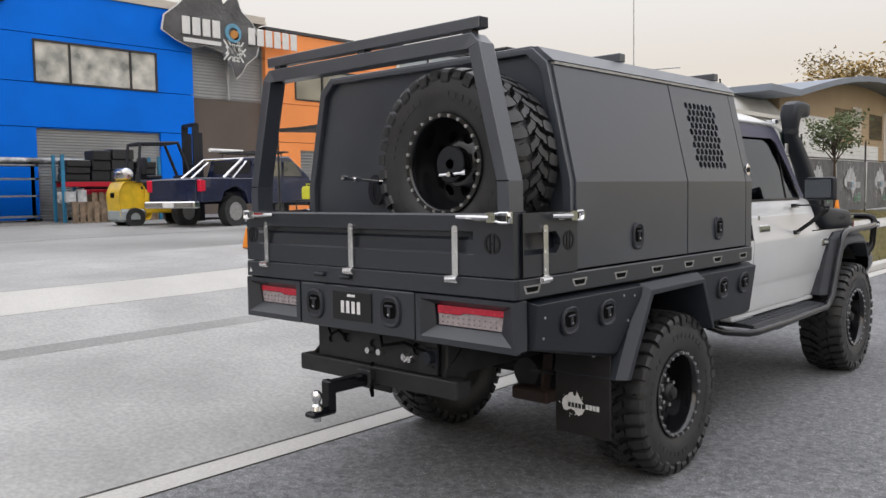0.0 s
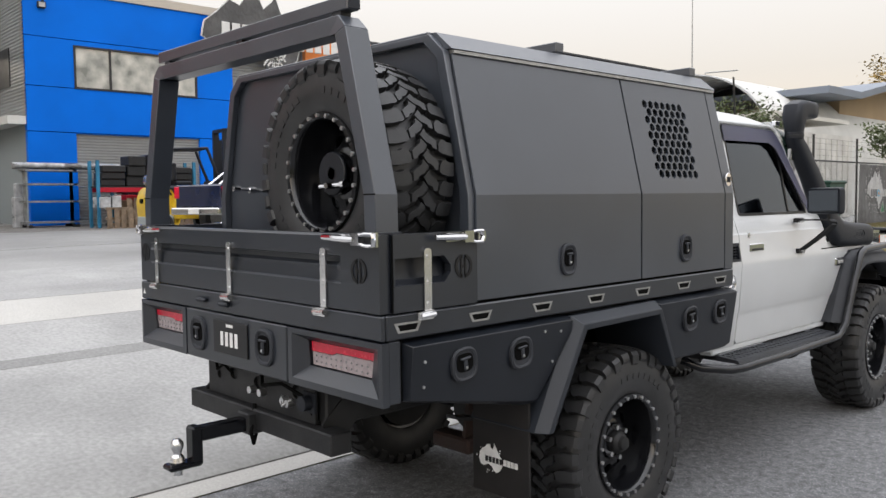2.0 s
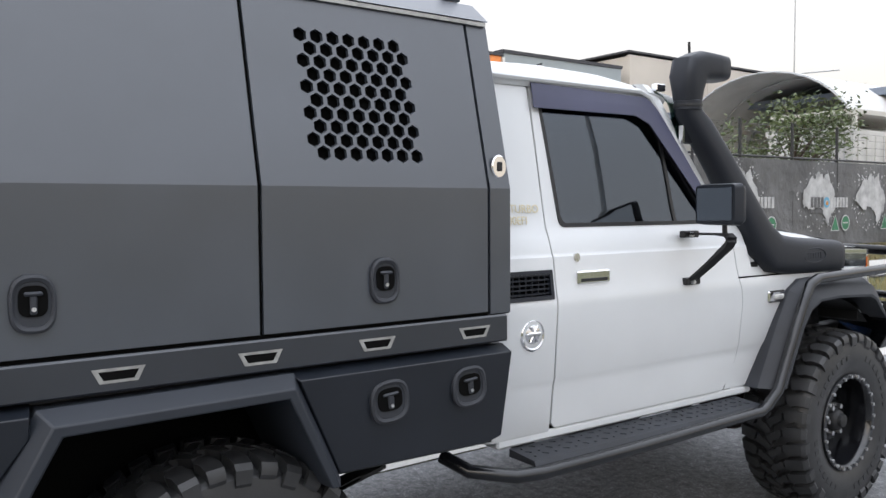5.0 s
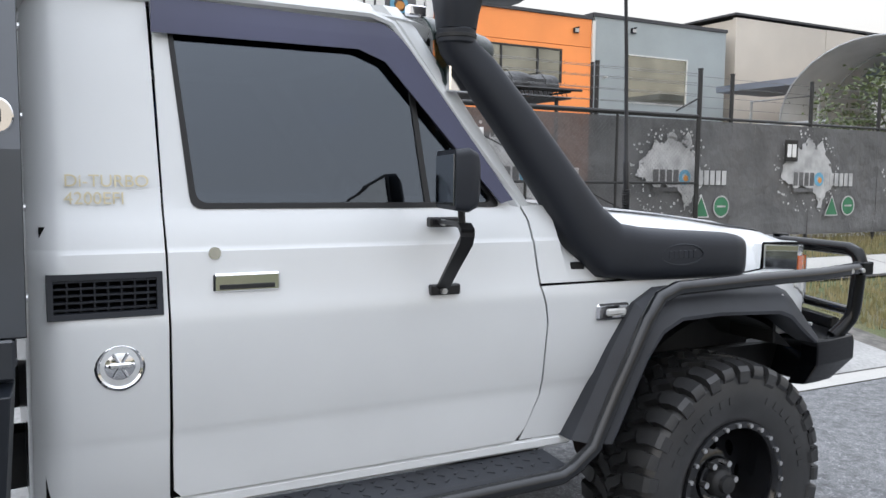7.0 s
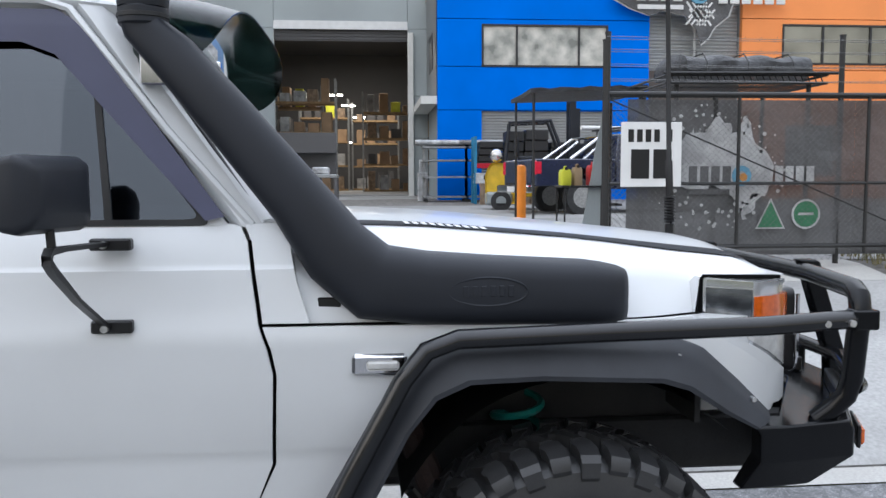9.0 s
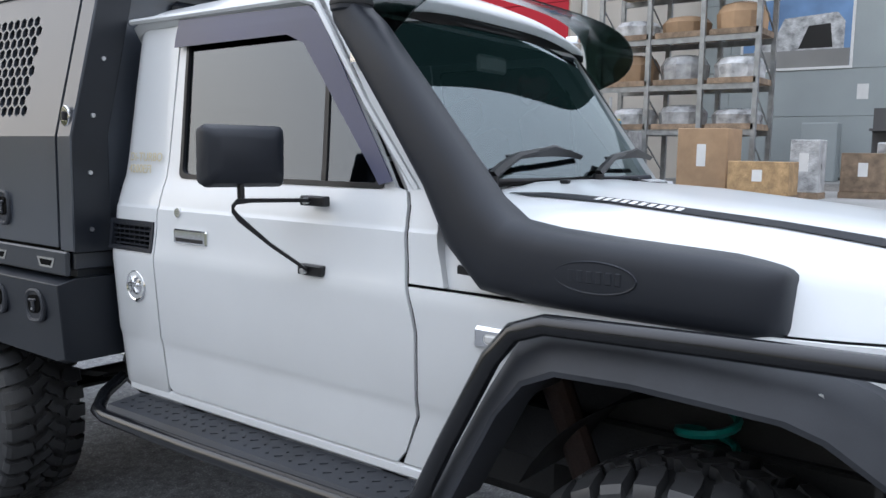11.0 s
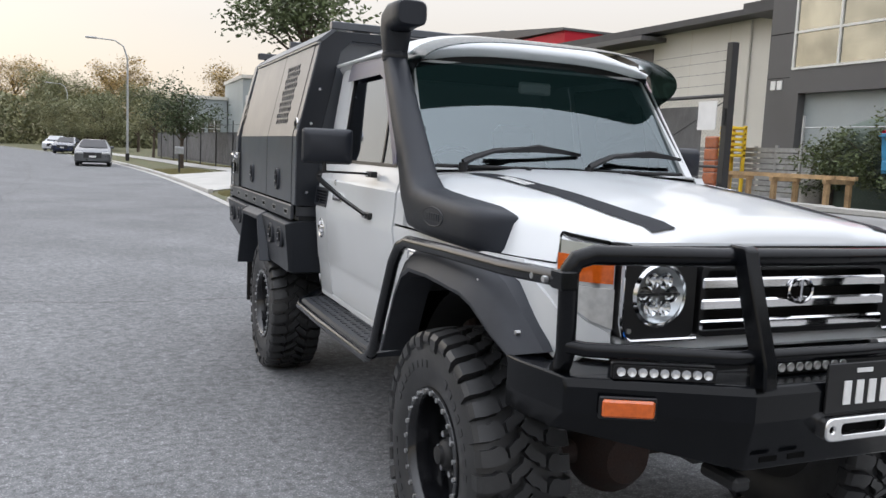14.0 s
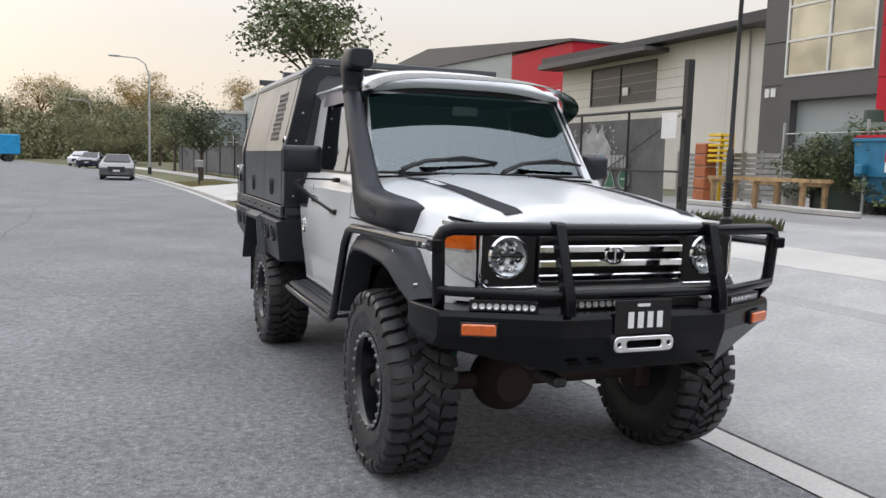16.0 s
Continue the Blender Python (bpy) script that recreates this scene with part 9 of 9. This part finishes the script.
part("notice", MB().box(0.745, 0.755, -0.25, 0.25, 0.85, 1.30), M_SIGN, sk)
part("notice_red", MB().box(0.756, 0.76, -0.25, 0.25, 1.05, 1.30), M_REDLENS, sk)
for y in (-0.75, 0.75):
    part("lift_pocket", MB().box(0.3, 0.9, y - 0.1, y + 0.1, 0.8, 1.0, 0.02), M_BLUEBIN, sk)
    for x in (-0.45, 0.45):
        part("castor", MB().disc(0.12, -0.04, 0.04, "x", 12, (x, y, 0.12)).box(x - 0.05, x + 0.05, y - 0.05, y + 0.05, 0.12, 0.27), M_RUBBER, sk)
sk.matrix_basis = pose(-12.6, -4.75, level(-12.6, -4.75))
tk = thing("water_tank", "dark grey-green round water tank with a lid", "tank")
part("shell", MB().lathe([(0.0005, 1.95), (0.5, 1.92), (1.05, 1.7), (1.2, 1.5), (1.2, 0.0)], "z", 36), M_TANK, tk, smooth=40)
part("lid", MB().lathe([(0.0005, 2.25), (0.2, 2.22), (0.22, 1.9)], "z", 18, (-0.2, -0.3, 0)), M_TANK, tk)
tk.matrix_basis = pose(-13.4, -6.6, level(-13.4, -6.6))
sf = thing("slatted_fence", "grey slatted timber fence panel", "fence")
for k in range(9):
    part("slat", MB().box(-0.02, 0.02, -1.1, 1.1, 0.1 + 0.13 * k, 0.2 + 0.13 * k), M_RACK, sf)
for y in (-1.1, 0, 1.1):
    part("post", MB().box(-0.07, -0.02, y - 0.04, y + 0.04, 0, 1.3), M_RACK, sf)
sf.matrix_basis = pose(-12.6, -9.2, level(-12.6, -9.2))
copy_thing(sf, pose(-13.0, -11.6, level(-13, -11.6), 0, 0, 12))
ob_ = thing("stacked_barriers", "stack of orange plastic crates with a yellow rack", "crates")
for k in range(5):
    part("crate", MB().box(-0.2, 0.2, -0.22, 0.22, 0.30 * k, 0.285 + 0.30 * k, 0.03), M_RUSTY_ORANGE, ob_)
for k in range(6):
    part("rack_slat", MB().box(-0.25, 0.2, 0.3, 0.75, 1.0 + 0.13 * k, 1.07 + 0.13 * k, 0.01), M_YELLOW, ob_)
part("rack_post", MB().box(-0.25, -0.18, 0.3, 0.36, 0.0, 1.75), M_YELLOW, ob_)
part("rack_post", MB().box(-0.25, -0.18, 0.69, 0.75, 0.0, 1.75), M_YELLOW, ob_)
ob_.matrix_basis = pose(-12.2, -10.75, level(-12.2, -10.6))
for y, z in ((-8.1, 0), (-6.75, 0)):
    fr = thing("timber_trestle", "raw timber trestle frame standing on concrete", "trestle", "timber trestles")
    for yy in (-0.6, 0.6):
        for x in (-0.35, 0.35):
            part("leg", MB().box(x - 0.045, x + 0.045, yy - 0.045, yy + 0.045, 0, 0.52), M_TIMBER, fr)
        part("rail", MB().box(-0.45, 0.45, yy - 0.04, yy + 0.04, 0.521, 0.60), M_TIMBER, fr)
    part("rail", MB().box(0.306, 0.395, -0.75, 0.75, 0.601, 0.68), M_TIMBER, fr)
    part("rail", MB().box(-0.395, -0.306, -0.75, 0.75, 0.601, 0.68), M_TIMBER, fr)
    fr.matrix_basis = pose(-11.2, y, level(-11.2, y), 0, 0, 8)
for y0, y1, x in ((-9.0, -6.9, -10.3), (-8.2, -5.9, -10.9), (-6.0, -4.4, -10.6)):
    single("wheel_stop", MB().box(x - 0.09, x + 0.09, y0, y1, 0, 0.12, 0.02), M_CONC_L, "pale concrete wheel stop lying on the ground", "wheel stop", "wheel stops", at=pose(0, 0, level(x, y0)))
pot = single("planter_tub", MB().lathe([(0.28, 0), (0.36, 0.62), (0.39, 0.62), (0.39, 0.68), (0.33, 0.68), (0.33, 0.55), (0.0005, 0.55)], "z", 24), M_CREAMW, "cream round planter tub", "planter", at=pose(-12.4, -7.9, level(-12.4, -7.9)))
ff = thing("chain_fence", "galvanised chain-link fence before the hedge", "fence")
for y in (-7.75, -5.5, -3.3):
    part("post", MB().tube([(-11.9, y, 0.7), (-11.9, y, 2.65)], 0.03, 8), M_POLE, ff)
part("chain_mesh", chain(-11.9, -7.75, -3.3, 0.9, 2.4, 0.08), M_MESHWIRE, ff)
part("rail", MB().tube([(-11.9, -7.75, 2.4), (-11.9, -3.3, 2.4)], 0.015, 6), M_POLE, ff)
mu = MB()
rng = random.Random(77)
for _ in range(1500):
    a, q = rng.uniform(0, 6.28), rng.random() ** 0.5
    x, y = -6.5 + 0.7 * q * math.cos(a), -3.6 + 1.5 * q * math.sin(a)
    z = level(x, y)
    s_ = rng.uniform(0.02, 0.06)
    mu.put([(x, y, z), (x + s_, y + s_ * 0.3, z + 0.02), (x + s_ * 0.2, y + s_, z + rng.uniform(0.05, 0.2))], [(0, 1, 2)])
single("garden_bed", mu, M_SOIL, "grey dry ground cover in a small garden bed", "plants", kind="stuff", smooth=0)

# shelter, container and bins to the north
sh = thing("arched_shelter", "white canvas arched shelter on steel hoops", "shelter")
def arch(y, k=1.0, n=18):
    return [(-13.05 + 3.3 * k * math.cos(t), y, 3.5 + 2.45 * k * math.sin(t)) for t in steps(0, math.pi, n)]
part("canvas", MB().loft([arch(y) for y in steps(24, 37, 8)], closed=False), M_CANVAS, sh, smooth=60)
for y in (24, 26.2, 28.4, 30.6, 32.8, 35):
    part("hoop", MB().tube(arch(y, 0.985), 0.035, 6), M_POLE, sh)
part("end_wall", MB().put(arch(37), [tuple(range(19))]), M_CANVAS, sh)
for x in (-16.3, -9.8):
    base = part("base_wall", MB().box(x - 0.6, x + 0.6, 24.2, 37, 0.8, 3.5, 0.02), M_CONTAINER, sh)
part("steel_frame", MB().tube([(-16.8, 23.2, 0.8), (-16.8, 23.2, 4.2), (-14.2, 23.2, 4.2), (-14.2, 23.2, 0.8)], 0.05, 6).tube([(-17, 23.2, 3.4), (-13.8, 23.2, 3.4)], 0.05, 6).tube([(-16.8, 23.2, 2.6), (-14.2, 23.2, 3.4)], 0.03, 6), M_RACK, sh)
ct = thing("shipping_container", "white shipping container with ribbed doors", "container")
CZ = 0.78
part("body", MB().box(-10.3, -7.9, 20.2, 26.2, CZ, CZ + 2.7), M_CONTAINER, ct)
ribs = MB()
for k in range(13):
    ribs.box(-7.9, -7.86, 20.4 + 0.45 * k, 20.6 + 0.45 * k, CZ + 0.15, CZ + 2.55)
part("ribs", ribs, M_CONTAINER, ct)
for x in (-10.0, -9.2, -8.9, -8.1):
    part("lock_rod", MB().tube([(x, 20.14, CZ + 0.1), (x, 20.14, CZ + 2.6)], 0.02, 6), M_POLE, ct)
part("door_seam", MB().box(-9.12, -9.08, 20.185, 20.2, CZ + 0.1, CZ + 2.6), M_GAP, ct)
part("frame", MB().box(-10.36, -7.84, 20.16, 20.3, CZ + 2.62, CZ + 2.78, 0.01).box(-10.36, -7.84, 20.16, 20.3, CZ - 0.02, CZ + 0.12, 0.01), M_CONTAINER, ct)
part("roof_load", MB().box(-10.3, -7.9, 20.3, 25.9, CZ + 3.1, CZ + 3.22).box(-10.3, -10.2, 20.3, 20.4, CZ + 2.7, CZ + 3.1).box(-8.0, -7.9, 20.3, 20.4, CZ + 2.7, CZ + 3.1), M_CREAMW, ct, "pale frame stacked on the container")
wb = thing("waste_bin", "dark green wheeled waste bin by the road", "bin")
part("body", MB().loft([[(x * q, y * q, z) for x, y in ((-0.6, -0.45), (0.6, -0.45), (0.6, 0.45), (-0.6, 0.45))] for z, q in ((0.15, 0.85), (1.1, 1.0))]), M_GREEN_BIN, wb)
part("lid", MB().box(-0.64, 0.64, -0.5, 0.5, 1.101, 1.18, 0.03), M_GREEN_BIN, wb)
for x in (-0.45, 0.45):
    for y in (-0.3, 0.3):
        part("castor", MB().disc(0.08, -0.03, 0.03, "x", 10, (x, y, 0.08)).box(x - 0.03, x + 0.03, y - 0.03, y + 0.03, 0.08, 0.2), M_RUBBER, wb)
wb.matrix_basis = pose(-5.6, 17.6, level(-5.6, 17.6))
cone = single("traffic_cone", MB().lathe([(0.0005, 0.7), (0.03, 0.7), (0.13, 0.06), (0.2, 0.05), (0.2, 0.0), (0.0005, 0.0)], "z", 20), M_SAFETY, "orange traffic cone on the verge", "cone", at=pose(-3.9, 18.2, level(-3.9, 18.2)))
cv = thing("office_building", "tan building with a curved grey-blue metal roof", "building")
CY0, CY1 = 36.0, 52.0
roof = MB()
sec = [(t, 5.4 + 1.5 * math.sin(math.pi * min(1, max(0, (t - CY0 + 6) / (CY1 - CY0 + 9))))) for t in steps(CY0 - 9, CY1 + 2, 18)]
roof.loft([[(x, y, z + dz) for y, z in sec] + [(x, y, z + dz - 0.25) for y, z in sec[::-1]] for x, dz in ((-22, 0), (-9.0, 0))])
part("roof", roof, M_BLIND, cv, "low curved metal roof", smooth=40)
part("wall", MB().box(-21.5, -10.2, CY0 - 5, CY1, 0.6, 5.3), M_TAN, cv)
part("gable", MB().prism([(y, z - 0.26) for y, z in sec[4:-1]] + [(CY1, 5.2), (CY0 - 5, 5.2)], "x", -21, -10.25), M_TAN, cv)
for y in (38.0, 43.5, 48.0):
    part("window", MB().box(-10.2, -10.15, y, y + 2.2, 4.0, 5.3), M_WINDOW, cv)
    part("panel", MB().box(-10.2, -10.14, y + 2.6, y + 4.0, 1.0, 5.5), M_BEIGEW, cv)
ww = single("boundary_wall", MB().box(-9.0, -8.8, 27, 40, 0.6, 3.4, 0.02), M_CANVAS, "white boundary wall beside the container", "wall", kind="structure")
mb_ = thing("mailbox", "small pale metal mailbox on a post", "mailbox")
part("post", MB().tube([(0, 0, 0), (0, 0, 0.85)], 0.04, 8), M_FENCE, mb_)
part("box", MB().box(-0.2, 0.2, -0.15, 0.15, 0.85, 1.2, 0.03), M_RACK, mb_)
mb_.matrix_basis = pose(-1.5, -34.4, level(-1.5, -34.4))
for x, y, s_, hh in ((0.1, -54.6, 1, 8.0), (11.5, 14.0, -1, 8.5), (5.5, -112, 1, 8)):
    lp = thing("street_lamp", "tall grey street lamp with a curved arm", "street lamp", "street lamps")
    part("pole", MB().tube([(0, 0, 0), (0, 0, hh - 1.2), (s_ * 0.25, 0, hh - 0.4), (s_ * 0.8, 0, hh - 0.05), (s_ * 1.9, 0, hh)], [0.09, 0.06, 0.05, 0.045, 0.04], 10), M_POLE, lp)
    part("base", MB().disc(0.13, 0, 0.5, "z", 12), M_FENCE, lp)
    part("lamp_head", MB().box(min(s_ * 1.9, s_ * 2.6), max(s_ * 1.9, s_ * 2.6), -0.13, 0.13, hh - 0.05, hh + 0.08, 0.04), M_POLE, lp)
    lp.matrix_basis = pose(x, y, level(x, y))

# stock rack with black goods under the blue wall
gr_ = thing("goods_rack", "red-beamed rack of black sheet goods by the blue wall", "rack")
for y in (5.62, 8.5):
    for x in (-20.95, -20.35):
        part("upright", MB().box(x - 0.04, x + 0.04, y - 0.04, y + 0.04, 0.79, 2.75), M_BLUEBIN, gr_)
for x in (-20.95, -20.35):
    part("beam", MB().box(x - 0.03, x + 0.03, 5.62, 8.5, 1.86, 1.99, 0.005), M_REDW, gr_, "red steel beam")
part("shelf", MB().box(-20.95, -20.35, 5.62, 8.5, 1.99, 2.03), M_CHASSIS, gr_)
for y0, y1, z1, m_ in ((5.7, 6.4, 2.62, M_FRAME), (6.45, 7.0, 2.9, M_CHASSIS), (7.02, 7.7, 2.95, M_FRAME), (7.75, 8.4, 2.6, M_CHASSIS)):
    for k in range(3):
        za, zb = 2.032 + (z1 - 2.032) * k / 3, 2.032 + (z1 - 2.032) * (k + 1) / 3 - 0.008
        part("stacked_panel", MB().box(-20.92, -20.38 + 0.04 * k, y0 + 0.02 * k, y1, za, zb, 0.02), m_, gr_)
for y0, y1, z1 in ((5.62, 5.9, 1.72), (5.95, 6.2, 1.76)):
    part("stacked_panel", MB().box(-20.8, -20.2, y0, y1, 1.42, z1, 0.01), M_WRAP, gr_)
for y0 in (5.7, 6.75):
    pt_ = thing("pallet_crate", "weathered timber pallet crate on the concrete", "crate", "yard crates")
    for k in range(5):
        part("slat", MB().box(-20.0, -19.98, y0 + 0.20 * k, y0 + 0.14 + 0.20 * k, 0.8, 1.42), M_PALLET, pt_)
    for z in (0.80, 1.08, 1.36):
        part("rail", MB().box(-20.1, -20.0, y0, y0 + 0.94, z, z + 0.07), M_PALLET, pt_)

single("wheel_stop", MB().prism([(-0.12, 0.0), (0.12, 0.0), (0.05, 0.30), (-0.05, 0.30)], "x", -0.25, 0.25), M_SAFETY, "low orange gate stop on the concrete", "gate stop", at=pose(-7.1, 2.85, 0.765), bevel=0.02)


# ---- trees ----
def tree(x, y, h, r, seed, leaf, label, trunk=0.12, crown_low=0.35, leaves=2600, size=0.12, squash=1.0, dense=1.0):
    """A tapered trunk with limbs, and a crown of many small leaf blades set in clumps, with gaps."""
    q = random.Random(seed)
    root = thing("tree", label, "tree", "street trees")
    tips = []
    wood = MB()
    lean = (q.uniform(-0.04, 0.04) * h, q.uniform(-0.04, 0.04) * h)
    top = (lean[0], lean[1], h * 0.8)
    wood.tube([(0, 0, -0.1), (lean[0] * 0.3, lean[1] * 0.3, h * 0.25), (lean[0] * 0.6, lean[1] * 0.6, h * 0.5), top], [trunk * 1.2, trunk, trunk * 0.7, trunk * 0.25], 8)
    n = max(8, int(14 * dense))
    for k in range(n):
        a = 2 * math.pi * k / n * 2.4 + q.uniform(-0.4, 0.4)
        z0 = h * q.uniform(crown_low, 0.7)
        reach = r * q.uniform(0.45, 1.0) * (1 - 0.45 * max(0, (z0 / h - 0.5) / 0.3))
        z1 = min(h * 0.97, z0 + h * q.uniform(0.12, 0.30) * squash)
        b = (lean[0] * z0 / h, lean[1] * z0 / h, z0)
        m = (b[0] + reach * 0.5 * math.cos(a), b[1] + reach * 0.5 * math.sin(a), (z0 + z1) / 2 + 0.03 * h)
        e = (b[0] + reach * math.cos(a), b[1] + reach * math.sin(a), z1)
        wood.tube([b, m, e], [trunk * 0.45, trunk * 0.28, trunk * 0.1], 6)
        tips += [(m, 0.5), (e, 0.75)]
        for _ in range(2):
            d = (e[0] + q.uniform(-0.25, 0.25) * r, e[1] + q.uniform(-0.25, 0.25) * r, e[2] + q.uniform(-0.05, 0.12) * h)
            tips.append((d, 0.55))
    tips.append((top, 0.9))
    tips.append(((top[0], top[1], h * 0.9), 0.6))
    part("trunk", wood, M_BARK, root)
    crown = MB()
    per = leaves // len(tips)
    for (tx, ty, tz), w in tips:
        cr = r * 0.30 * (0.6 + w) * q.uniform(0.7, 1.15)
        for _ in range(int(per * (0.6 + 0.7 * q.random()))):
            u, v, t = q.gauss(0, 0.45), q.gauss(0, 0.45), q.gauss(0, 0.38)
            px, py, pz = tx + u * cr, ty + v * cr, tz + t * cr * 0.8
            s = size * q.uniform(0.6, 1.3)
            d1 = Vector((q.uniform(-1, 1), q.uniform(-1, 1), q.uniform(-0.7, 0.4))).normalized() * s
            d2 = d1.cross(Vector((q.uniform(-1, 1), q.uniform(-1, 1), q.uniform(-1, 1)))).normalized() * s * 0.42
            c = Vector((px, py, pz))
            crown.put([c - d1 * 0.5, c + d2 * 0.5, c + d1 * 0.5, c - d2 * 0.5], [(0, 1, 2, 3)])
    part("crown", crown, leaf, root, smooth=0)
    root.matrix_basis = pose(x, y, level(x, y))
    return root


tree(-2.6, -14.0, 5.6, 1.9, 11, M_LEAF, "slender street tree with an open leafy crown", 0.09, 0.45, 5200, 0.16)
tree(-2.2, -41.0, 4.4, 1.9, 12, M_LEAF_D, "dense dark green round street tree", 0.10, 0.25, 5200, 0.17, dense=1.4)
tree(-3.4, -70.0, 5.0, 2.2, 13, M_LEAF_HAZE, "small green street tree", 0.10, 0.3, 2600, 0.22)
tree(-2.0, -62.0, 4.6, 1.9, 14, M_LEAF_HAZE, "small green street tree", 0.10, 0.3, 2600, 0.22)
tree(-6.5, -28.0, 2.6, 1.6, 15, M_LEAF_D, "dark shrub behind the fence", 0.06, 0.1, 3200, 0.13, dense=1.4)
tree(-7.5, -36.0, 3.0, 1.8, 16, M_LEAF_D, "dark shrub behind the fence", 0.06, 0.1, 3200, 0.14, dense=1.4)
tree(-7.0, -20.0, 2.2, 1.4, 17, M_LEAF_D, "dark shrub behind the fence", 0.06, 0.1, 2600, 0.12, dense=1.4)
tree(-5.0, 21.6, 2.9, 0.9, 18, M_LEAF, "young street tree with sparse pale leaves", 0.05, 0.5, 1500, 0.14)
tree(-8.0, 17.6, 3.6, 1.5, 19, M_LEAF, "leafy shrub behind the fence", 0.07, 0.25, 3600, 0.13, dense=1.4)
tree(-13.0, 56.0, 9.6, 4.4, 20, M_LEAF_SUNLIT, "tree with golden evening light painted into its leaves", 0.22, 0.3, 14000, 0.32, dense=1.5)
tree(-6.0, 62.0, 9.0, 4.2, 21, M_LEAF_SUNLIT, "tree with golden evening light painted into its leaves", 0.22, 0.3, 14000, 0.32, dense=1.5)
for k, (y, z) in enumerate(((-7.3, 2.0), (-6.4, 2.1), (-5.5, 2.0))):
    tree(-12.4, y, 1.7, 0.8, 30 + k, M_LEAF, "leafy green hedge bush behind chain-link", 0.04, 0.05, 3600, 0.10, dense=1.5)
# far woods closing the street
q = random.Random(50)
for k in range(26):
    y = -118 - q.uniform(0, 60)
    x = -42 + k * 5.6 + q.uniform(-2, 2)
    # every third crown wears the painted sunlit gold all over
    tree(x, y, q.uniform(8.5, 12) + (2.5 if k % 3 == 1 else 0), q.uniform(4.5, 6.5), 60 + k, M_LEAF_SUNLIT if k % 3 == 1 else M_LEAF_HAZE, "tall gum tree at the street end with golden sunlight painted into its leaves" if k % 3 == 1 else "tall green gum tree at the street end, its leaves paled with painted haze", 0.25, 0.15, 11000, 0.34, dense=1.6)
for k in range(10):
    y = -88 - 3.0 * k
    tree(kerb_x(y) - 6 - q.uniform(0, 5), y, q.uniform(4.2, 6.8), q.uniform(2.2, 3.2), 90 + k, M_LEAF_HAZE, "green tree beside the bending street", 0.14, 0.15, 8000, 0.22, dense=1.3)
# row of trees on the far side of the road, behind the camera
for k in range(9):
    y = -80 + 9.5 * k + q.uniform(-2, 2)
    tree(19 + q.uniform(0, 5), y, q.uniform(4.6, 7.0), q.uniform(3.2, 4.4), 120 + k, M_LEAF_D, "dark green tree across the road", 0.16, 0.15, 40000 if y > -48 else 12000, 0.14 if y > -48 else 0.3, dense=2.0)

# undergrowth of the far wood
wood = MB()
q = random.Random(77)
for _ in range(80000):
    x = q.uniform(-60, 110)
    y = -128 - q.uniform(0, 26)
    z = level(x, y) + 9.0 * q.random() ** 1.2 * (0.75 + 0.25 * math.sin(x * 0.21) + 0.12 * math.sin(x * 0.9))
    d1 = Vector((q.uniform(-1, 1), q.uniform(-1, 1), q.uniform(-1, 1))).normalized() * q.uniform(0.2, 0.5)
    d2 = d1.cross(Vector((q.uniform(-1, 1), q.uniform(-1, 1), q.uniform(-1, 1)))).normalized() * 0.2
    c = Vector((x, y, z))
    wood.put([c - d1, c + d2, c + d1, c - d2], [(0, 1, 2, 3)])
single("undergrowth", wood, M_LEAF_HAZE, "dense green undergrowth at the street end, paled with painted haze", "undergrowth", kind="stuff", smooth=0)
